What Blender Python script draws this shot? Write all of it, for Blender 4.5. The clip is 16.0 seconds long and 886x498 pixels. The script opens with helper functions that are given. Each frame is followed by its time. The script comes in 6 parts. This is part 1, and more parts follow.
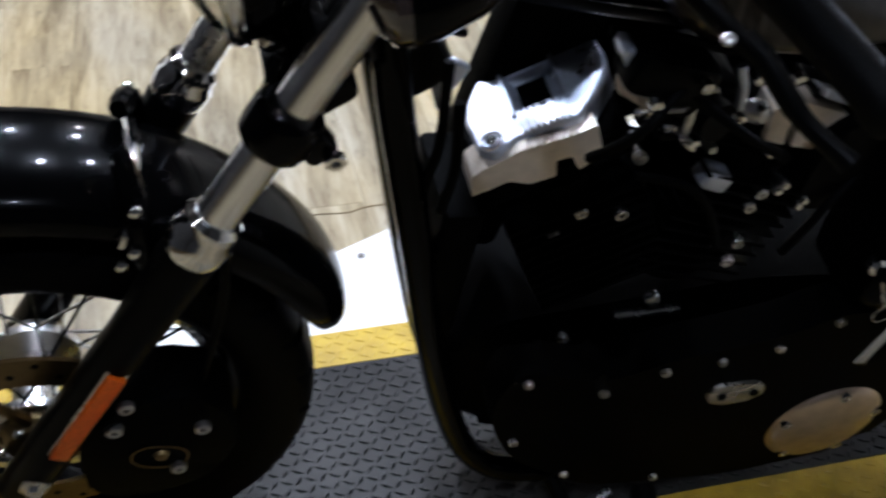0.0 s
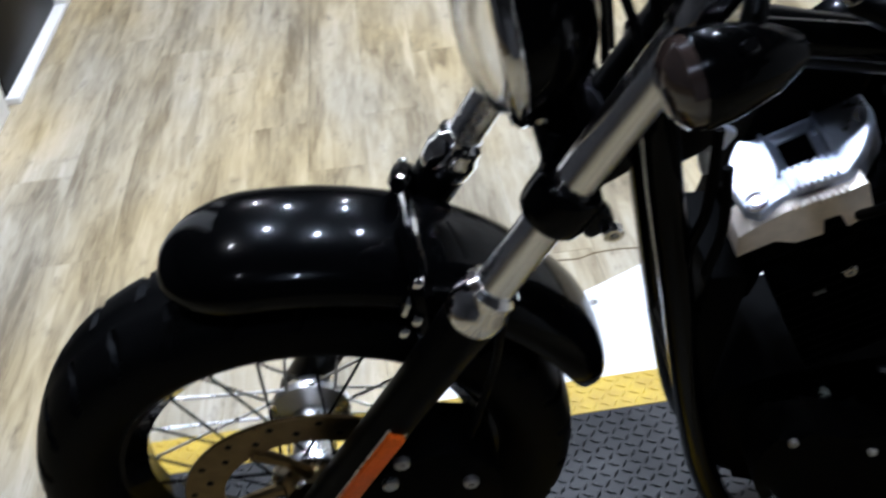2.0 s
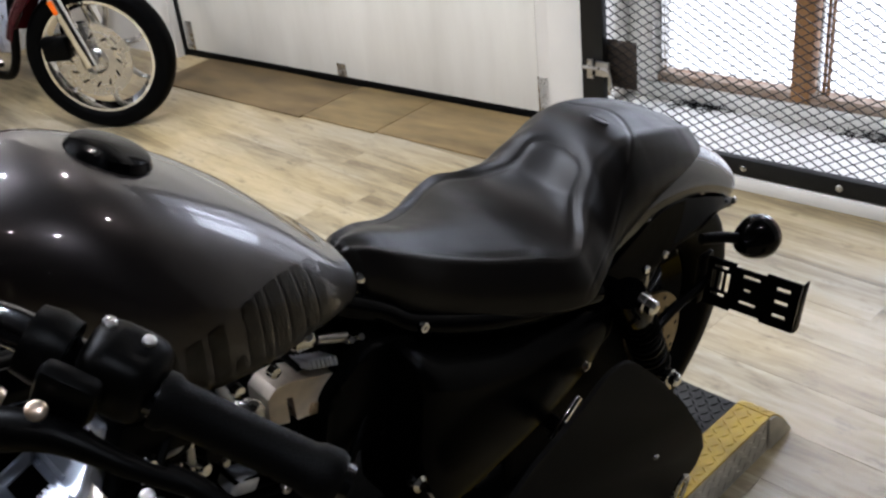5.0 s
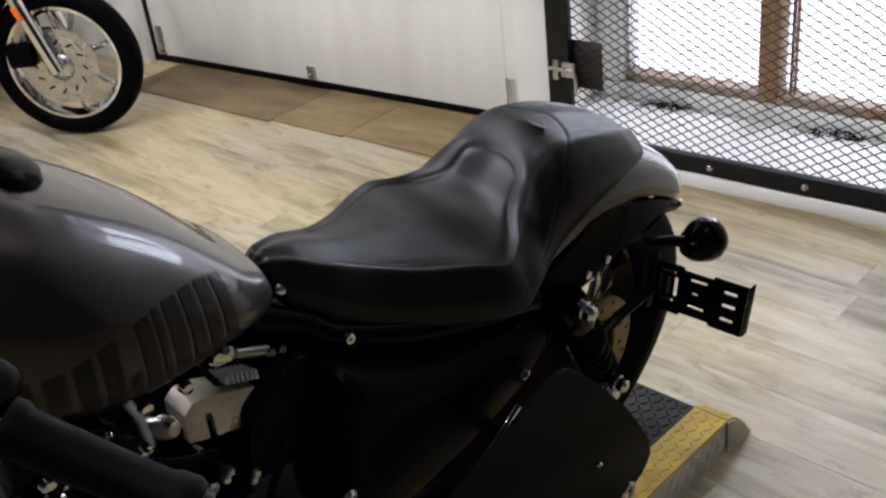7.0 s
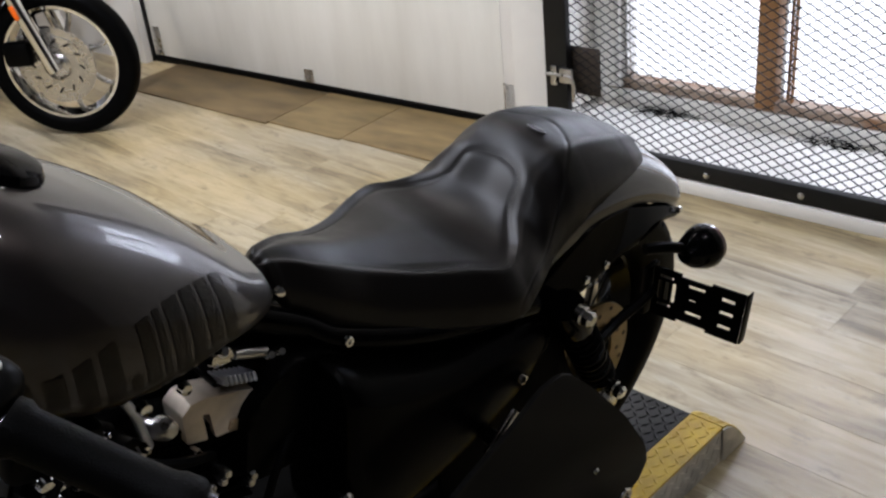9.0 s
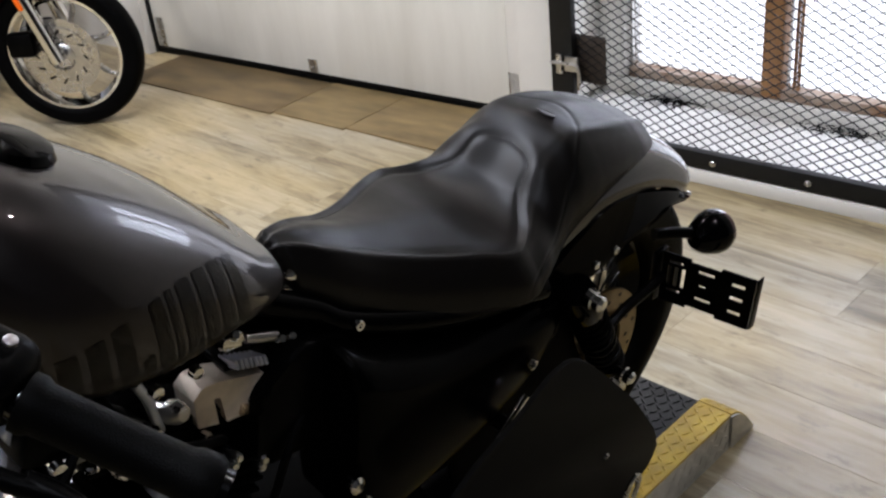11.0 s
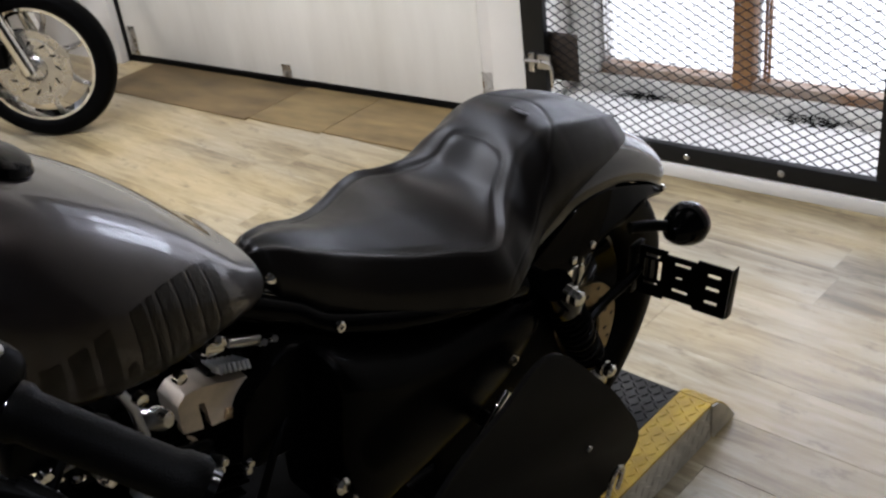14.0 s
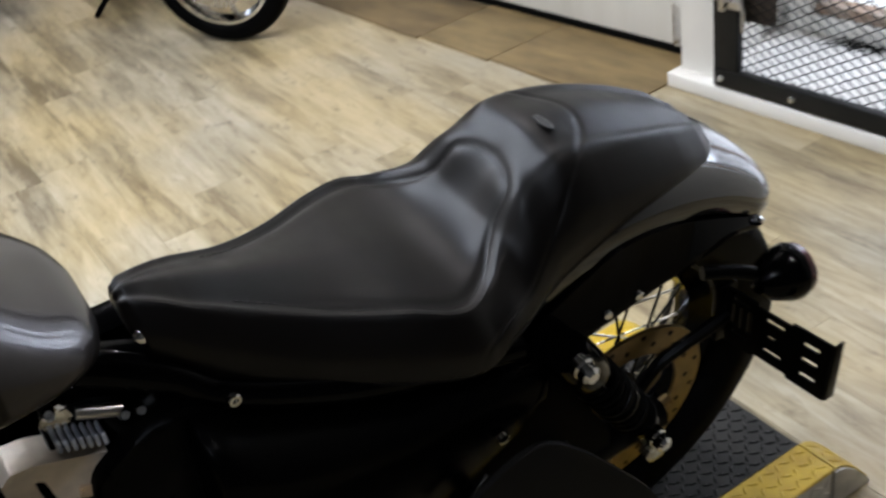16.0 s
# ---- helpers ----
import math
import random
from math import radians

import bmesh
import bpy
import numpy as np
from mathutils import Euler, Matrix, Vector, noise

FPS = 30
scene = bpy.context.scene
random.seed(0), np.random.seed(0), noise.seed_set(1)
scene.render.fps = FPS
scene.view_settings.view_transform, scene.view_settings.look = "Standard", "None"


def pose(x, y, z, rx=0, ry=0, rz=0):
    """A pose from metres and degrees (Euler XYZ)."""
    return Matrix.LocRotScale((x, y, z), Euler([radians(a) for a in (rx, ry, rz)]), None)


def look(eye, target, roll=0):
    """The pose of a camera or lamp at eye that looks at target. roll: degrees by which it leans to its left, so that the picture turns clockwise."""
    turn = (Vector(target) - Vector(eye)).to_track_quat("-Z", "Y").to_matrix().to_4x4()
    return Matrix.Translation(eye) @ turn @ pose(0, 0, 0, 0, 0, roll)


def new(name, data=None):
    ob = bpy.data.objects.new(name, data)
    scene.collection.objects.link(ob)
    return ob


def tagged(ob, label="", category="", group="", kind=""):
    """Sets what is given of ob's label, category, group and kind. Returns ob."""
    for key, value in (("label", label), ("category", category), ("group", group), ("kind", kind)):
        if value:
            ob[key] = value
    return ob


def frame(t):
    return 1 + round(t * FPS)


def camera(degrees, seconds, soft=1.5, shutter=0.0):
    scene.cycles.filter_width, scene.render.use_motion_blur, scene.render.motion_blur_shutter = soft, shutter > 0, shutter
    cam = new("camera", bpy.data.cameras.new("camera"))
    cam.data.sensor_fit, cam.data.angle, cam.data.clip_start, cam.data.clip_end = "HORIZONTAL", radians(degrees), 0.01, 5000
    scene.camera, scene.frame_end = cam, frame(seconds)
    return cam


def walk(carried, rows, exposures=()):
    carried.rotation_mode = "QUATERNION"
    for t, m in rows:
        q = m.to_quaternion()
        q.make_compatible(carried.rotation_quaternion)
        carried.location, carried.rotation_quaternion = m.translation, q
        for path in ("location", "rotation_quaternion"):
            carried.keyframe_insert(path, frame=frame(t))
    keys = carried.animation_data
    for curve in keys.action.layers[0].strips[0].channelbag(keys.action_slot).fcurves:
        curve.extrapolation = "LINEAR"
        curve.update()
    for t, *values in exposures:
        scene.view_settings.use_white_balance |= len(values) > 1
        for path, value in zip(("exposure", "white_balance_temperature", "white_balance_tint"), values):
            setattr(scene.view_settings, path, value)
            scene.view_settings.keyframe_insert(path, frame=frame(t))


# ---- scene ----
cam = camera(45.6, 16.0, 2.4, 0.4)
PATH = [
    (0, (-0.524, -0.95, 1.224), (-0.114, 0.579, 0.002), 2.0),
    (0.5, (-0.569, -0.949, 1.224), (-0.366, 0.597, -0.028), 0.7),
    (1, (-0.603, -0.953, 1.226), (-0.552, 0.587, -0.049), -1.0),
    (1.5, (-0.619, -0.951, 1.24), (-0.66, 0.638, 0.026), -3.1),
    (2, (-0.59, -0.945, 1.273), (-0.54, 0.682, 0.11), -7.1),
    (2.5, (-0.549, -0.935, 1.303), (-0.242, 0.71, 0.207), -9.1),
    (3, (-0.534, -0.927, 1.324), (0.025, 0.685, 0.28), -10.6),
    (3.5, (-0.54, -0.919, 1.333), (0.249, 0.627, 0.34), -10.9),
    (4, (-0.528, -0.913, 1.338), (0.479, 0.509, 0.357), -9.1),
    (4.5, (-0.49, -0.909, 1.342), (0.681, 0.398, 0.382), -6.6),
    (5, (-0.418, -0.935, 1.343), (0.757, 0.367, 0.381), -6.5),
    (7.5, (-0.347, -0.97, 1.33), (0.841, 0.32, 0.368), -7.0),
    (8, (-0.346, -0.963, 1.331), (0.841, 0.321, 0.361), -6.5),
    (8.5, (-0.349, -0.96, 1.322), (0.853, 0.313, 0.354), -6.2),
    (9, (-0.353, -0.964, 1.331), (0.845, 0.321, 0.375), -6.1),
    (9.5, (-0.357, -0.956, 1.322), (0.836, 0.326, 0.356), -6.1),
    (12, (-0.364, -0.96, 1.32), (0.823, 0.327, 0.352), -6.5),
    (12.5, (-0.367, -0.963, 1.323), (0.812, 0.329, 0.353), -6.3),
    (13, (-0.367, -0.96, 1.324), (0.819, 0.326, 0.354), -6.2),
    (13.5, (-0.366, -0.962, 1.328), (0.82, 0.32, 0.354), -6.2),
    (14, (-0.367, -0.966, 1.324), (0.849, 0.291, 0.354), -7.5),
    (14.5, (-0.383, -0.971, 1.33), (0.839, 0.287, 0.367), -9.5),
    (15, (-0.296, -1.007, 1.321), (0.843, 0.33, 0.364), -10.7),
    (15.5, (-0.12, -1.028, 1.314), (0.891, 0.395, 0.339), -9.1),
    (16, (0.077, -0.908, 1.277), (0.857, 0.585, 0.199), -10.1),
]
walk(cam, [(t, look(eye, target, roll)) for t, eye, target, roll in PATH],
     exposures=[(0, 0.30, 5700, 17), (1, 0.30, 5850, 18), (2, 0.44, 5450, 16), (2.5, 0.56, 5300, 15), (3, 0.54, 5450, 15), (4.5, 0.42, 6150, 17), (8, 0.24, 6250, 18), (14, 0.26, 6300, 18), (16, 0.33, 6150, 15)])

# ---------------- world and lights ----------------
world = bpy.data.worlds.new("daylight")
scene.world = world
world.use_nodes = True
sky = world.node_tree.nodes.new("ShaderNodeTexSky")
sky.sky_type = "NISHITA"
sky.sun_disc = False
sky.sun_elevation = radians(35)
sky.sun_rotation = radians(200)
world.node_tree.links.new(sky.outputs[0], world.node_tree.nodes["Background"].inputs[0])
world.node_tree.nodes["Background"].inputs[1].default_value = 0.12
scene.view_settings.exposure = 0.0

FLOOR = -0.05
CEIL = 2.75
# x, y, watts, warm or cool tube
LAMPS = [(-1.3, -0.9, 2, 0), (-1.35, 0.65, 7, 0), (-1.1, 2.4, 22, 0), (-0.5, -1.5, 12, 1), (-0.86, 0.95, 16, 1), (-0.30, 0.75, 17, 1), (-0.66, 1.75, 17, 1), (0.22, 0.95, 11, 1), (0.05, 1.8, 15, 1), (0.1, 2.6, 12, 0), (1.3, -0.8, 5, 0), (1.35, 1.0, 9, 0), (1.3, 3.2, 18, 0)]
LAMP_TINT = [(1.0, 0.965, 0.90), (0.86, 0.94, 1.0)]
for lx, ly, watts, tint in LAMPS:
    ld = bpy.data.lights.new("bulb", "AREA")
    ld.shape, ld.size, ld.energy, ld.color = "DISK", 0.06, watts, LAMP_TINT[tint]
    lo = new("bulb_light", ld)
    lo.matrix_world = pose(lx, ly, CEIL - 0.13)
# daylight entering by the window behind the mesh gate
wd = bpy.data.lights.new("window_daylight", "AREA")
wd.shape, wd.size, wd.size_y, wd.energy, wd.color = "RECTANGLE", 0.8, 0.8, 17.0, (0.80, 0.90, 1.0)
wo = new("window_daylight", wd)
wo.matrix_world = pose(2.98, 0.5, 1.5, 0, 48, 0)


# ---------------- materials ----------------
def mat(name, color, rough=0.5, metal=0.0, grain=0.0, scale=40.0, bump=0.0, bscale=200.0, coat=0.0, spec=0.5, color2=None, rvar=0.0, emit=None, piece=0.0, stretch=None, coat_ior=1.5):
    m = bpy.data.materials.new(name)
    m.use_nodes = True
    nt = m.node_tree
    b = nt.nodes["Principled BSDF"]
    L = nt.links.new
    b.inputs["Base Color"].default_value = (*color, 1)
    b.inputs["Roughness"].default_value = rough
    b.inputs["Metallic"].default_value = metal
    b.inputs["Specular IOR Level"].default_value = spec
    b.inputs["Coat Weight"].default_value = coat
    b.inputs["Coat Roughness"].default_value = 0.03
    b.inputs["Coat IOR"].default_value = coat_ior
    tc = nt.nodes.new("ShaderNodeTexCoord")
    src = tc.outputs["Object"]
    if stretch:
        mp = nt.nodes.new("ShaderNodeMapping")
        mp.inputs["Scale"].default_value = stretch
        L(src, mp.inputs["Vector"])
        src = mp.outputs["Vector"]
    if grain or rvar:
        n1 = nt.nodes.new("ShaderNodeTexNoise")
        n1.inputs["Scale"].default_value = scale
        n1.inputs["Detail"].default_value = 6
        L(src, n1.inputs["Vector"])
        n2 = nt.nodes.new("ShaderNodeTexNoise")
        n2.inputs["Scale"].default_value = scale * 0.13
        n2.inputs["Detail"].default_value = 3
        L(src, n2.inputs["Vector"])
        mixn = nt.nodes.new("ShaderNodeMath")
        mixn.operation = "MULTIPLY_ADD"
        L(n1.outputs["Fac"], mixn.inputs[0])
        mixn.inputs[1].default_value = 0.5
        half = nt.nodes.new("ShaderNodeMath")
        half.operation = "MULTIPLY"
        half.inputs[1].default_value = 0.5
        L(n2.outputs["Fac"], half.inputs[0])
        L(half.outputs[0], mixn.inputs[2])
        fac = mixn.outputs[0]
        if grain:
            mx = nt.nodes.new("ShaderNodeMix")
            mx.data_type = "RGBA"
            c2 = color2 or tuple(c * (1 - grain) for c in color)
            c1 = color if color2 else tuple(min(1, c * (1 + grain * 0.6)) for c in color)
            mx.inputs["A"].default_value = (*c1, 1)
            mx.inputs["B"].default_value = (*c2, 1)
            mr = nt.nodes.new("ShaderNodeMapRange")
            mr.inputs["From Min"].default_value = 0.32
            mr.inputs["From Max"].default_value = 0.68
            L(fac, mr.inputs["Value"])
            L(mr.outputs[0], mx.inputs["Factor"])
            L(mx.outputs["Result"], b.inputs["Base Color"])
        if rvar:
            rr = nt.nodes.new("ShaderNodeMapRange")
            rr.inputs["From Min"].default_value = 0.3
            rr.inputs["From Max"].default_value = 0.7
            rr.inputs["To Min"].default_value = max(0.02, rough - rvar)
            rr.inputs["To Max"].default_value = min(1, rough + rvar)
            L(fac, rr.inputs["Value"])
            L(rr.outputs[0], b.inputs["Roughness"])
    if bump:
        nb = nt.nodes.new("ShaderNodeTexNoise")
        nb.inputs["Scale"].default_value = bscale
        nb.inputs["Detail"].default_value = 4
        L(src, nb.inputs["Vector"])
        bp = nt.nodes.new("ShaderNodeBump")
        bp.inputs["Strength"].default_value = bump
        bp.inputs["Distance"].default_value = 0.002
        L(nb.outputs["Fac"], bp.inputs["Height"])
        L(bp.outputs[0], b.inputs["Normal"])
    if emit:
        b.inputs["Emission Color"].default_value = (*emit[:3], 1)
        b.inputs["Emission Strength"].default_value = emit[3]
    return m


def wood_mat(name, pale, mid, dark, rough):
    """Printed vinyl plank: long grain along y, tone by piece."""
    m = bpy.data.materials.new(name)
    m.use_nodes = True
    nt = m.node_tree
    L = nt.links.new
    b = nt.nodes["Principled BSDF"]
    geo = nt.nodes.new("ShaderNodeNewGeometry")
    oi = nt.nodes.new("ShaderNodeObjectInfo")
    off = nt.nodes.new("ShaderNodeCombineXYZ")
    k = nt.nodes.new("ShaderNodeMath")
    k.operation = "MULTIPLY"
    k.inputs[1].default_value = 37.0
    L(oi.outputs["Random"], k.inputs[0])
    L(k.outputs[0], off.inputs["X"])
    L(k.outputs[0], off.inputs["Y"])
    add = nt.nodes.new("ShaderNodeVectorMath")
    L(geo.outputs["Position"], add.inputs[0])
    L(off.outputs[0], add.inputs[1])
    mp = nt.nodes.new("ShaderNodeMapping")
    mp.inputs["Scale"].default_value = (1.0, 0.13, 1.0)
    L(add.outputs[0], mp.inputs["Vector"])
    g1 = nt.nodes.new("ShaderNodeTexNoise")
    g1.inputs["Scale"].default_value = 48
    g1.inputs["Detail"].default_value = 8
    g1.inputs["Roughness"].default_value = 0.65
    g1.inputs["Distortion"].default_value = 0.6
    L(mp.outputs[0], g1.inputs["Vector"])
    g2 = nt.nodes.new("ShaderNodeTexNoise")
    g2.inputs["Scale"].default_value = 7
    g2.inputs["Detail"].default_value = 3
    L(mp.outputs[0], g2.inputs["Vector"])
    mix1 = nt.nodes.new("ShaderNodeMath")
    mix1.operation = "MULTIPLY_ADD"
    mix1.inputs[1].default_value = 0.5
    L(g1.outputs["Fac"], mix1.inputs[0])
    h2 = nt.nodes.new("ShaderNodeMath")
    h2.operation = "MULTIPLY"
    h2.inputs[1].default_value = 0.5
    L(g2.outputs["Fac"], h2.inputs[0])
    L(h2.outputs[0], mix1.inputs[2])
    sh = nt.nodes.new("ShaderNodeMath")
    sh.operation = "MULTIPLY_ADD"
    sh.inputs[1].default_value = 0.035
    L(oi.outputs["Random"], sh.inputs[0])
    vo = nt.nodes.new("ShaderNodeTexVoronoi")
    vo.feature = "SMOOTH_F1"
    vo.inputs["Scale"].default_value = 1.0
    vo.inputs["Smoothness"].default_value = 0.25
    mpv = nt.nodes.new("ShaderNodeMapping")
    mpv.inputs["Scale"].default_value = (24.0, 2.6, 1.0)
    L(add.outputs[0], mpv.inputs["Vector"])
    L(mpv.outputs[0], vo.inputs["Vector"])
    vs = nt.nodes.new("ShaderNodeSeparateColor")
    L(vo.outputs["Color"], vs.inputs[0])
    vm = nt.nodes.new("ShaderNodeMath")
    vm.operation = "MULTIPLY_ADD"
    vm.inputs[1].default_value = 0.13
    L(vs.outputs[0], vm.inputs[0])
    vm2 = nt.nodes.new("ShaderNodeMath")
    vm2.operation = "SUBTRACT"
    vm2.inputs[1].default_value = 0.055
    L(mix1.outputs[0], vm2.inputs[0])
    L(vm2.outputs[0], vm.inputs[2])
    L(vm.outputs[0], sh.inputs[2])
    cr = nt.nodes.new("ShaderNodeValToRGB")
    cr.color_ramp.elements[0].position = 0.37
    cr.color_ramp.elements[0].color = (*dark, 1)
    cr.color_ramp.elements[1].position = 0.69
    cr.color_ramp.elements[1].color = (*pale, 1)
    e = cr.color_ramp.elements.new(0.53)
    e.color = (*mid, 1)
    L(sh.outputs[0], cr.inputs[0])
    # knots and scuffs of a darker tone
    kn = nt.nodes.new("ShaderNodeTexNoise")
    kn.inputs["Scale"].default_value = 24
    kn.inputs["Detail"].default_value = 5
    kn.inputs["Roughness"].default_value = 0.7
    mp2 = nt.nodes.new("ShaderNodeMapping")
    mp2.inputs["Scale"].default_value = (1.0, 0.45, 1.0)
    L(add.outputs[0], mp2.inputs["Vector"])
    L(mp2.outputs[0], kn.inputs["Vector"])
    kr = nt.nodes.new("ShaderNodeMapRange")
    kr.inputs["From Min"].default_value = 0.57
    kr.inputs["From Max"].default_value = 0.75
    kr.inputs["To Max"].default_value = 0.7
    L(kn.outputs["Fac"], kr.inputs["Value"])
    mk = nt.nodes.new("ShaderNodeMix")
    mk.data_type = "RGBA"
    L(kr.outputs[0], mk.inputs["Factor"])
    L(cr.outputs[0], mk.inputs["A"])
    mk.inputs["B"].default_value = (*[c * 0.55 for c in dark], 1)
    bl = nt.nodes.new("ShaderNodeTexNoise")
    bl.inputs["Scale"].default_value = 2.6
    bl.inputs["Detail"].default_value = 4
    mp3 = nt.nodes.new("ShaderNodeMapping")
    mp3.inputs["Scale"].default_value = (1.0, 0.5, 1.0)
    L(geo.outputs["Position"], mp3.inputs["Vector"])
    L(mp3.outputs[0], bl.inputs["Vector"])
    br = nt.nodes.new("ShaderNodeValToRGB")
    br.color_ramp.elements[0].position = 0.38
    br.color_ramp.elements[0].color = (0.90, 0.93, 0.98, 1)
    br.color_ramp.elements[1].position = 0.62
    br.color_ramp.elements[1].color = (1.0, 0.94, 0.76, 1)
    L(bl.outputs["Fac"], br.inputs[0])
    mb = nt.nodes.new("ShaderNodeMix")
    mb.data_type = "RGBA"
    mb.blend_type = "MULTIPLY"
    mb.inputs["Factor"].default_value = 1.0
    L(mk.outputs["Result"], mb.inputs["A"])
    L(br.outputs[0], mb.inputs["B"])
    L(mb.outputs["Result"], b.inputs["Base Color"])
    rr = nt.nodes.new("ShaderNodeMapRange")
    rr.inputs["To Min"].default_value = rough - 0.08
    rr.inputs["To Max"].default_value = rough + 0.12
    L(g1.outputs["Fac"], rr.inputs["Value"])
    L(rr.outputs[0], b.inputs["Roughness"])
    bp = nt.nodes.new("ShaderNodeBump")
    bp.inputs["Strength"].default_value = 0.25
    bp.inputs["Distance"].default_value = 0.001
    L(g1.outputs["Fac"], bp.inputs["Height"])
    L(bp.outputs[0], b.inputs["Normal"])
    return m


WOOD = wood_mat("vinyl_wood", (0.50, 0.436, 0.326), (0.37, 0.311, 0.205), (0.162, 0.127, 0.077), 0.34)
PLY = mat("plywood", (0.27, 0.19, 0.080), 0.55, grain=0.8, scale=11, color2=(0.075, 0.047, 0.018), stretch=(1.7, 0.5, 1), bump=0.25)
PLYPALE = mat("pale_plywood", (0.26, 0.185, 0.078), 0.55, grain=0.8, scale=10, color2=(0.07, 0.045, 0.018), stretch=(1.7, 0.5, 1), bump=0.25)
PLYDARK = mat("dark_plywood", (0.19, 0.13, 0.055), 0.55, grain=0.8, scale=9, color2=(0.04, 0.026, 0.011), stretch=(1.5, 0.5, 1), bump=0.25)
WHITE = mat("white_paint", (0.76, 0.74, 0.69), 0.55, grain=0.10, scale=5, bump=0.08, bscale=60, rvar=0.1)
DOORW = mat("off_white_door", (0.79, 0.775, 0.71), 0.5, grain=0.2, scale=4, color2=(0.60, 0.58, 0.51), stretch=(1, 2.2, 0.35), bump=0.05, bscale=40, rvar=0.1)
PLATEW = mat("white_metal_plate", (0.8, 0.8, 0.78), 0.4, grain=0.08, scale=20, rvar=0.1)
CEILM = mat("dark_ceiling", (0.03, 0.03, 0.032), 0.9, grain=0.2, scale=4)
DARKWALL = mat("dark_grey_wall", (0.05, 0.05, 0.052), 0.7, grain=0.2, scale=4)
GLOSS = mat("gloss_black_paint", (0.0008, 0.0008, 0.0009), 0.2, coat=0.42, spec=0.02, coat_ior=1.25, grain=0.2, scale=30)
FENDERM = mat("deep_gloss_black_paint", (0.003, 0.003, 0.003), 0.2, coat=1.0, spec=0.2, coat_ior=1.7, grain=0.2, scale=30)
SATIN = mat("satin_black_metal", (0.0012, 0.0012, 0.0012), 0.34, spec=0.045, grain=0.25, scale=60, bump=0.05, bscale=300)
CRINKLE = mat("crinkle_black", (0.0008, 0.0008, 0.0008), 0.55, spec=0.02, bump=0.3, bscale=900, grain=0.2, scale=80)
RUBBER = mat("tyre_rubber", (0.0016, 0.0016, 0.0017), 0.5, spec=0.028, grain=0.3, scale=50, bump=0.15, bscale=500)
CONTROL = mat("black_control_plastic", (0.0014, 0.0014, 0.0014), 0.36, spec=0.05, grain=0.3, scale=90, bump=0.1, bscale=500)
GRIPM = mat("grip_rubber", (0.0020, 0.0020, 0.0020), 0.48, spec=0.06, grain=0.2, scale=120, bump=0.3, bscale=700)
CHROME = mat("chrome", (0.78, 0.77, 0.75), 0.07, 1.0, rvar=0.03, scale=30)
TUBEM = mat("hard_chromed_tube", (0.86, 0.85, 0.83), 0.24, 1.0, rvar=0.06, scale=40)
STEEL = mat("zinc_steel", (0.55, 0.54, 0.52), 0.28, 1.0, grain=0.15, scale=60, rvar=0.1)
ALU = mat("polished_aluminium", (0.62, 0.66, 0.76), 0.34, 0.76, grain=0.3, scale=40, rvar=0.12, bump=0.08, bscale=90)
BRASSY = mat("warm_brushed_aluminium", (0.62, 0.50, 0.39), 0.34, 1.0, grain=0.2, scale=50, rvar=0.1)
BADGE = mat("tarnished_badge", (0.06, 0.06, 0.06), 0.4, 0.6, grain=0.4, scale=300)
DISC = mat("steel_disc", (0.17, 0.12, 0.055), 0.34, 1.0, grain=0.2, scale=60, rvar=0.1)
THREAD = mat("dark_thread", (0.012, 0.011, 0.010), 0.7, grain=0.2, scale=200)
LEATHER = mat("black_leather", (0.0018, 0.0011, 0.0008), 0.39, spec=0.26, grain=0.4, scale=30, rvar=0.10, bump=0.08, bscale=700)
TANK = mat("pewter_metallic_paint", (0.027, 0.023, 0.0225), 0.38, 0.9, grain=0.10, scale=500, coat=1.0, coat_ior=1.35)
LETTER = mat("dull_brown_paint", (0.010, 0.006, 0.004), 0.4, 0.6, grain=0.7, scale=90, coat=0.8, coat_ior=1.4)
ORANGE = mat("orange_reflector", (0.80, 0.13, 0.006), 0.3, spec=0.15, grain=0.25, scale=220, coat=0.2)
SMOKE = mat("smoked_lens", (0.03, 0.02, 0.016), 0.1, coat=1.0, coat_ior=1.4, grain=0.2, scale=50)
YELLOW = mat("worn_yellow_paint", (0.62, 0.42, 0.02), 0.5, grain=0.35, scale=28, color2=(0.33, 0.21, 0.015), bump=0.1, bscale=120)
TREAD = mat("grey_tread_plate", (0.031, 0.030, 0.028), 0.5, spec=0.22, grain=0.5, scale=14, bump=0.1, bscale=200, rvar=0.12)
TREADD = mat("black_tread_lozenge", (0.0035, 0.0035, 0.0035), 0.4, spec=0.15, grain=0.3, scale=50)
TREADM = mat("bare_tread_plate", (0.62, 0.60, 0.55), 0.42, 0.45, grain=0.5, scale=22, rvar=0.12)
GATE = mat("black_gate_steel", (0.006, 0.006, 0.006), 0.5, spec=0.25, grain=0.4, scale=30, bump=0.1)
MESHM = mat("black_expanded_mesh", (0.008, 0.008, 0.008), 0.5, spec=0.3, grain=0.2, scale=60)
TIMBER = mat("brown_window_timber", (0.33, 0.155, 0.05), 0.6, grain=0.35, scale=26, stretch=(1, 1, 0.2), bump=0.2)
SILLM = mat("grey_weathered_timber", (0.50, 0.46, 0.40), 0.75, grain=0.5, color2=(0.22, 0.11, 0.05), scale=24, bump=0.3, stretch=(1, 0.4, 1))
RED = mat("dark_red_paint", (0.05, 0.003, 0.005), 0.2, spec=0.3, coat=1.0, coat_ior=1.35, grain=0.15, scale=40)
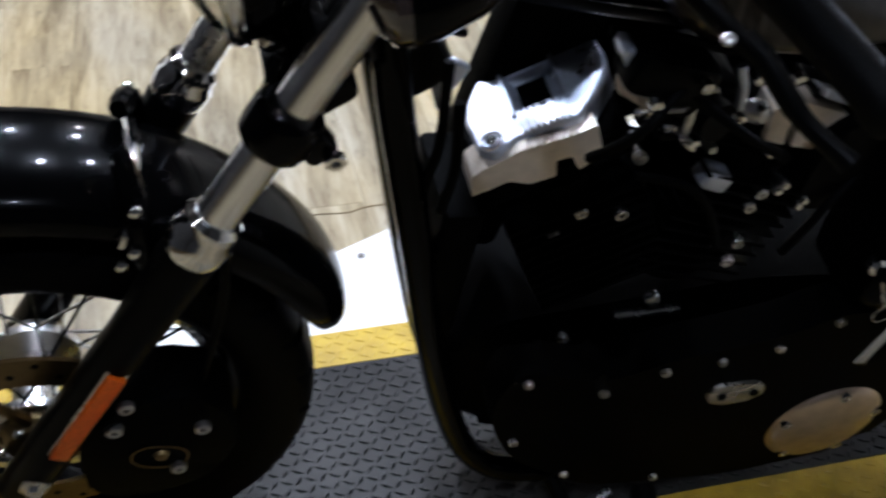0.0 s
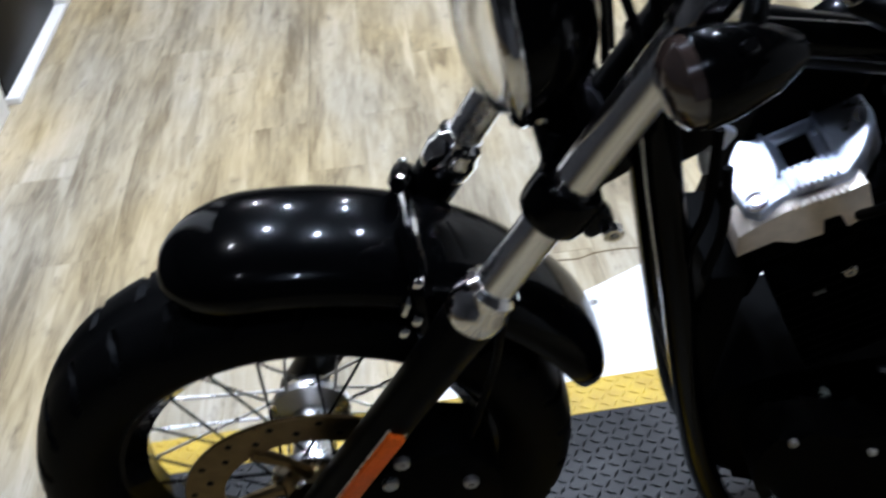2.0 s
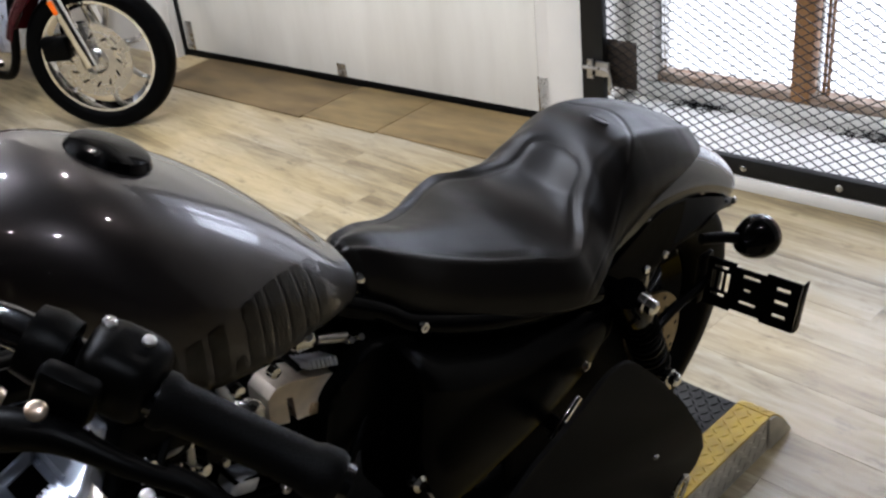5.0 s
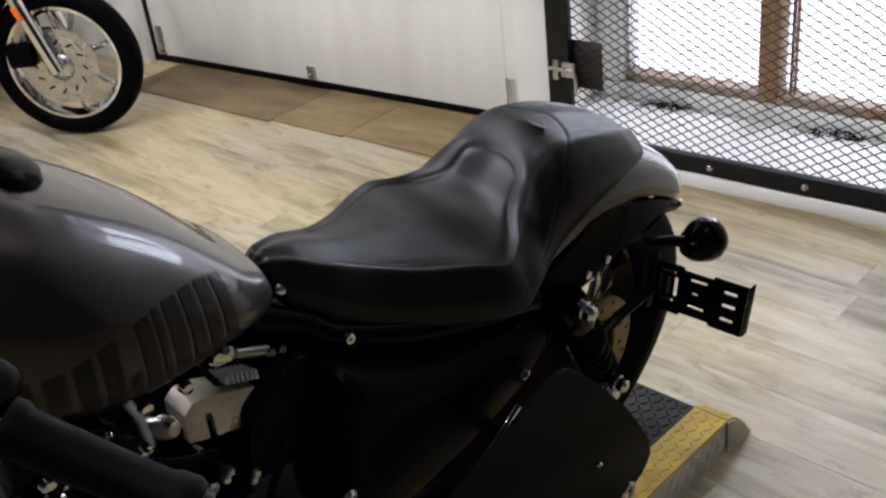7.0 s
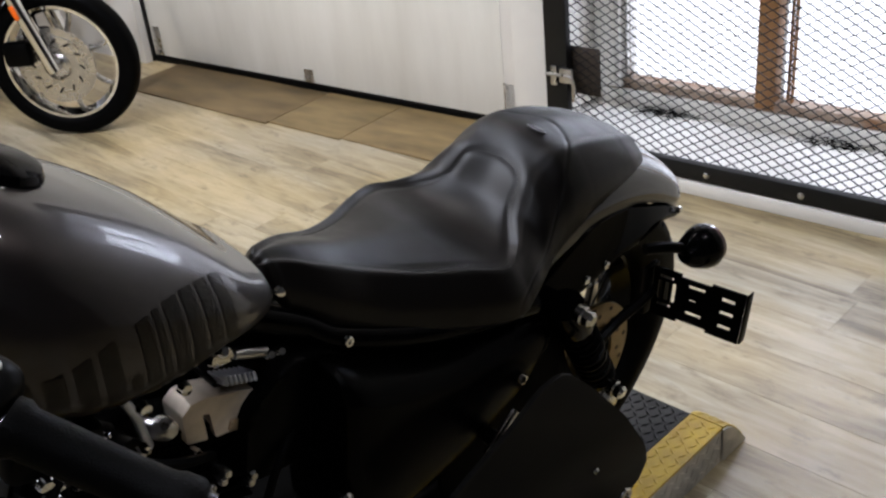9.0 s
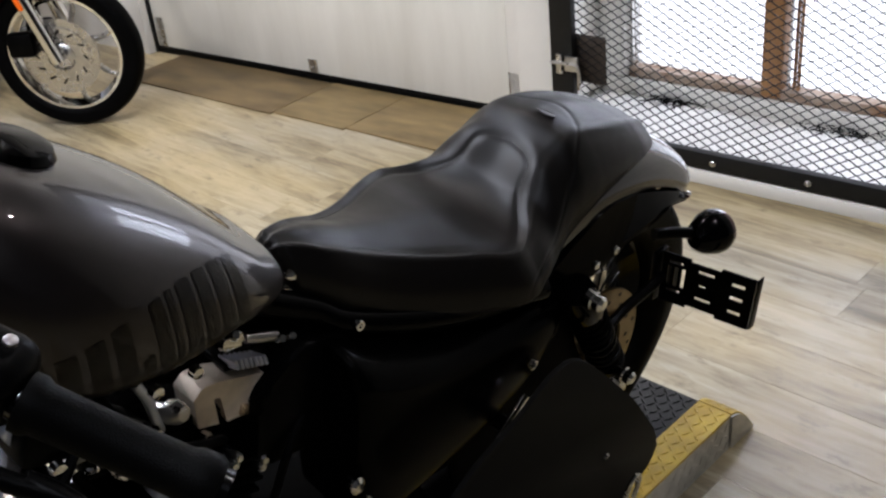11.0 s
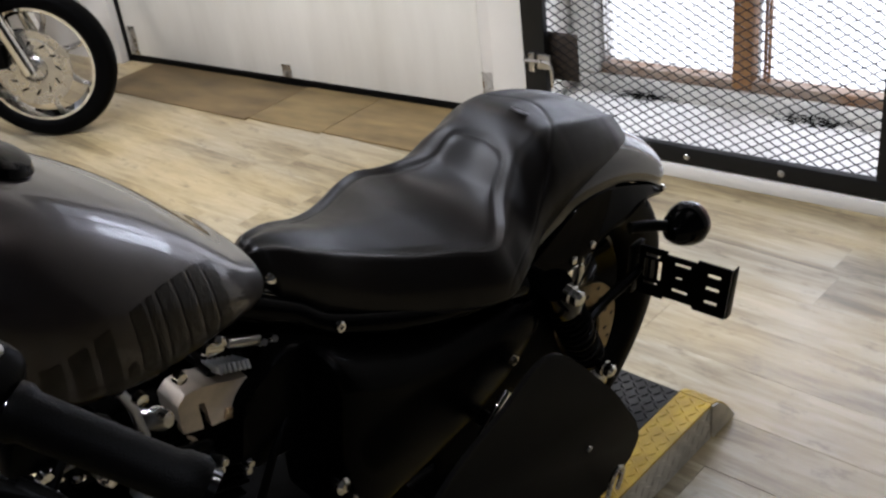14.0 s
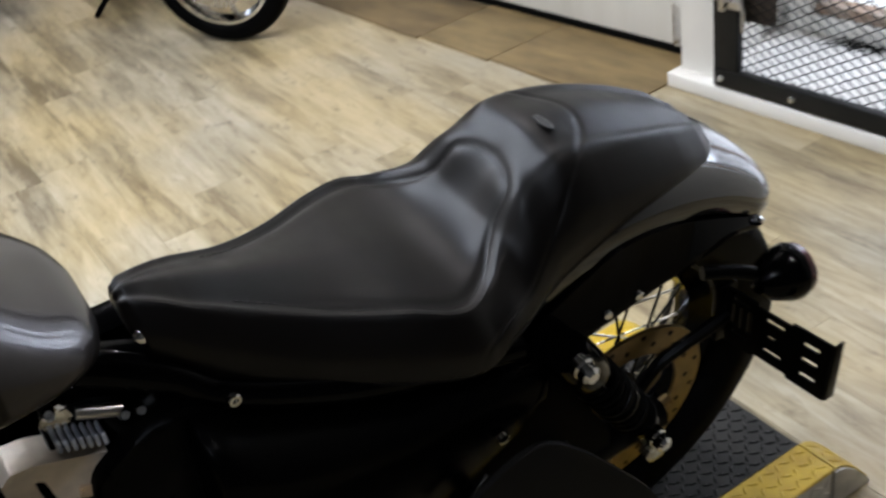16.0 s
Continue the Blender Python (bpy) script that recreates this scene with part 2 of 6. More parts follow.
TAN = mat("cast_aluminium", (0.76, 0.66, 0.55), 0.46, 0.4, grain=0.2, scale=60, rvar=0.1, bump=0.05, bscale=200)
TAG = mat("white_paper_tag", (0.7, 0.68, 0.62), 0.7, grain=0.1, scale=60)
SKYM = mat("bright_overcast_sky", (0.9, 0.93, 1.0), 0.9, emit=(0.90, 0.95, 1.0, 1.5))
BULBM = mat("lit_bulb", (1, 1, 1), 0.5, emit=(1.0, 0.93, 0.82, 8.0))


def glass_mat(name, tint=(1, 1, 1), rough=0.02):
    m = bpy.data.materials.new(name)
    m.use_nodes = True
    b = m.node_tree.nodes["Principled BSDF"]
    b.inputs["Base Color"].default_value = (*tint, 1)
    b.inputs["Roughness"].default_value = rough
    b.inputs["Transmission Weight"].default_value = 1.0
    b.inputs["IOR"].default_value = 1.45
    return m


GLASS = glass_mat("clear_glass")


# ---------------- mesh tools ----------------
def finish(bm, mt, sharp=38):
    me = bpy.data.meshes.new("mesh")
    bmesh.ops.recalc_face_normals(bm, faces=bm.faces)
    bm.to_mesh(me)
    bm.free()
    me.materials.append(mt)
    me.shade_smooth()
    me.set_sharp_from_angle(angle=radians(sharp))
    return me


def part(name, bm, mt, parent, label="", sharp=38):
    ob = new(name, finish(bm, mt, sharp))
    ob.parent = parent
    if label:
        ob["label"] = label
    return ob


def thing(name, label, category, m=None, group="", kind=""):
    ob = new(name)
    ob.empty_display_size = 0.1
    if m is not None:
        ob.matrix_basis = m
    return tagged(ob, label, category, group, kind)


def solid(name, bm, mt, label, category, group="", kind="", sharp=38):
    return tagged(new(name, finish(bm, mt, sharp)), label, category, group, kind)


def V(*a):
    return Vector(a)


def box(bm, c, size, rot=None, bevel=0.0, seg=2):
    r = bmesh.ops.create_cube(bm, size=1.0)
    vs = r["verts"]
    m = Matrix.Translation(c) @ (rot or Matrix.Identity(4)) @ Matrix.Diagonal((*size, 1))
    bmesh.ops.transform(bm, matrix=m, verts=vs)
    if bevel:
        es = list({e for v in vs for e in v.link_edges})
        bmesh.ops.bevel(bm, geom=es, offset=bevel, segments=seg, affect="EDGES", profile=0.5)


def frame_axes(d):
    d = Vector(d).normalized()
    a = Vector((0, 0, 1)) if abs(d.z) < 0.9 else Vector((1, 0, 0))
    u = d.cross(a).normalized()
    return u, d.cross(u).normalized()


def ringfaces(bm, rings, closed=True, cap=True):
    n = len(rings[0])
    for a, b in zip(rings, rings[1:]):
        for i in range(n if closed else n - 1):
            j = (i + 1) % n
            bm.faces.new((a[i], a[j], b[j], b[i]))
    if cap:
        bm.faces.new(rings[0])
        bm.faces.new(list(reversed(rings[-1])))


def tube(bm, pts, r, n=12, cap=True):
    pts = [Vector(p) for p in pts]
    rad = r if isinstance(r, (list, tuple)) else [r] * len(pts)
    d0 = (pts[1] - pts[0]).normalized()
    u, w = frame_axes(d0)
    rings = []
    for i, p in enumerate(pts):
        d = (pts[min(i + 1, len(pts) - 1)] - pts[max(i - 1, 0)]).normalized()
        u = (u - d * u.dot(d)).normalized()
        w = d.cross(u)
        rings.append([bm.verts.new(p + (u * math.cos(a) + w * math.sin(a)) * rad[i]) for a in (2 * math.pi * k / n for k in range(n))])
    ringfaces(bm, rings, True, cap)


def curve(pts, k=6):
    """Catmull-Rom through the points."""
    P = [Vector(p) for p in pts]
    P = [P[0] * 2 - P[1]] + P + [P[-1] * 2 - P[-2]]
    out = []
    for i in range(1, len(P) - 2):
        a, b, c, d = P[i - 1:i + 3]
        for j in range(k):
            t = j / k
            out.append(0.5 * (2 * b + (c - a) * t + (2 * a - 5 * b + 4 * c - d) * t * t + (3 * b - a - 3 * c + d) * t ** 3))
    out.append(P[-2])
    return out


def lathe(bm, prof, origin, axis, n=32, cap=False):
    """prof: (radius, height along axis)."""
    o, d = Vector(origin), Vector(axis).normalized()
    u, w = frame_axes(d)
    rings = []
    for r, h in prof:
        rings.append([bm.verts.new(o + d * h + (u * math.cos(a) + w * math.sin(a)) * max(r, 1e-4)) for a in (2 * math.pi * k / n for k in range(n))])
    ringfaces(bm, rings, True, cap)


def ringlathe(bm, prof, origin, axis, n=48):
    """A closed profile turned about an axis."""
    o, d = Vector(origin), Vector(axis).normalized()
    u, w = frame_axes(d)
    cols = []
    for k in range(n):
        a = 2 * math.pi * k / n
        e = u * math.cos(a) + w * math.sin(a)
        cols.append([bm.verts.new(o + d * h + e * r) for r, h in prof])
    m = len(prof)
    for k in range(n):
        A, B = cols[k], cols[(k + 1) % n]
        for i in range(m):
            j = (i + 1) % m
            bm.faces.new((A[i], A[j], B[j], B[i]))


def rod(bm, a, b, r, n=16, r2=None):
    tube(bm, [a, b], [r, r if r2 is None else r2], n)


def prism(bm, poly, y0, y1, bevel=0.0, seg=2):
    """Polygon in x, z pulled from y0 to y1."""
    A = [bm.verts.new((x, y0, z)) for x, z in poly]
    B = [bm.verts.new((x, y1, z)) for x, z in poly]
    n = len(poly)
    fs = [bm.faces.new(A), bm.faces.new(list(reversed(B)))]
    for i in range(n):
        j = (i + 1) % n
        fs.append(bm.faces.new((A[i], B[i], B[j], A[j])))
    if bevel:
        es = list({e for f in fs[:2] for e in f.edges})
        bmesh.ops.bevel(bm, geom=es, offset=bevel, segments=seg, affect="EDGES", profile=0.5)


def hexbolt(bm, p, axis, r=0.008, h=0.006):
    a = Vector(axis).normalized()
    lathe(bm, [(0, 0), (r, 0), (r, h * 0.8), (r * 0.85, h), (r * 0.45, h), (r * 0.4, h * 0.5), (0, h * 0.5)], Vector(p), a, 10)


def rounded(poly, r, k=4):
    """Polygon with rounded corners."""
    out = []
    n = len(poly)
    for i in range(n):
        p, a, b = Vector(poly[i]), Vector(poly[i - 1]), Vector(poly[(i + 1) % n])
        da, db = (a - p), (b - p)
        ra = min(r, da.length * 0.45)
        rb = min(r, db.length * 0.45)
        s, e = p + da.normalized() * ra, p + db.normalized() * rb
        for j in range(k + 1):
            t = j / k
            q = s * (1 - t) ** 2 + p * 2 * t * (1 - t) + e * t * t
            out.append((q.x, q.y))
    return out

# ---------------- room ----------------
def slab(name, lo, hi, mt, label, category="", bevel=0.0):
    bm = bmesh.new()
    c = [(a + b) / 2 for a, b in zip(lo, hi)]
    box(bm, c, [b - a for a, b in zip(lo, hi)], bevel=bevel)
    return solid(name, bm, mt, label, category or name.split("_")[0], kind="structure")


XL, XR, YN, YF = -1.75, 2.12, -3.2, 6.6
floor = slab("floor", (XL - 2.4, YN, FLOOR - 0.12), (XR + 0.42, YF, FLOOR - 0.012), PLYDARK, "plywood sub-floor under wood-look vinyl planks", "floor")
slab("ceiling", (XL - 2.4, YN, CEIL), (XR + 0.9, YF, CEIL + 0.1), CEILM, "dark unlit showroom ceiling")
slab("wall_near", (XL - 2.4, YN - 0.12, FLOOR - 0.1), (XR + 0.9, YN, CEIL), DARKWALL, "dark grey showroom wall", "wall")
slab("wall_far", (XL - 2.4, YF, FLOOR - 0.1), (XR + 0.9, YF + 0.12, CEIL), WHITE, "plain white painted showroom wall", "wall")
slab("wall_west", (XL - 2.52, YN, FLOOR - 0.1), (XL - 2.4, YF, CEIL), DARKWALL, "plain white painted showroom wall", "wall")

# right-hand wall, turned a few degrees against the platform
WM = Matrix.Translation((2.004, 1.058, 0)) @ Matrix.Rotation(radians(5.0), 4, "Z")


def walled(name, lo, hi, mt, label, category, bevel=0.0):
    """Box in wall axes: x behind the face, y along the wall (0 at the gate's latch side), z up."""
    bm = bmesh.new()
    box(bm, [(a + b) / 2 for a, b in zip(lo, hi)], [b - a for a, b in zip(lo, hi)], bevel=bevel)
    ob = solid(name, bm, mt, label, category, kind="structure")
    ob.matrix_basis = WM
    return ob


H = CEIL - 0.001
walled("wall_post", (0.012, -0.026, FLOOR), (0.20, 0.098, H), WHITE, "white painted timber post beside the mesh gate", "post", 0.004)
walled("wall_sill", (-0.03, -1.26, FLOOR), (0.026, 0.115, -0.008), WHITE, "white painted base board under the mesh gate", "baseboard", 0.004)
walled("window_ledge", (0.028, -1.26, FLOOR), (0.46, 0.0, 0.022), WHITE, "white painted ledge inside the mesh gate", "ledge", 0.004)
walled("wall_lower", (0.475, -1.255, FLOOR), (0.56, 0.005, 0.055), WHITE, "white wall below the window", "wall")
walled("wall_reveal", (0.20, 0.01, FLOOR), (0.62, 0.09, H), WHITE, "white side of the window recess", "wall")
walled("wall_reveal_near", (0.0, -1.40, FLOOR), (0.62, -1.262, H), WHITE, "white side of the window recess", "wall")
walled("wall_lintel", (0.0, -1.26, 2.15), (0.62, 0.0, H), WHITE, "white wall above the window recess", "wall")
walled("wall_east", (0.0, -5.2, FLOOR), (0.12, -1.402, H), WHITE, "plain white painted showroom wall", "wall")
walled("wall_east_far", (0.03, 2.12, FLOOR), (0.15, 5.9, H), WHITE, "plain white painted showroom wall", "wall")
walled("wall_lintel_far", (0.02, 0.114, 2.3), (0.15, 2.118, H), WHITE, "white wall over the panel door", "wall")

# window behind the gate
win = tagged(new("window_1"), "brown timber window behind the mesh gate, bright outside", "window", kind="structure")
win.matrix_basis = WM


def winbar(name, lo, hi, mt, label=""):
    bm = bmesh.new()
    box(bm, [(a + b) / 2 for a, b in zip(lo, hi)], [b - a for a, b in zip(lo, hi)], bevel=0.004)
    return part(name, bm, mt, win, label)


winbar("window_sill", (0.335, -1.26, 0.0225), (0.47, 0.0, 0.075), WHITE, "white painted timber sill")
winbar("window_frame", (0.352, -1.26, 0.0755), (0.41, -0.092, 0.108), SILLM, "weathered grey-brown bottom rail")
winbar("mullion", (0.345, -0.612, 0.083), (0.41, -0.552, 2.15), TIMBER, "brown timber mullion")
winbar("jamb", (0.33, -0.09, 0.083), (0.41, 0.0, 2.15), WHITE)
winbar("jamb", (0.355, -1.26, 0.113), (0.41, -1.20, 2.15), TIMBER)
for yy in (-0.112, -0.098, -0.658, -0.645, -0.628):
    winbar("channel", (0.362, yy - 0.0025, 0.1085), (0.385, yy + 0.0025, 2.14), STEEL if yy > -0.64 else TIMBER, "thin metal track")
for ya, yb in ((-0.55, -0.118), (-1.195, -0.655)):
    bm = bmesh.new()
    box(bm, (0.395, (ya + yb) / 2, 1.13), (0.005, yb - ya, 2.02))
    g = part("pane", bm, GLASS, win)
    g.visible_shadow = False
bm = bmesh.new()
box(bm, (2.6, -0.6, 0.9), (0.02, 7.0, 6.0))
bd = solid("backdrop", bm, SKYM, "overexposed white daylight outside the window", "sky", kind="structure")
bd.matrix_basis = WM

# dry leaves and dirt caught on the sill behind the mesh
random.seed(31)
bm = bmesh.new()
for cy, n, w in ((-0.27, 70, 0.10), (-0.80, 60, 0.12)):
    for i in range(n):
        a = random.uniform(0, 6.28)
        p = V(0.315 + random.gauss(0, 0.018), cy + random.gauss(0, w * 0.5), 0.0235 + 0.012 * random.random())
        d = V(math.cos(a), math.sin(a), random.uniform(-0.15, 0.3)) * random.uniform(0.006, 0.016)
        tube(bm, [p - d, p + V(0, 0, 0.003), p + d], random.uniform(0.001, 0.0028), 4)
db = solid("debris", bm, CRINKLE, "dry black leaf litter and dirt on the window ledge", "debris", kind="stuff")
db.matrix_basis = WM

# mesh gate
gate = thing("mesh_gate", "black steel gate of expanded diamond mesh in an angle frame", "gate", WM)
GX0, GX1, GZ0, GZ1 = -1.15, -0.050, -0.003, 2.1
for nm, lo, hi in (("frame_rail", (-0.028, GX0, GZ0), (0.0, GX1, 0.047)), ("frame_rail", (-0.028, GX0, GZ1 - 0.05), (0.0, GX1, GZ1)),
                   ("frame_stile", (-0.026, GX1 - 0.076, 0.048), (0.0, GX1, GZ1 - 0.051)), ("frame_stile", (-0.026, GX0, 0.048), (0.0, GX0 + 0.045, GZ1 - 0.051))):
    bm = bmesh.new()
    box(bm, [(a + b) / 2 for a, b in zip(lo, hi)], [b - a for a, b in zip(lo, hi)], bevel=0.002)
    part(nm, bm, GATE, gate)
bm = bmesh.new()
PW, PH = 0.047, 0.0132
y = GX0 + 0.01
rows = int((GZ1 - 0.03) / PH)
cols = int((GX1 - GX0) / PW)
for i in range(rows):
    z0 = 0.022 + i * PH
    pts = []
    for j in range(cols * 2 + 1):
        up = (j % 2 == 0) ^ (i % 2 == 0)
        pts.append(V(0.004 + (0.0016 if up else -0.0016), GX0 + 0.012 + j * PW / 2, z0 + (PH / 2 if up else -PH / 2)))
    for a, b in zip(pts, pts[1:]):
        d = (b - a).normalized()
        u = V(0, -d.z, d.y) * 0.0014
        w = V(0.0014, 0, 0)
        q = [a + u + w, a + u - w, a - u - w, a - u + w]
        r = [b + u + w, b + u - w, b - u - w, b - u + w]
        A = [bm.verts.new(x) for x in q]
        B = [bm.verts.new(x) for x in r]
        for k in range(4):
            bm.faces.new((A[k], A[(k + 1) % 4], B[(k + 1) % 4], B[k]))
part("mesh_panel", bm, MESHM, gate, "expanded diamond mesh", sharp=20)["kind"] = "stuff"
for yy in (-0.075, -0.30, -0.585, -0.86):
    bm = bmesh.new()
    lathe(bm, [(0, 0), (0.0095, 0.0), (0.009, 0.004), (0.005, 0.007), (0, 0.0075)], (-0.028, yy, 0.021), (-1, 0, 0), 14)
    part("bolt", bm, STEEL, gate, "bright round bolt head")
bm = bmesh.new()
box(bm, (0.014, -0.160, 0.254), (0.004, 0.116, 0.148), bevel=0.001)
part("lock_plate", bm, mat("brown_lock_plate", (0.045, 0.03, 0.02), 0.6, grain=0.6, scale=60, bump=0.3), gate, "dark brown lock plate")
lk = bmesh.new()
box(lk, (-0.033, -0.085, 0.245), (0.010, 0.020, 0.06), bevel=0.002)
box(lk, (-0.033, -0.128, 0.250), (0.012, 0.045, 0.045), bevel=0.002)
latch = part("latch", lk, STEEL, gate, "zinc slide bolt")
bm = bmesh.new()
tube(bm, curve([(-0.044, -0.062, 0.252), (-0.044, -0.10, 0.252), (-0.044, -0.143, 0.252), (-0.044, -0.156, 0.244), (-0.044, -0.160, 0.222), (-0.044, -0.160, 0.178)], 4), 0.0055, 8)
part("bolt_handle", bm, STEEL, latch)

# white panel door set back from the post
door = tagged(new("door_1"), "closed off-white panel door with scuff marks and black seal", "door", kind="structure")
door.matrix_basis = Matrix.Translation((1.977, 1.094, 0)) @ Matrix.Rotation(radians(7.2), 4, "Z")


def doorbar(name, lo, hi, mt, label="", bevel=0.002):
    bm = bmesh.new()
    box(bm, [(a + b) / 2 for a, b in zip(lo, hi)], [b - a for a, b in zip(lo, hi)], bevel=bevel)
    return part(name, bm, mt, door, label)


DX = 0.18
doorbar("leaf", (DX, 0.20, -0.02), (DX + 0.04, 2.06, 0.52), DOORW)
doorbar("leaf", (DX, 0.20, 0.526), (DX + 0.04, 2.06, 1.07), DOORW)
doorbar("leaf", (DX, 0.20, 1.076), (DX + 0.04, 2.06, 1.62), DOORW)
doorbar("leaf", (DX, 0.20, 1.626), (DX + 0.04, 2.06, 2.32), DOORW)
doorbar("seal", (DX - 0.006, 0.14, FLOOR), (DX + 0.04, 2.09, -0.024), GRIPM, "black rubber floor seal", 0.006)
doorbar("jamb", (DX - 0.005, 0.113, -0.02), (DX + 0.05, 0.196, 2.3), WHITE)
doorbar("jamb", (DX - 0.01, 2.064, FLOOR), (DX + 0.05, 2.117, 2.3), GATE, "dark steel door track")
for yy in (0.178, 1.12, 2.02):
    doorbar("hinge_plate", (DX - 0.005, yy - 0.022, -0.018), (DX - 0.0005, yy + 0.022, 0.035 if 0.5 < yy < 1.5 else 0.11), STEEL, "grey steel roller bracket", 0.001)
    doorbar("roller", (DX - 0.022, yy - 0.008, -0.006), (DX - 0.004, yy + 0.008, 0.010), STEEL, "", 0.004)

# plywood patch in front of the door
for lo, hi, mt, nm in (((-0.20, 0.118, 0), (0.165, 0.70, 0), PLY, "plywood_patch"), ((-0.21, 0.704, 0), (0.13, 1.06, 0), PLYPALE, "plywood_patch"), ((-0.225, 1.064, 0), (0.10, 1.95, 0), PLYDARK, "plywood_patch")):
    bm = bmesh.new()
    box(bm, ((lo[0] + hi[0]) / 2, (lo[1] + hi[1]) / 2, FLOOR + 0.0005), (hi[0] - lo[0], hi[1] - lo[1], 0.011), bevel=0.001)
    o = solid(nm, bm, mt, "bare brown plywood sheet let into the floor by the door", "floor", kind="structure")
    o.matrix_basis = WM

# white partition and dark panel at the left
bm = bmesh.new()
box(bm, (-1.742, 1.53, 1.1), (0.10, 0.70, 2.3), bevel=0.004)
solid("wall_partition", bm, WHITE, "white painted partition end", "wall", kind="structure")
bm = bmesh.new()
box(bm, (-1.745, 2.28, 0.6), (0.08, 0.71, 1.25), bevel=0.004)
solid("dark_panel", bm, SATIN, "dark grey panel at the end of the white partition", "panel", kind="structure")
bm = bmesh.new()
box(bm, (-1.72, 2.28, FLOOR + 0.012), (0.10, 0.71, 0.022), bevel=0.003)
solid("baseboard", bm, WHITE, "white strip along the foot of the dark panel", "baseboard", kind="structure")
bm = bmesh.new()
box(bm, (-1.75, 2.69, 1.1), (0.16, 0.10, 2.3), bevel=0.004)
solid("wall_end", bm, WHITE, "white painted partition end", "wall", kind="structure")
bm = bmesh.new()
tube(bm, curve([(-1.75, 3.30, 0.5), (-1.72, 3.27, 0.1), (-1.68, 3.25, FLOOR + 0.02), (-1.55, 3.23, FLOOR + 0.014), (-1.42, 3.25, FLOOR + 0.016), (-1.37, 3.29, 0.02), (-1.35, 3.33, 0.45)], 6), 0.012, 10)
tube(bm, curve([(-1.75, 3.70, 0.5), (-1.72, 3.67, 0.1), (-1.68, 3.65, FLOOR + 0.02), (-1.55, 3.63, FLOOR + 0.014), (-1.42, 3.65, FLOOR + 0.016), (-1.37, 3.69, 0.02), (-1.35, 3.73, 0.45)], 6), 0.012, 10)
box(bm, (-1.55, 3.46, 0.46), (0.44, 0.46, 0.05), bevel=0.02)
solid("stool", bm, SATIN, "black tube-legged stool standing on the floor", "stool")

# lamps on the ceiling
for lx, ly, watts, tint in LAMPS:
    lt = thing("ceiling_lamp", "round white ceiling lamp, lit", "lamp", pose(lx, ly, CEIL), "ceiling lamps")
    bm = bmesh.new()
    lathe(bm, [(0.0, 0.0), (0.075, 0.0), (0.075, -0.03), (0.07, -0.11), (0.062, -0.112), (0.060, -0.03), (0, -0.03)], (0, 0, 0), (0, 0, 1), 24)
    part("shade", bm, WHITE, lt)
    bm = bmesh.new()
    lathe(bm, [(0.0, -0.031), (0.045, -0.031), (0.052, -0.07), (0.035, -0.10), (0, -0.108)], (0, 0, 0), (0, 0, 1), 20)
    part("bulb", bm, BULBM, lt, "glowing bulb")

# ---------------- lift platform ----------------
PX0, PX1, PY0, PY1, PZ = -1.194, 1.078, -0.152, 0.36, 0.03
plat = thing("motorcycle_platform", "low black tread-plate platform with worn yellow edges", "platform")


def lozenges(bm, x0, x1, y0, y1, zf, pitch=0.0172, ln=0.0215, wd=0.0056, h=0.0017):
    nx, ny = int((x1 - x0) / pitch), int((y1 - y0) / pitch)
    for i in range(nx):
        for j in range(ny):
            c = V(x0 + (i + 0.5) * (x1 - x0) / nx, y0 + (j + 0.5) * (y1 - y0) / ny, 0)
            a = radians(57 if (i + j) % 2 else -28)
            d, n = V(math.cos(a), math.sin(a), 0), V(-math.sin(a), math.cos(a), 0)
            P = [c + d * ln / 2, c + n * wd / 2, c - d * ln / 2, c - n * wd / 2]
            q = [bm.verts.new((p.x, p.y, zf(p.x))) for p in P]
            e = [c + d * ln * 0.22, c - d * ln * 0.22]
            t = [bm.verts.new((p.x, p.y, zf(p.x) + h)) for p in e]
            bm.faces.new((q[0], q[1], t[0]))
            bm.faces.new((q[1], t[1], t[0]))
            bm.faces.new((q[1], q[2], t[1]))
            bm.faces.new((q[2], q[3], t[1]))
            bm.faces.new((q[3], t[0], t[1]))
            bm.faces.new((q[3], q[0], t[0]))


def plate(name, x0, x1, y0, y1, mt, label, mark=None):
    bm = bmesh.new()
    box(bm, ((x0 + x1) / 2, (y0 + y1) / 2, PZ - 0.003), (x1 - x0, y1 - y0, 0.006), bevel=0.0008)
    if mark is None:
        lozenges(bm, x0 + 0.004, x1 - 0.004, y0 + 0.003, y1 - 0.003, lambda x: PZ - 0.0001)
    ob = part(name, bm, mt, plat, label, 20)
    if mark is not None:
        bm = bmesh.new()
        lozenges(bm, x0 + 0.004, x1 - 0.004, y0 + 0.003, y1 - 0.003, lambda x: PZ - 0.0001, h=0.0021)
        part("tread_pattern", bm, mark, ob, "raised black lozenges", 20)["kind"] = "stuff"
    return ob


YI0, YI1 = -0.081, 0.281
plate("deck", PX0, PX1 - 0.002, YI0 + 0.001, YI1 - 0.001, TREAD, "worn dark grey tread plate", TREADD)
plate("edge_strip", PX0, PX1 - 0.002, YI1, PY1, YELLOW, "worn yellow tread edge")
plate("edge_strip", PX0, PX1 - 0.002, PY0, YI0, YELLOW, "worn yellow tread edge")


def rampz(x):
    t = min(1, max(0, (x - PX1) / 0.08))
    return PZ - (PZ - FLOOR - 0.006) * t ** 1.7 * 0.97


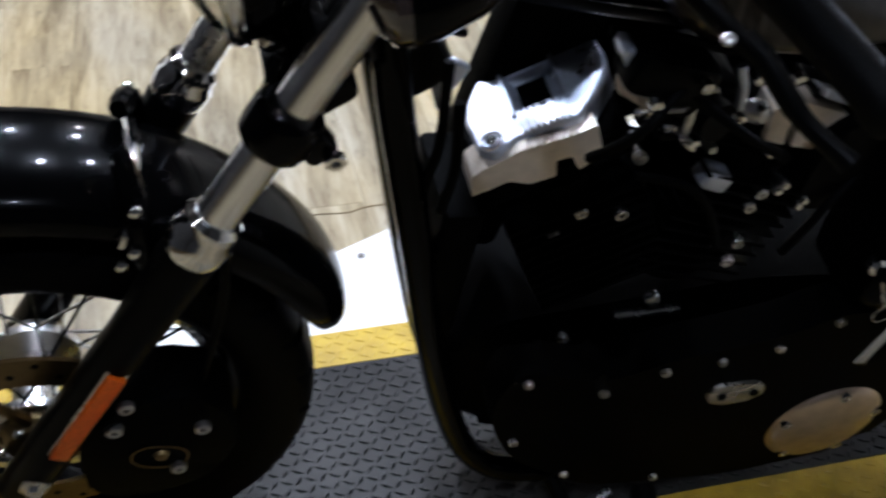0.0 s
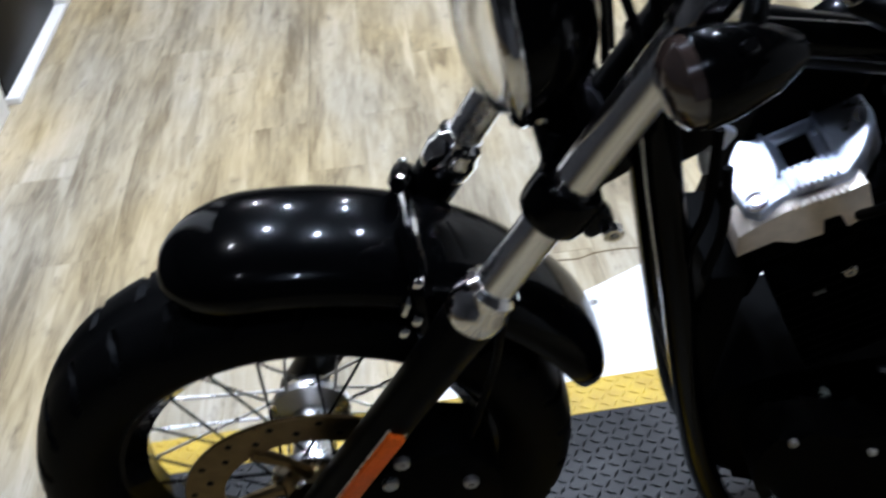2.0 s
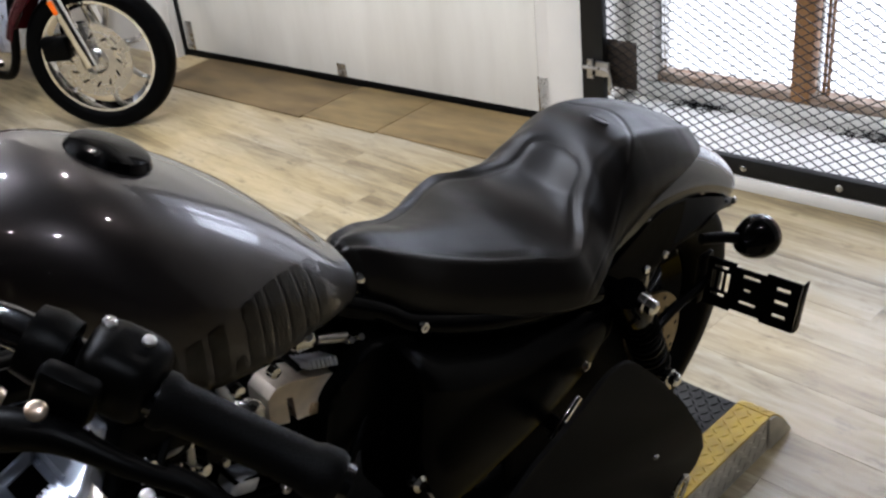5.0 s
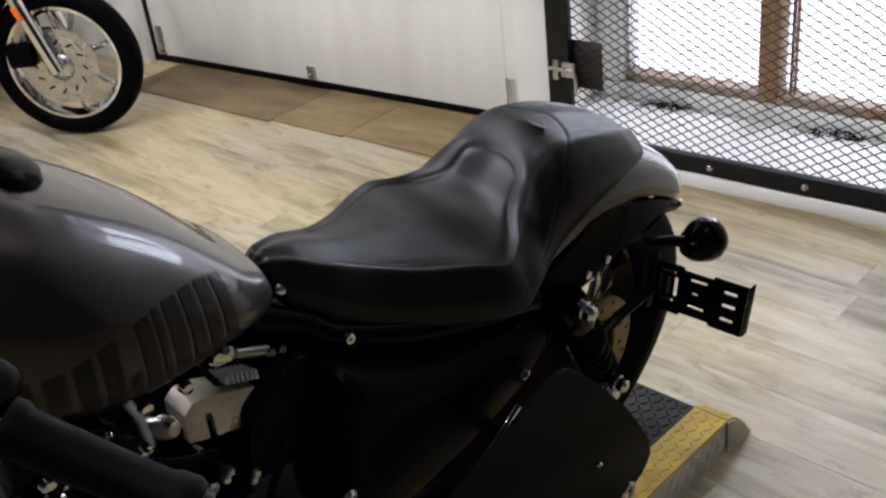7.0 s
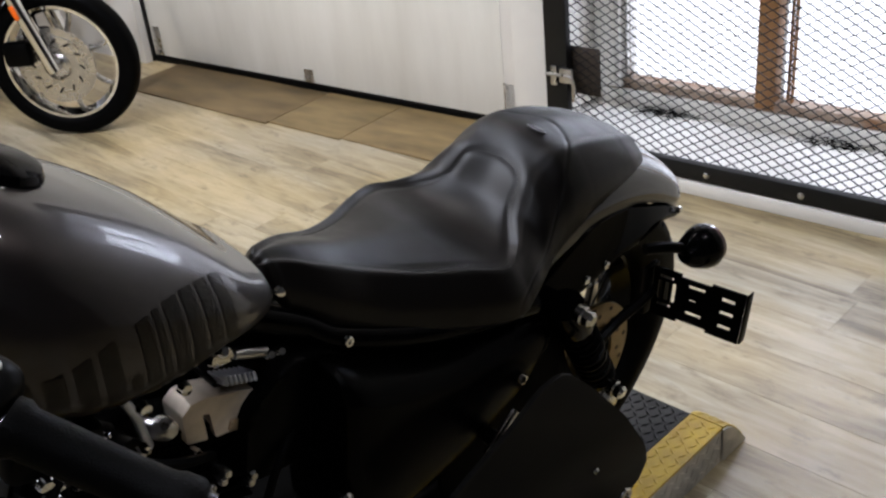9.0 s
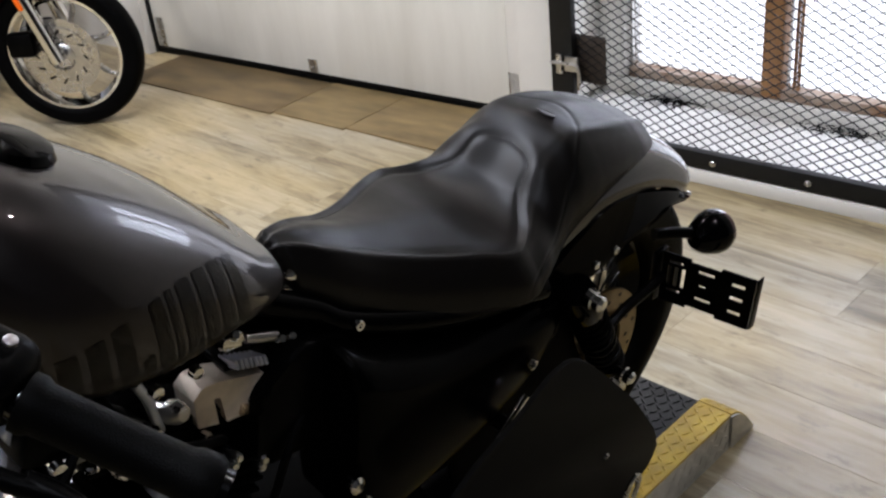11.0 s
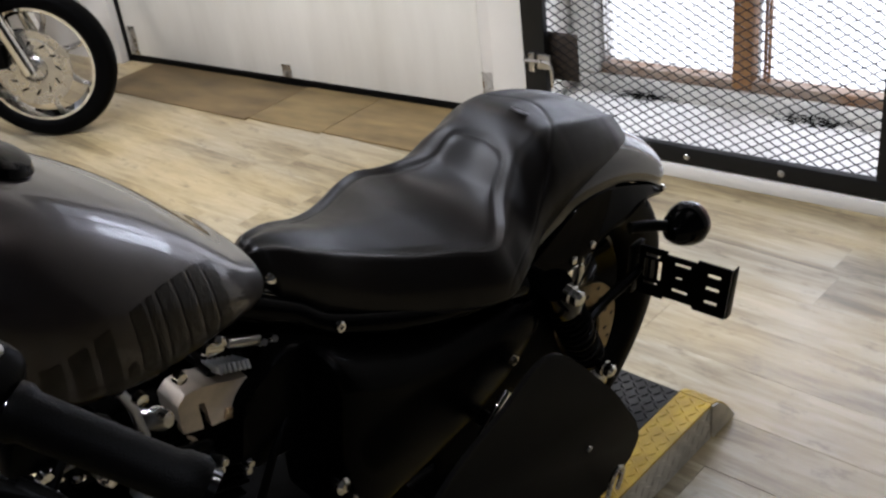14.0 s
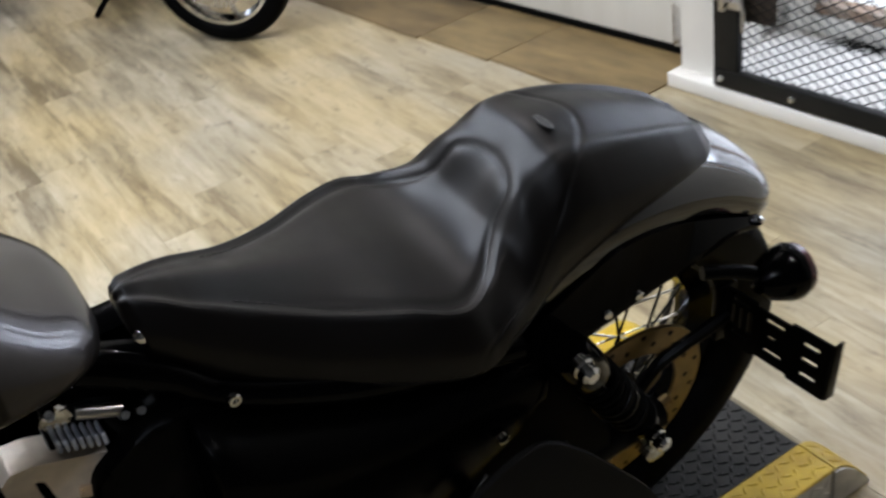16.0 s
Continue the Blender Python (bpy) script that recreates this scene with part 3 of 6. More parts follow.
for ya, yb in ((PY0, YI0), (YI1, PY1)):
    bm = bmesh.new()
    N = 10
    top, bot = [], []
    for i in range(N + 1):
        x = PX1 + 0.08 * i / N
        top.append([bm.verts.new((x, y, rampz(x))) for y in (ya, yb)])
        bot.append([bm.verts.new((x, y, FLOOR + 0.0015)) for y in (ya + 0.002, yb)])
    for i in range(N):
        bm.faces.new((top[i][0], top[i + 1][0], top[i + 1][1], top[i][1]))
        bm.faces.new((bot[i][0], bot[i][1], bot[i + 1][1], bot[i + 1][0]))
        bm.faces.new((top[i][1], top[i + 1][1], bot[i + 1][1], bot[i][1]))
        bm.faces.new((top[i][0], bot[i][0], bot[i + 1][0], top[i + 1][0]))
    bm.faces.new((top[N][0], bot[N][0], bot[N][1], top[N][1]))
    bm.faces.new((top[0][1], bot[0][1], bot[0][0], top[0][0]))
    lozenges(bm, PX1 + 0.004, PX1 + 0.076, ya + 0.003, yb - 0.003, lambda x: rampz(x))
    part("ramp", bm, YELLOW, plat, "curved yellow tread ramp", 25)
    # bare side cheek of the ramp
    bm = bmesh.new()
    yy, s = (ya, -1) if ya == PY0 else (yb, 1)
    lo, hi = [], []
    for i in range(N + 1):
        x = PX1 - 0.004 + 0.084 * i / N
        lo.append([bm.verts.new((x, yy + s * d, FLOOR + 0.001)) for d in (0.0, 0.004)])
        hi.append([bm.verts.new((x, yy + s * d, max(FLOOR + 0.003, rampz(x) - 0.004))) for d in (0.0, 0.004)])
    for i in range(N):
        bm.faces.new((lo[i][1], lo[i + 1][1], hi[i + 1][1], hi[i][1]))
        bm.faces.new((hi[i][0], hi[i][1], hi[i + 1][1], hi[i + 1][0]))
        bm.faces.new((lo[i][0], hi[i][0], hi[i + 1][0], lo[i + 1][0]))
    part("cheek", bm, TREADM, plat, "bare tread-plate ramp side", 20)
bm = bmesh.new()
box(bm, (PX1 - 0.004, (YI0 + YI1) / 2, (PZ + FLOOR) / 2 - 0.003), (0.004, YI1 - YI0 - 0.004, PZ - FLOOR - 0.007))
part("end_plate", bm, TREAD, plat)
# skirt of bare tread plate along the sides
for yy, s in ((PY0, -1), (PY1, 1)):
    bm = bmesh.new()
    box(bm, ((PX0 + PX1) / 2, yy - s * 0.002, (PZ + FLOOR) / 2 - 0.003), (PX1 - PX0 - 0.01, 0.004, PZ - FLOOR - 0.007))
    tmp = bmesh.new()
    lozenges(tmp, PX0 + 0.01, PX1 - 0.01, FLOOR + 0.004, PZ - 0.008, lambda x: 0.0)
    for f in tmp.faces:
        bm.faces.new([bm.verts.new((v.co.x, yy + s * (v.co.z + 0.0001), v.co.y)) for v in f.verts])
    tmp.free()
    part("skirt", bm, TREADM, plat, "bare steel tread-plate side", 20)
bm = bmesh.new()
box(bm, (PX0 + 0.002, (PY0 + PY1) / 2, (PZ + FLOOR) / 2 - 0.003), (0.004, PY1 - PY0 - 0.01, PZ - FLOOR - 0.007))
part("end_plate", bm, TREAD, plat)
# white steel plate let into the floor beside the platform
bm = bmesh.new()
prism(bm, rounded([(-0.66, PY1 + 0.03), (0.53, PY1 + 0.03), (0.53, 1.06), (-0.12, 0.755), (-0.66, 0.50)], 0.03), 0, 0.007, 0.0015)
bmesh.ops.transform(bm, matrix=Matrix(((1, 0, 0, 0), (0, 0, 1, 0), (0, 1, 0, FLOOR + 0.0005), (0, 0, 0, 1))), verts=bm.verts)
fp = thing("floor_plate", "white painted steel plate bolted flat to the floor", "floor plate")
part("plate", bm, PLATEW, fp)
for px, py in ((-0.26, 0.645), (-0.18, 0.455), (-0.44, 0.49), (0.08, 0.73), (0.28, 0.455), (-0.14, 0.585)):
    bm = bmesh.new()
    lathe(bm, [(0, 0.0), (0.009, 0.0), (0.008, 0.002), (0.003, 0.0025), (0, 0.001)], (px, py, FLOOR + 0.0075), (0, 0, 1), 12)
    part("screw", bm, STEEL, fp)

# crack between two floor planks, filled with dirt
bm = bmesh.new()
tube(bm, curve([(-0.40, 0.803, FLOOR + 0.0005), (-0.364, 0.806, FLOOR + 0.0005), (-0.317, 0.808, FLOOR + 0.0005), (-0.26, 0.802, FLOOR + 0.0005), (-0.222, 0.814, FLOOR + 0.0005), (-0.162, 0.815, FLOOR + 0.0005), (-0.11, 0.806, FLOOR + 0.0005)], 4), 0.0016, 5)
part("crack", bm, PLYDARK, floor, "dark dirty crack across the planks")

# ---------------- the motorcycle ----------------
BM = Matrix.Translation((0, 0.06, 0.031)) @ Matrix.Rotation(radians(12), 4, "X")
bike = thing("motorcycle", "black cruiser motorcycle with pewter tank leaning on its side stand", "motorcycle", BM)
RAKE = V(0.5225, 0, 0.8526)  # along the fork, upwards
FW = V(-0.75, 0, 0.318)
RW = V(0.722, 0, 0.310)


def tyre(bm, c, R, w, rim_r, tread=True, n=600):
    half = curve([(f, g, 0) for f, g in ((0.0, 0.50), (0.10, 0.74), (0.32, 0.97), (0.55, 1.0), (0.74, 0.96), (0.88, 0.80), (0.965, 0.48), (1.0, 0.0))], 3)
    prof = [(rim_r + (R - rim_r) * p.x, -p.y * w / 2) for p in half] + [(rim_r + (R - rim_r) * p.x, p.y * w / 2) for p in half[-2::-1]]
    cols = []
    for k in range(n):
        th = 2 * math.pi * k / n
        col = []
        for i, (r, yy) in enumerate(prof):
            d = 0
            if tread and r > rim_r + 0.6 * (R - rim_r):
                u = abs(yy) / (w / 2)
                side = 1 if yy > 0 else -1
                ph = (th * 14 / math.pi + (0.5 if side > 0 else 0)) % 1.0
                c0 = (0.15 + 0.42 * u + 0.10 * math.sin(u * 7)) % 1.0
                if 0.22 < u < 0.95 and abs(ph - c0) < 0.07:
                    d = 0.006
                if u < 0.05:
                    d = 0.003
            col.append(bm.verts.new(c + V(math.cos(th) * (r - d), yy, math.sin(th) * (r - d))))
        cols.append(col)
    for k in range(n):
        A, B = cols[k], cols[(k + 1) % n]
        for i in range(len(prof) - 1):
            bm.faces.new((A[i], A[i + 1], B[i + 1], B[i]))
        bm.faces.new((A[-1], A[0], B[0], B[-1]))


def spoked_wheel(nm, c, R, w, rim_r, parent, disc_y, disc_r):
    bm = bmesh.new()
    h = w * 0.255
    ringlathe(bm, [(rim_r + 0.012, -h), (rim_r + 0.014, -h + 0.006), (rim_r - 0.004, -h + 0.012), (rim_r - 0.012, -h * 0.3), (rim_r - 0.012, h * 0.3), (rim_r - 0.004, h - 0.012), (rim_r + 0.014, h - 0.006),
                   (rim_r + 0.012, h), (rim_r - 0.006, h), (rim_r - 0.030, h * 0.35), (rim_r - 0.030, -h * 0.35), (rim_r - 0.006, -h)], c, (0, 1, 0), 72)
    wheel = part(nm, bm, GLOSS, parent, "black laced wheel rim")
    bm = bmesh.new()
    tyre(bm, c, R, w, rim_r)
    part("tyre", bm, RUBBER, wheel, "black tyre with slanted tread grooves", 30)
    bm = bmesh.new()
    lathe(bm, [(0.0, -0.062), (0.026, -0.062), (0.05, -0.056), (0.05, -0.046), (0.026, -0.035), (0.024, 0.035), (0.05, 0.046), (0.05, 0.056), (0.034, 0.075), (0.0, 0.078)], c, (0, 1, 0), 28)
    part("hub", bm, STEEL if c.x < 0 else SATIN, wheel, "spoke hub")
    sp = []
    for i in range(40):
        th = 2 * math.pi * i / 40
        side = -1 if i % 2 else 1
        lead = 0.55 if (i // 2) % 2 else -0.55
        a = c + V(math.cos(th + lead) * 0.046, side * 0.050, math.sin(th + lead) * 0.046)
        b = c + V(math.cos(th) * (rim_r - 0.028), side * 0.008, math.sin(th) * (rim_r - 0.028))
        bm = bmesh.new()
        rod(bm, a, b, 0.0019, 6)
        part("spoke", bm, SATIN if side < 0 else STEEL, wheel)
    # drilled brake disc
    bm = bmesh.new()
    ri = disc_r * 0.70
    ringlathe(bm, [(ri, -0.0025), (disc_r, -0.0025), (disc_r, 0.0025), (ri, 0.0025)], c + V(0, disc_y, 0), (0, 1, 0), 72)
    disc = part("brake_disc", bm, DISC, wheel, "bare steel brake disc", 25)
    for i in range(32):
        bm = bmesh.new()
        th = 2 * math.pi * i / 32
        r = disc_r * (0.93 if i % 2 else 0.82)
        lathe(bm, [(0, 0), (0.0042, 0.0), (0.0042, 0.0006), (0, 0.0006)], c + V(math.cos(th) * r, disc_y - 0.0027, math.sin(th) * r), (0, -1, 0), 8)
        part("hole", bm, SATIN, wheel)
    bm = bmesh.new()
    for i in range(5):
        th = 2 * math.pi * i / 5 + 0.35
        e = V(math.cos(th), 0, math.sin(th))
        f = V(math.cos(th + 0.5), 0, math.sin(th + 0.5))
        tube(bm, [c + V(0, disc_y, 0) + e * 0.035, c + V(0, disc_y - 0.002, 0) + (e + f).normalized() * 0.07, c + V(0, disc_y, 0) + f * (ri + 0.004)], [0.009, 0.007, 0.009], 8)
    lathe(bm, [(0.0, -0.012), (0.03, -0.012), (0.04, 0.0), (0.04, 0.012), (0, 0.012)], c + V(0, disc_y, 0), (0, 1, 0), 24)
    part("disc_carrier", bm, DISC, wheel, "bare curved disc carrier")
    for i in range(5):
        bm = bmesh.new()
        th = 2 * math.pi * i / 5 + 0.6
        hexbolt(bm, c + V(math.cos(th) * 0.036, disc_y - 0.013, math.sin(th) * 0.036), (0, -1, 0), 0.006, 0.005)
        part("disc_bolt", bm, CHROME, wheel)
    return wheel


spoked_wheel("front_wheel", FW, 0.320, 0.134, 0.226, bike, -0.066, 0.150)
spoked_wheel("rear_wheel", RW, 0.310, 0.150, 0.215, bike, -0.078, 0.142)


# fenders
def fender(nm, c, crown, edge, half, a0, a1, mt, parent, label, n=64):
    bm = bmesh.new()
    rings = []
    m = 14
    for k in range(n + 1):
        t = k / n
        a = radians(a0 + (a1 - a0) * t)
        end = min(1.0, min(t, 1 - t) / 0.17)
        close = math.sqrt(max(0.0, 1 - (1 - end) ** 2))
        outer, inner = [], []
        for i in range(m + 1):
            u = -1 + 2 * i / m
            s = abs(u)
            yy = half * (0.05 + 0.95 * close) * math.copysign(math.sin(s * math.pi / 2) ** 0.85, u) if s else 0
            dr = (crown - edge) * (0.15 + 0.85 * close) * (1 - math.cos(s * math.pi / 2) ** 0.75)
            rr = crown - dr - (crown - edge) * 0.75 * (1 - close)
            outer.append(c + V(math.cos(a) * rr, yy, math.sin(a) * rr))
            inner.append(c + V(math.cos(a) * (rr - 0.003), yy * 0.97, math.sin(a) * (rr - 0.003)))
        rings.append([bm.verts.new(p) for p in outer + inner[::-1]])
    ringfaces(bm, rings, True, True)
    return part(nm, bm, mt, parent, label, 50)


ffend = fender("front_fender", FW, 0.386, 0.346, 0.076, 106, 14, GLOSS, bike, "short gloss black front fender")
rfend = fender("rear_fender", V(0.69, 0, 0.335), 0.375, 0.318, 0.103, 140, 37, FENDERM, bike, "chopped gloss black rear fender")

# fork
FY = 0.105


def onfork(s, y):
    """A point s metres up the fork leg from the axle."""
    return FW + RAKE * s + V(0.0, y, 0)


for sy in (-1, 1):
    y = sy * FY
    bm = bmesh.new()
    ax = RAKE
    lathe(bm, [(0.0, -0.05), (0.020, -0.05), (0.026, -0.04), (0.026, 0.05), (0.025, 0.26), (0.028, 0.375), (0.028, 0.395), (0.0, 0.396)], onfork(0, y), ax, 28)
    leg = part("fork_leg", bm, SATIN, bike, "satin black fork lower leg")
    bm = bmesh.new()
    lathe(bm, [(0.0, 0.388), (0.029, 0.388), (0.0305, 0.393), (0.0305, 0.411), (0.027, 0.417), (0.0275, 0.430), (0.022, 0.436), (0.0, 0.436)], onfork(0, y), ax, 28)
    part("collar", bm, CHROME, leg, "chrome fork collar")
    bm = bmesh.new()
    lathe(bm, [(0.0, 0.40), (0.0200, 0.40), (0.0200, 0.77), (0.0, 0.77)], onfork(0, y), ax, 28)
    part("fork_tube", bm, TUBEM, bike, "polished chrome fork tube")
    bm = bmesh.new()
    lathe(bm, [(0.0, 0.528), (0.028, 0.528), (0.031, 0.532), (0.032, 0.540), (0.032, 0.560), (0.031, 0.567), (0.027, 0.571), (0.0, 0.571)], onfork(0, y), ax, 26)
    box(bm, onfork(0.548, y) + V(0.026, sy * 0.008, -0.014), (0.03, 0.028, 0.032), Matrix.Rotation(radians(-30), 4, "Y"), 0.008, 4)
    lc = part("lower_clamp", bm, GLOSS, bike, "gloss black lower fork clamp")
    bm = bmesh.new()
    hexbolt(bm, onfork(0.555, y) + V(0.036, sy * 0.024, -0.025), (0, sy, 0), 0.009, 0.008)
    part("pinch_bolt", bm, CHROME, lc)
    bm = bmesh.new()
    lathe(bm, [(0.0, 0.735), (0.023, 0.735), (0.025, 0.74), (0.025, 0.775), (0.022, 0.782), (0.018, 0.786), (0.016, 0.793), (0, 0.795)], onfork(0, y), ax, 24)
    part("upper_clamp", bm, CHROME, bike, "polished fork cap")
bm = bmesh.new()
box(bm, onfork(0.54, 0) + V(0.035, 0, 0.01), (0.075, 2 * FY - 0.03, 0.034), Matrix.Rotation(radians(-30), 4, "Y"), 0.010)
part("lower_yoke", bm, GLOSS, bike, "gloss black lower yoke")
bm = bmesh.new()
box(bm, onfork(0.762, 0) + V(0.03, 0, 0.012), (0.085, 2 * FY - 0.02, 0.032), Matrix.Rotation(radians(-30), 4, "Y"), 0.010)
part("upper_yoke", bm, SATIN, bike, "black upper yoke")
bm = bmesh.new()
rod(bm, onfork(0.53, 0) + V(0.055, 0, -0.01), onfork(0.765, 0) + V(0.06, 0, 0.0), 0.026, 20)
part("steering_head", bm, SATIN, bike)
# axle
bm = bmesh.new()
rod(bm, FW + V(0, -0.118, 0), FW + V(0, 0.118, 0), 0.011, 14)
lathe(bm, [(0, 0), (0.017, 0), (0.017, 0.012), (0.012, 0.015), (0.008, 0.02), (0, 0.02)], FW + V(0, -0.118, 0) + V(0, 0.0, 0), (0, -1, 0), 6)
part("front_axle", bm, STEEL, bike, "zinc axle with hexagon nut")
# amber reflector on the leg
bm = bmesh.new()
rx = V(1, 0, 0) * RAKE.z - V(0, 0, 1) * RAKE.x
c = onfork(0.143, -FY - 0.027)
rot = Matrix(((RAKE.x, 0, rx.x, 0), (0, 1, 0, 0), (RAKE.z, 0, rx.z, 0), (0, 0, 0, 1)))
box(bm, c, (0.150, 0.008, 0.019), rot, 0.002)
rf = part("reflector", bm, ORANGE, bike, "orange side reflector")
bm = bmesh.new()
box(bm, c + V(0, 0.006, 0), (0.155, 0.006, 0.024), rot, 0.002)
part("reflector_back", bm, STEEL, rf)
# caliper
bm = bmesh.new()
prism(bm, rounded([(-0.70, 0.25), (-0.60, 0.24), (-0.535, 0.30), (-0.53, 0.385), (-0.58, 0.44), (-0.66, 0.42), (-0.70, 0.36)], 0.03), -0.118, -0.045, 0.008)
cal = part("brake_caliper", bm, CRINKLE, bike, "black front brake caliper")
for px, pz in ((-0.638, 0.435), (-0.655, 0.395), (-0.566, 0.375), (-0.60, 0.30)):
    bm = bmesh.new()
    hexbolt(bm, (px, -0.118, pz), (0, -1, 0), 0.009, 0.008)
    part("bolt", bm, STEEL, cal)
bm = bmesh.new()
pts = []
for i in range(28):
    a = 2 * math.pi * i / 28
    r = 1 + 0.18 * math.cos(2 * a + 0.6)
    pts.append((-0.617 + 0.026 * r * math.cos(a), -0.120, 0.325 + 0.026 * r * math.sin(a)))
tube(bm, pts + pts[:1], 0.0012, 6, False)
lathe(bm, [(0, 0), (0.009, 0), (0.007, 0.004), (0, 0.005)], (-0.615, -0.118, 0.327), (0, -1, 0), 14)
part("caliper_plug", bm, DISC, cal, "brass caliper plug")
bm = bmesh.new()
tube(bm, curve([(-0.56, -0.09, 0.42), (-0.53, -0.10, 0.55), (-0.515, -0.105, 0.66), (-0.49, -0.09, 0.75), (-0.46, -0.06, 0.82)], 6), 0.005, 8)
part("brake_hose", bm, RUBBER, bike)
# fender stays
for sy in (-1, 1):
    bm = bmesh.new()
    tube(bm, curve([onfork(0.33, sy * 0.098), (-0.590, sy * 0.090, 0.63), (-0.592, sy * 0.076, 0.675), (-0.60, sy * 0.03, 0.70)], 5), [0.012] * 15 + [0.009], 8)
    st = part("fender_stay", bm, GLOSS, bike, "gloss black fender bracket")
    for p in ((-0.598, sy * 0.098, 0.645), (-0.612, sy * 0.094, 0.625), (-0.592, sy * 0.082, 0.68)):
        bm = bmesh.new()
        lathe(bm, [(0, 0), (0.0062, 0), (0.0058, 0.004), (0.003, 0.006), (0, 0.006)], p, (0, sy, 0.25), 12)
        part("bracket_bolt", bm, CHROME, st)
bm = bmesh.new()
arc = []
for i in range(17):
    u = -1 + 2 * i / 16
    yy = 0.079 * math.copysign(math.sin(abs(u) * math.pi / 2) ** 0.85, u)
    rr = 0.389 - 0.043 * (1 - math.cos(abs(u) * math.pi / 2) ** 0.75)
    arc.append(FW + V(math.cos(radians(66)) * rr, yy, math.sin(radians(66)) * rr))
tube(bm, arc, 0.006, 8)
part("fender_band", bm, CHROME, bike, "bright fender band")

# headlight
HL = V(-0.492, 0.0, 0.904)
hd = V(-0.99, 0, -0.10).normalized()
bm = bmesh.new()
lathe(bm, [(0.0, -0.079), (0.022, -0.0775), (0.044, -0.071), (0.063, -0.060), (0.078, -0.044), (0.087, -0.024), (0.091, -0.004), (0.091, 0.0), (0.084, 0.0), (0.07, -0.03), (0, -0.055)], HL, hd, 48)
head = part("headlight", bm, GLOSS, bike, "gloss black headlight bucket")
bm = bmesh.new()
ringlathe(bm, [(0.086, -0.006), (0.092, -0.007), (0.0945, -0.004), (0.0955, 0.001), (0.0945, 0.006), (0.0915, 0.010), (0.087, 0.012), (0.083, 0.011), (0.082, 0.0)], HL, hd, 64)
part("trim_ring", bm, CHROME, head, "chrome headlight ring", 60)
bm = bmesh.new()
lathe(bm, [(0.083, 0.010), (0.075, 0.022), (0.055, 0.034), (0.03, 0.041), (0.0, 0.043), (0.0, 0.038), (0.03, 0.036), (0.055, 0.029), (0.074, 0.018), (0.082, 0.008)], HL, hd, 40)
part("lens", bm, GLASS, head, "clear domed glass lens")
bm = bmesh.new()
lathe(bm, [(0.082, 0.006), (0.065, -0.02), (0.04, -0.045), (0.0, -0.055)], HL, hd, 36)
part("reflector_bowl", bm, CHROME, head)
bm = bmesh.new()
tube(bm, curve([HL + V(0.04, 0, -0.06), HL + V(0.055, 0, -0.10), onfork(0.55, 0) + V(0.0, 0, 0.0)], 5), 0.016, 10)
part("headlight_mount", bm, GLOSS, bike)
bm = bmesh.new()
lathe(bm, [(0, 0), (0.010, 0), (0.010, 0.006), (0.005, 0.010), (0, 0.010)], HL + V(0.03, -0.02, -0.098), (-0.5, -0.6, -0.3), 12)
part("mount_bolt", bm, CHROME, bike)

# speedometer
SP = V(-0.386, 0.004, 1.036)
sn = V(0.62, 0, 0.785)
bm = bmesh.new()
lathe(bm, [(0.0, -0.072), (0.028, -0.070), (0.043, -0.056), (0.051, -0.018), (0.054, 0.0), (0.0565, 0.004), (0.055, 0.010), (0.049, 0.010), (0.048, 0.003), (0.0, 0.003)], SP, sn, 36)
sp_ob = part("speedometer", bm, GLOSS, bike, "black speedometer cup")
bm = bmesh.new()
ringlathe(bm, [(0.048, 0.008), (0.0555, 0.008), (0.0565, 0.012), (0.052, 0.015), (0.048, 0.011)], SP, sn, 40)
part("bezel", bm, SATIN, sp_ob)
bm = bmesh.new()
lathe(bm, [(0.0, 0.0042), (0.049, 0.0042), (0.049, 0.0052), (0.0, 0.0052)], SP, sn, 36)
part("dial", bm, mat("dial_face", (0.02, 0.02, 0.022), 0.4, grain=0.2, scale=50), sp_ob, "dark speedometer dial")
u_, w_ = frame_axes(sn)
bm = bmesh.new()
for i in range(17):
    a = radians(-50 + i * 17.5)
    p = SP + sn * 0.0058 + (u_ * math.cos(a) + w_ * math.sin(a)) * 0.041
    q = SP + sn * 0.0058 + (u_ * math.cos(a) + w_ * math.sin(a)) * 0.046
    rod(bm, p, q, 0.0007, 5)
part("dial_marks", bm, WHITE, sp_ob)
bm = bmesh.new()
lathe(bm, [(0, 0.0135), (0.052, 0.0135), (0.052, 0.0145), (0, 0.0145)], SP, sn, 36)
part("cover_glass", bm, GLASS, sp_ob)

# risers, handlebar, controls
for y in (-0.042, 0.042):
    bm = bmesh.new()
    box(bm, (-0.322, y, 0.985), (0.045, 0.036, 0.055), Matrix.Rotation(radians(-25), 4, "Y"), 0.008)
    part("riser", bm, SATIN, bike, "black handlebar riser")
bm = bmesh.new()
box(bm, (-0.316, 0.0, 1.013), (0.050, 0.118, 0.018), Matrix.Rotation(radians(-25), 4, "Y"), 0.006)
cl = part("riser_clamp", bm, GLOSS, bike, "black handlebar clamp with chrome ribs")
for y in (-0.046, -0.018, 0.018, 0.046):
    bm = bmesh.new()
    box(bm, (-0.316, y, 1.018), (0.054, 0.011, 0.018), Matrix.Rotation(radians(-25), 4, "Y"), 0.004)
    part("clamp_rib", bm, CHROME, cl, "chrome clamp rib")
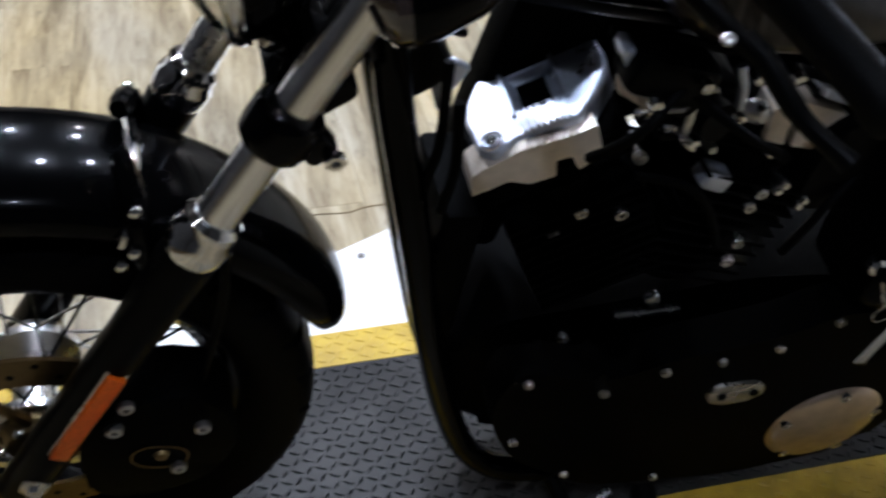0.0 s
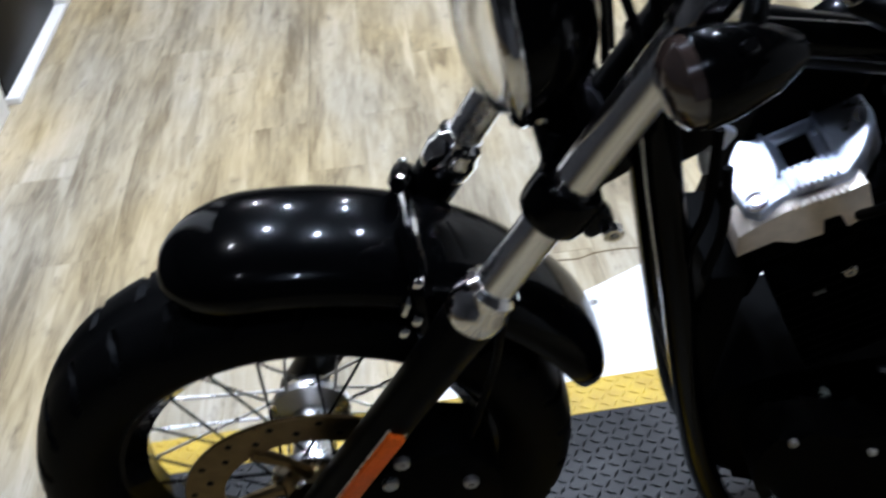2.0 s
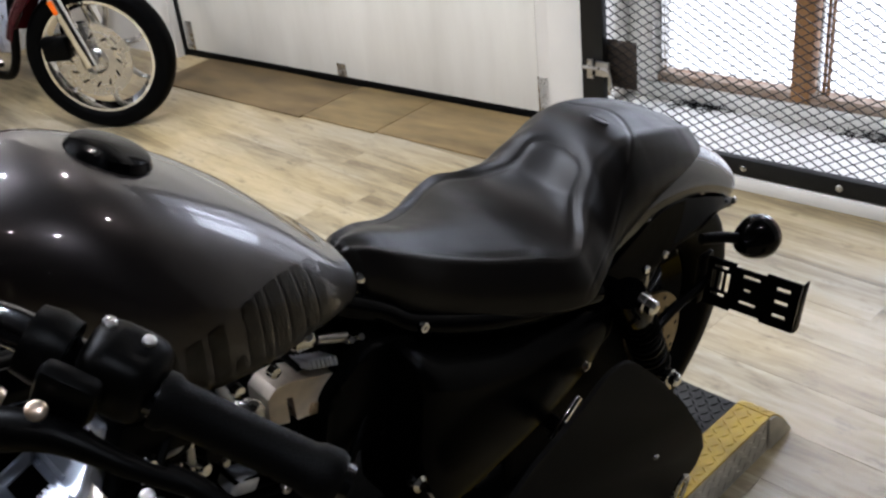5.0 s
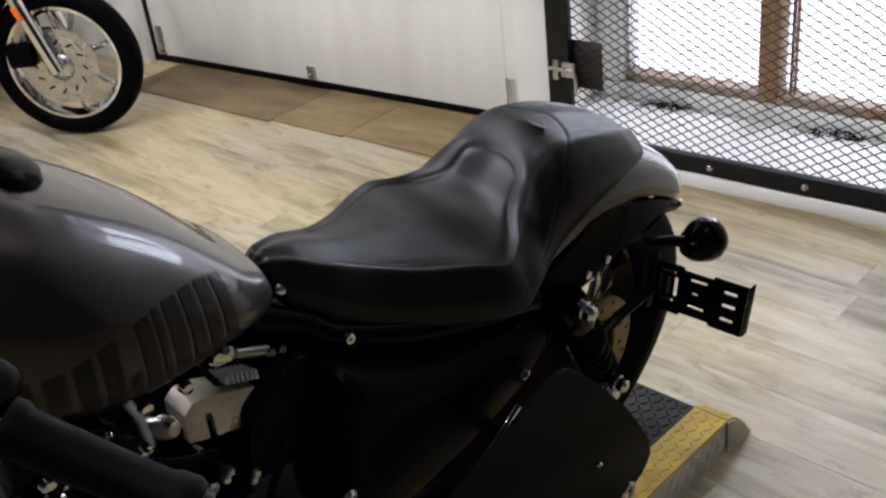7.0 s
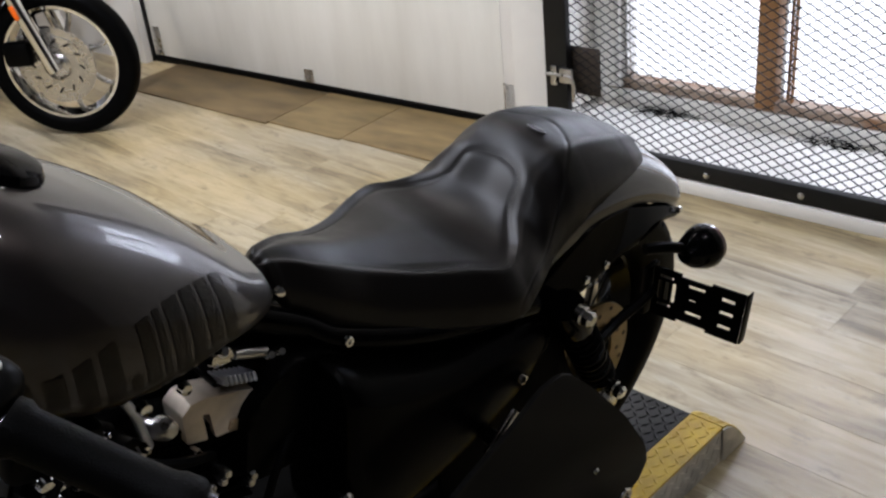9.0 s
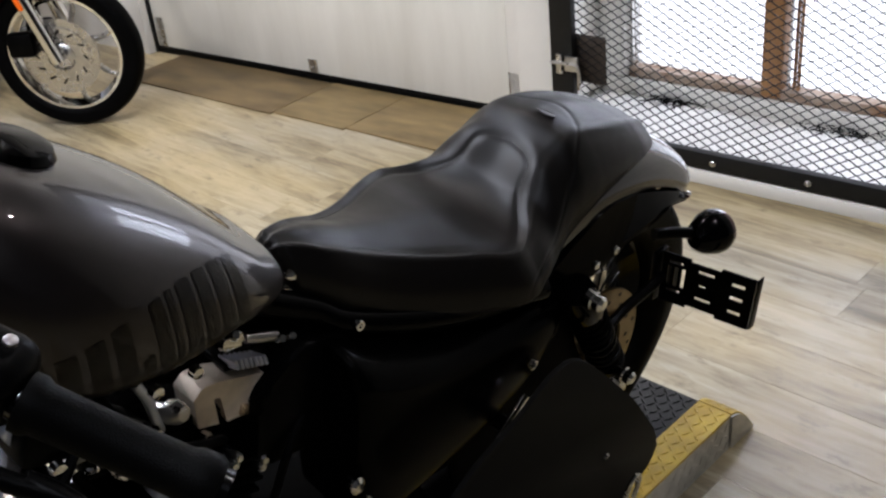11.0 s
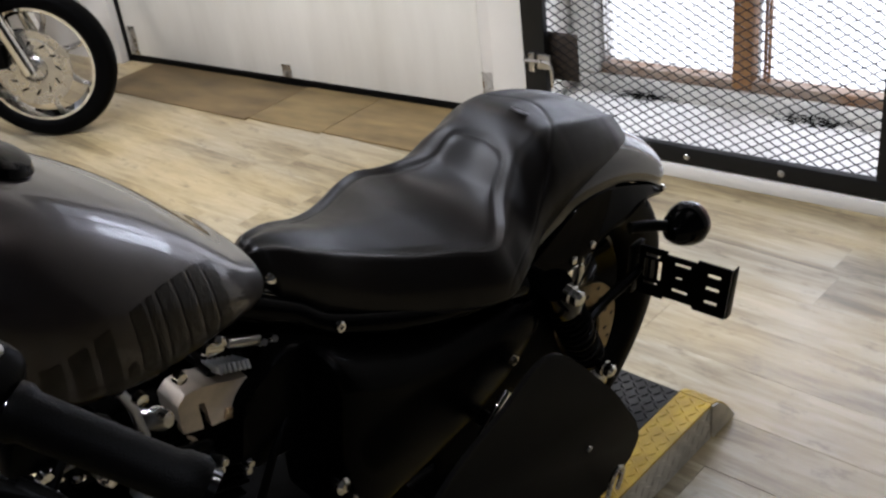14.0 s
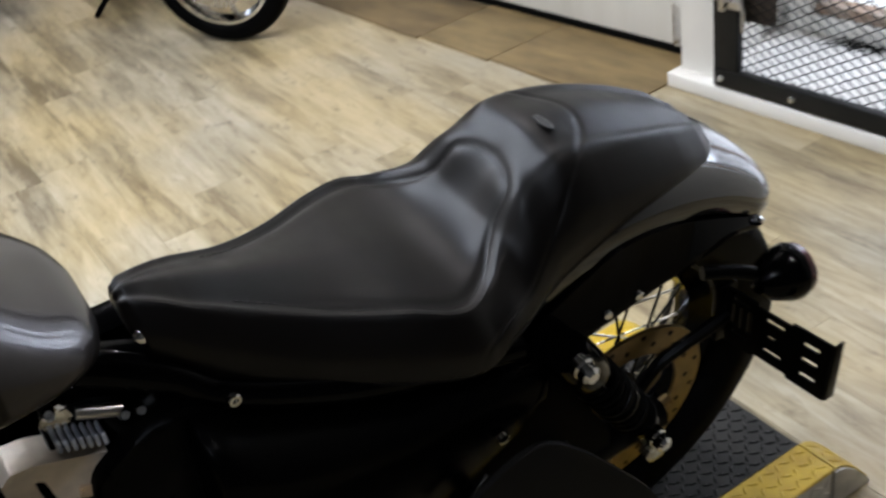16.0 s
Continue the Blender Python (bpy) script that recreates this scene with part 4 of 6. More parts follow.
for y in (-0.045, 0.045):
    for dx in (-0.018, 0.018):
        bm = bmesh.new()
        lathe(bm, [(0, 0), (0.007, 0), (0.007, 0.007), (0.004, 0.009), (0, 0.009)], V(-0.316 + dx, y, 1.028 - dx * 0.4), (0.4, 0, 0.9), 10)
        part("clamp_bolt", bm, CHROME, cl)
BAR = {}
for sy in (-1, 1):
    a, b = (V(-0.224, -0.283, 1.058), V(-0.150, -0.392, 1.003)) if sy < 0 else (V(-0.212, 0.271, 1.042), V(-0.122, 0.362, 0.977))
    P = [(-0.316, 0.0, 1.003), (-0.316, sy * 0.06, 1.003), (-0.308, sy * 0.10, 1.020), (-0.281, sy * 0.150, 1.056), (-0.255, sy * 0.205, 1.070), a - (b - a) * 0.12, a, b]
    bm = bmesh.new()
    tube(bm, curve(P, 8), 0.0127, 16)
    part("handlebar", bm, CHROME if sy > 0 else mat("black_chrome_bar", (0.05, 0.05, 0.052), 0.15, 1.0, rvar=0.05), bike, "dark chrome handlebar half")
    d = (b - a).normalized()
    bm = bmesh.new()
    lathe(bm, [(0.0, 0.0), (0.0175, 0.0), (0.018, 0.006), (0.0153, 0.011), (0.0148, 0.070), (0.0152, 0.094), (0.0172, 0.099), (0.0178, 0.110), (0.0150, 0.115), (0.0, 0.116)], a + d * 0.022, d, 24)
    part("grip", bm, GRIPM, bike, "black rubber handgrip")
    # switch housing
    e1 = V(0, 0, 1) - d * d.z
    e1.normalize()
    e2 = d.cross(e1)
    R = Matrix(((d.x, e2.x, e1.x, 0), (d.y, e2.y, e1.y, 0), (d.z, e2.z, e1.z, 0), (0, 0, 0, 1)))
    bm = bmesh.new()
    box(bm, a - d * 0.008 + V(0.008, 0, -0.002), (0.050, 0.048, 0.048), R, 0.016, 4)
    box(bm, a - d * 0.022 + e1 * 0.003 - e2 * 0.026 * sy, (0.036, 0.016, 0.034), R, 0.006)
    sw = part("switch_housing", bm, CONTROL, bike, "black switch housing")
    for k in (-0.022, 0.002):
        bm = bmesh.new()
        lathe(bm, [(0, 0), (0.0042, 0), (0.004, 0.002), (0.002, 0.003), (0, 0.003)], a - d * (0.024 + k) + V(0.012, 0, 0) + e1 * 0.026, e1, 10)
        part("switch_button", bm, SATIN if sy > 0 else STEEL, sw)
    # lever perch and lever
    lift = V(-0.009, -0.026, 0.028) if sy < 0 else V(0, 0, 0)
    bm = bmesh.new()
    ringlathe(bm, [(0.0125, -0.012), (0.021, -0.012), (0.023, 0.0), (0.021, 0.012), (0.0125, 0.012)], a - d * 0.045 - lift, d, 24)
    # broad perch blade running into the lever
    pb = [V(-0.304, sy * 0.205, 1.017), V(-0.284, sy * 0.235, 1.024), V(-0.262, sy * 0.265, 1.026), V(-0.240, sy * 0.298, 1.012), V(-0.215, sy * 0.325, 0.996)]
    tube(bm, curve(pb, 4), [0.008, 0.009, 0.011, 0.012, 0.013, 0.013, 0.012, 0.011, 0.010, 0.009, 0.008, 0.007, 0.007, 0.006, 0.006, 0.006, 0.006], 12)
    pc = part("lever_perch", bm, CONTROL, bike, "satin black lever clamp")
    pc.location = lift
    bm = bmesh.new()
    q = pb[-1]
    tube(bm, curve([q - d * 0.02, q, q + d * 0.035 + V(-0.004, 0, -0.004), q + d * 0.07 + V(-0.002, 0, -0.002)], 5), [0.007] * 10 + [0.006] * 5 + [0.007], 10)
    part("lever", bm, CONTROL, bike, "satin black hand lever").location = lift
    bm = bmesh.new()
    lathe(bm, [(0, 0), (0.006, 0), (0.006, 0.003), (0.004, 0.0045), (0, 0.0045)], V(-0.267, sy * 0.262, 1.046), (-0.3, -0.4, 0.8), 14)
    part("pivot_screw", bm, BRASSY, pc)
    bm = bmesh.new()
    lathe(bm, [(0, 0), (0.004, 0), (0.004, 0.002), (0.002, 0.003), (0, 0.003)], V(-0.245, sy * 0.326, 1.016), (-0.3, -0.3, 0.8), 12)
    part("pivot_bolt", bm, STEEL, pc)
    bm = bmesh.new()
    ringlathe(bm, [(0.005, -0.002), (0.0065, -0.003), (0.0075, 0.0), (0.0065, 0.003), (0.005, 0.002)], V(-0.284, sy * 0.256, 1.062), (-0.5, sy * -0.5, 0.5), 20)
    part("cable_ring", bm, BRASSY, pc)
    bm = bmesh.new()
    lathe(bm, [(0, 0), (0.0075, 0), (0.008, 0.006), (0.006, 0.012), (0, 0.013)], V(-0.302, sy * 0.2075, 1.022), (-0.8, sy * -0.5, 0.3), 14)
    part("cable_end", bm, STEEL, pc)

# clutch cable and wiring
bm = bmesh.new()
tube(bm, curve([(-0.318, -0.243, 1.058), (-0.345, -0.205, 1.074), (-0.372, -0.150, 1.072), (-0.388, -0.100, 1.048), (-0.390, -0.075, 1.00), (-0.378, -0.065, 0.93), (-0.362, -0.06, 0.85), (-0.345, -0.055, 0.73)], 7), 0.0062, 8)
part("clutch_cable", bm, RUBBER, bike, "black clutch cable")
for pts in ([(-0.44, -0.03, 0.94), (-0.43, -0.05, 0.90), (-0.435, -0.04, 0.84), (-0.42, -0.03, 0.78)], [(-0.405, -0.03, 0.95), (-0.39, -0.055, 0.90), (-0.385, -0.06, 0.85), (-0.37, -0.04, 0.78)],
            [(-0.46, 0.02, 0.98), (-0.485, 0.02, 0.965), (-0.50, 0.01, 0.945)], [(-0.34, 0.19, 1.0), (-0.365, 0.15, 0.93), (-0.385, 0.10, 0.88), (-0.39, 0.05, 0.80)],
            [(-0.33, 0.24, 1.0), (-0.345, 0.20, 0.92), (-0.37, 0.14, 0.87), (-0.38, 0.07, 0.80)], [(-0.36, -0.2, 1.0), (-0.37, -0.13, 0.92), (-0.35, -0.08, 0.86), (-0.30, -0.05, 0.82)]):
    bm = bmesh.new()
    tube(bm, curve(pts, 6), 0.0045, 7)
    part("wiring", bm, RUBBER, bike)


# turn signals
def signal(nm, c, d, r, ln, stem, lens_mat):
    d = Vector(d).normalized()
    bm = bmesh.new()
    lathe(bm, [(0.0, -ln), (r * 0.35, -ln * 0.95), (r * 0.72, -ln * 0.65), (r * 0.95, -ln * 0.25), (r, 0.0), (r * 0.97, 0.003), (0, 0.003)], c, d, 26)
    s = part(nm, bm, GLOSS, bike, "gloss black bullet turn signal")
    bm = bmesh.new()
    lathe(bm, [(r * 0.93, 0.003), (r * 0.90, 0.012), (r * 0.6, 0.021), (0.0, 0.024), ], c, d, 26, False)
    part("lens", bm, lens_mat, s, "smoked lens")
    bm = bmesh.new()
    tube(bm, curve([c - d * ln * 0.45] + stem, 4), 0.009, 10)
    part("stem", bm, SATIN, s)


signal("turn_signal", V(-0.388, -0.182, 0.962), (-1, -0.12, -0.10), 0.036, 0.080, [V(-0.345, -0.16, 0.965), V(-0.335, -0.14, 0.985), V(-0.325, -0.115, 1.00)], SMOKE)
signal("turn_signal", V(-0.400, 0.19, 0.960), (-1, 0.12, -0.10), 0.036, 0.080, [V(-0.345, 0.17, 0.975), V(-0.335, 0.15, 0.99), V(-0.325, 0.115, 1.00)], SMOKE)

# ---- tank ----
TS = [(-0.228, 0.012, 1.006, 0.958), (-0.220, 0.040, 1.015, 0.942), (-0.200, 0.080, 1.028, 0.908), (-0.165, 0.116, 1.038, 0.876), (-0.12, 0.144, 1.034, 0.836), (-0.06, 0.149, 1.006, 0.819), (0.0, 0.138, 0.965, 0.810),
      (0.05, 0.124, 0.923, 0.806), (0.085, 0.112, 0.888, 0.802), (0.118, 0.095, 0.852, 0.798), (0.142, 0.072, 0.830, 0.796), (0.154, 0.040, 0.814, 0.797)]


def lerp_table(T, x):
    for a, b in zip(T, T[1:]):
        if x <= b[0]:
            t = (x - a[0]) / (b[0] - a[0])
            return [p + (q - p) * t for p, q in zip(a, b)]
    return list(T[-1])


def smooth_table(T, n):
    P = [Vector(r[:3] if len(r) < 4 else (r[0], r[1], r[2])) for r in T]
    Q = [Vector((r[0], r[3], 0)) for r in T]
    a, b = curve(P, n), curve(Q, n)
    return [(p.x, p.y, p.z, q.y) for p, q in zip(a, b)]


def tank_pt(w, zt, zb, a, e=0.78):
    c, s = math.cos(a), math.sin(a)
    zm = zb + (zt - zb) * 0.26
    yy = w * math.copysign(abs(c) ** e, c)
    zz = zm + ((zt - zm) if s > 0 else (zm - zb)) * math.copysign(abs(s) ** (e if s < 0 else 0.95), s)
    return yy, zz


TT = smooth_table(TS, 4)
bm = bmesh.new()
rings = []
for x, w, zt, zb in TT:
    rings.append([bm.verts.new((x, *tank_pt(w, zt, zb, 2 * math.pi * k / 48))) for k in range(48)])
ringfaces(bm, rings)
tank = part("fuel_tank", bm, TANK, bike, "pewter metallic fuel tank", 60)


def tank_side(x, a):
    r = lerp_table(TT, x)
    return V(x, *tank_pt(r[1], r[2], r[3], a))


# darker painted lower side panel, with block letters hinted as bars
def tank_patch(nm, xs, a0, a1, lift, mt, label, n=8):
    bm = bmesh.new()
    grid = []
    for x in xs:
        col = []
        for k in range(n + 1):
            a = a0(x) + (a1(x) - a0(x)) * k / n
            p = tank_side(x, a)
            r = lerp_table(TT, x)
            c = V(x, 0, (r[2] + r[3]) / 2)
            col.append(bm.verts.new(p + (p - c).normalized() * lift))
        grid.append(col)
    for A, B in zip(grid, grid[1:]):
        for i in range(n):
            bm.faces.new((A[i], A[i + 1], B[i + 1], B[i]))
    bmesh.ops.solidify(bm, geom=bm.faces[:], thickness=0.0006)
    return part(nm, bm, mt, tank, label, 60)


for i, (x0, wd) in enumerate(((-0.176, 0.016), (-0.153, 0.017), (-0.129, 0.017), (-0.105, 0.016), (-0.082, 0.016), (-0.060, 0.010), (-0.044, 0.014), (-0.025, 0.007), (-0.012, 0.016), (0.010, 0.015), (0.031, 0.015), (0.052, 0.015))):
    tall = i != 5
    tank_patch("bar", [x0 + wd * f for f in (0, 0.33, 0.67, 1.0)], lambda x: math.pi * ((0.90 if tall else 1.00) - (x + 0.07) * 1.1), lambda x: math.pi * ((1.17 if tall else 1.06) - (x + 0.07) * 1.25), 0.0011, LETTER, "")
bm = bmesh.new()
tube(bm, [tank_side(x, math.pi * 1.40) for x in [-0.19 + 0.02 * i for i in range(17)]], 0.0028, 8)
part("tank_lip", bm, TANK, tank, "folded weld lip along the foot of the tank")
# filler cap
cp = V(-0.072, -0.002, 1.0065)
cn = V(0.42, -0.05, 0.90).normalized()
bm = bmesh.new()
lathe(bm, [(0.0, 0.0), (0.036, 0.0), (0.037, 0.006), (0.033, 0.013), (0.024, 0.016), (0.0, 0.017)], cp, cn, 30)
part("filler_cap", bm, GLOSS, tank, "gloss black filler cap")

# ---- seat ----
# along the saddle: x, height of the middle, half width, half width of the sewn panel, panel edge and shoulder against the middle, height of the hem
SEAT = [(0.178, 0.792, 0.026, 0.006, -0.004, -0.018, 0.758), (0.187, 0.797, 0.040, 0.009, -0.005, -0.024, 0.738), (0.23, 0.784, 0.063, 0.026, -0.008, -0.029, 0.701), (0.29, 0.757, 0.085, 0.041, -0.010, -0.040, 0.671), (0.35, 0.7355, 0.109, 0.066, -0.010, -0.041, 0.655), (0.41, 0.720, 0.137, 0.093, -0.006, -0.036, 0.644),
        (0.46, 0.705, 0.152, 0.110, -0.004, -0.028, 0.641), (0.50, 0.703, 0.143, 0.087, -0.003, -0.014, 0.648), (0.535, 0.7140, 0.1275, 0.054, 0.006, -0.023, 0.648), (0.56, 0.740, 0.1165, 0.0455, 0.009, -0.026, 0.650), (0.585, 0.7630, 0.110, 0.036, 0.001, -0.026, 0.655), (0.61, 0.780, 0.108, 0.040, -0.003, -0.030, 0.664),
        (0.65, 0.778, 0.106, 0.042, -0.005, -0.033, 0.680), (0.71, 0.7625, 0.100, 0.042, -0.006, -0.034, 0.690), (0.77, 0.738, 0.089, 0.036, -0.005, -0.028, 0.690), (0.82, 0.713, 0.070, 0.028, -0.004, -0.020, 0.680), (0.85, 0.690, 0.046, 0.016, -0.003, -0.010, 0.670), (0.862, 0.676, 0.020, 0.006, -0.001, -0.005, 0.666)]
PANEL_END = 0.578


def seat_row(x):
    """Row of the table at x, smoothly between its stations."""
    k = max(i for i in range(len(SEAT) - 1) if SEAT[i][0] <= x or i == 0)
    a, b, c, d = SEAT[max(k - 1, 0)], SEAT[k], SEAT[k + 1], SEAT[min(k + 2, len(SEAT) - 1)]
    u = min(1.0, max(0.0, (x - b[0]) / (c[0] - b[0])))
    return [0.5 * (2 * q + (r - p) * u + (2 * p - 5 * q + 4 * r - t) * u * u + (3 * q - p - 3 * r + t) * u ** 3) for p, q, r, t in zip(a, b, c, d)]


def panel_half(x):
    """Half width of the sewn seat panel, closing in a round end."""
    w = seat_row(x)[3]
    if x > 0.555:
        w = min(w, seat_row(0.555)[3]) * math.sqrt(max(0.0, 1 - ((x - 0.555) / (PANEL_END - 0.555)) ** 2))
    return w if x < PANEL_END else 0.0


SEAM_LINE = [(0.27 + (PANEL_END - 0.27) * i / 60) for i in range(61)]
SEAM_LINE = [(x, panel_half(x)) for x in SEAM_LINE]


def seam_gap(x, y):
    best = 1.0
    y = abs(y)
    for (x0, y0), (x1, y1) in zip(SEAM_LINE, SEAM_LINE[1:]):
        if abs(x - x0) > 0.03:
            continue
        dx, dy = x1 - x0, y1 - y0
        u = min(1.0, max(0.0, ((x - x0) * dx + (y - y0) * dy) / (dx * dx + dy * dy + 1e-12)))
        best = min(best, math.hypot(x - x0 - dx * u, y - y0 - dy * u))
    return best


def seat_half(x, k=9):
    """Half cross-section from the middle to the hem, y outwards."""
    x_, zc, hw, yp, pd, sd, zh = seat_row(x)
    zp, zs = zc + pd, zc + sd
    q = 1.65
    u = max(0.3, (hw * 0.90 - yp) / (hw - yp))
    drop = 0.5 * min((zp - zs) / (1 - (1 - u ** q) ** (1 / q)), (zp - zh) * 0.85) + 0.5 * (zp - zh) * 0.9
    K = [(-yp, zp), (0.0, zc), (yp, zp)]
    for v in (0.3, 0.55, 0.76, 0.91, 1.0):
        K.append((yp + (hw - yp) * v, zp - drop * (1 - (1 - v ** q) ** (1 / q)) + 0.004 * max(0.0, 1 - abs(v - 0.3) / 0.4)))
    K += [(hw * 0.995, (zp - drop) * 0.45 + zh * 0.55), (hw * 0.965, zh), (hw * 0.89, zh - 0.006)]
    out = []
    for p in curve([(y, z, 0) for y, z in K], k)[k:-k + 1]:
        g = seam_gap(x, p.x) if x < 0.60 else 1.0
        fade = min(1.0, max(0.0, (x - 0.28) / 0.08))
        dz = -0.0032 * fade * math.exp(-(g / 0.0030) ** 2) + 0.0006 * fade * math.exp(-((g - 0.012) / 0.007) ** 2)
        rim = -0.0018 * math.exp(-((x - 0.672 + 9.5 * p.x * p.x) / 0.0032) ** 2)
        out.append((max(0.0, p.x), p.y + dz + rim))
    out[0] = (0.0, out[0][1])
    return out


def seat_z(x, y):
    """Height of the upper skin over a point of the plan."""
    h = seat_half(x)
    for (y0, z0), (y1, z1) in zip(h, h[1:]):
        if y0 <= abs(y) <= y1 and y1 > y0:
            return z0 + (z1 - z0) * (abs(y) - y0) / (y1 - y0)
    return h[0][1]


bm = bmesh.new()
rings = []
stations = []
for a, b in zip(SEAT, SEAT[1:]):
    n = max(3, int((b[0] - a[0]) / 0.0028))
    stations += [a[0] + (b[0] - a[0]) * i / n for i in range(n)]
stations.append(SEAT[-1][0])
for x in stations:
    h = seat_half(x)
    ring = [(x, -y, z) for y, z in h[::-1]] + [(x, y, z) for y, z in h[1:]]
    rings.append([bm.verts.new(p) for p in ring])
ringfaces(bm, rings)
seat = part("seat", bm, LEATHER, bike, "stitched black leather saddle with raised rear", 70)
# thread of the panel seam, stitch by stitch, and the cord round the pillion pad
bm = bmesh.new()
for s in (-1, 1):
    run = [V(x, s * y, 0) for x, y in SEAM_LINE]
    dist, mark = 0.0, 0.0
    for p, q in zip(run, run[1:]):
        step = (q - p).length
        while mark < dist + step:
            c = p + (q - p) * ((mark - dist) / step)
            d = (q - p).normalized() * 0.0022
            e, f = c - d, c + d
            rod(bm, (e.x, e.y, seat_z(e.x, e.y) + 0.0003), (f.x, f.y, seat_z(f.x, f.y) + 0.0003), 0.0006, 5)
            mark += 0.0065
        dist += step
part("stitching", bm, THREAD, seat, "dark thread along the sewn panel")["kind"] = "stuff"
for s in (-1, 1):
    bm = bmesh.new()
    tube(bm, [(x, s * seat_half(x)[-6][0], seat_half(x)[-6][1]) for x in stations[4:-6:3]], 0.0016, 6)
    part("piping", bm, LEATHER, seat, "cord along the hem of the saddle")
# small tarnished badge on the pillion pad
bm = bmesh.new()
lathe(bm, [(0, 0), (0.008, 0), (0.008, 0.0014), (0.0068, 0.0020), (0.0062, 0.0011), (0, 0.0011)], V(0, 0, 0), (0, 0, 1), 20)
bmesh.ops.transform(bm, matrix=Matrix.Translation((0.630, -0.012, seat_z(0.630, 0.012))) @ Matrix.Rotation(radians(12), 4, "Y") @ Matrix.Diagonal((0.8, 1.9, 1, 1)), verts=bm.verts)
part("seat_badge", bm, BADGE, seat, "small oval tarnished badge")
bm = bmesh.new()
lathe(bm, [(0, -0.012), (0.007, -0.012), (0.007, 0.003), (0.004, 0.005), (0, 0.005)], (0.184, -0.030, 0.762), (-0.3, -1, 0.6), 14)
part("seat_bolt", bm, CHROME, bike, "chrome saddle nut")

# fender strut
for sy in (-1, 1):
    bm = bmesh.new()
    low = curve([(0.50, 0.572, 0), (0.562, 0.566, 0), (0.614, 0.568, 0), (0.676, 0.580, 0), (0.742, 0.590, 0), (0.822, 0.594, 0), (0.885, 0.574, 0)], 5)
    top = curve([(0.50, 0.600, 0), (0.565, 0.612, 0), (0.616, 0.636, 0), (0.668, 0.656, 0), (0.745, 0.648, 0), (0.832, 0.614, 0), (0.893, 0.583, 0)], 5)
    rings = []
    for l, t in zip(low, top):
        k = min(1.0, (0.90 - l.x) / 0.12)
        y0, y1 = sy * (0.106 + 0.016 * k), sy * (0.098 + 0.010 * k)
        rings.append([bm.verts.new(p) for p in ((l.x, y0 * 1.02, l.y), (l.x, y0 * 1.02, l.y + 0.006), (l.x, y0, l.y + 0.010), (t.x, sy * 0.107, t.y), (t.x, sy * 0.098, t.y), (l.x, y1, l.y + 0.004))])
    ringfaces(bm, rings)
    st = part("fender_strut", bm, GLOSS, bike, "gloss black fender strut")
    for px, pz in ((0.640, 0.585), (0.684, 0.589), (0.880, 0.588)):
        bm = bmesh.new()
        lathe(bm, [(0, 0), (0.0065, 0), (0.006, 0.004), (0.003, 0.006), (0, 0.006)], (px, sy * (0.121 if px < 0.8 else 0.112), pz), (0, sy, 0), 12)
        part("strut_bolt", bm, CHROME, st)

# rear turn signals and side plate bracket
signal("rear_turn_signal", V(0.878, -0.170, 0.553), (1, -0.1, -0.05), 0.035, 0.052, [V(0.82, -0.145, 0.565), V(0.78, -0.125, 0.57)], RED)
signal("rear_turn_signal", V(0.878, 0.170, 0.553), (1, 0.1, -0.05), 0.035, 0.052, [V(0.82, 0.145, 0.565), V(0.78, 0.125, 0.57)], RED)


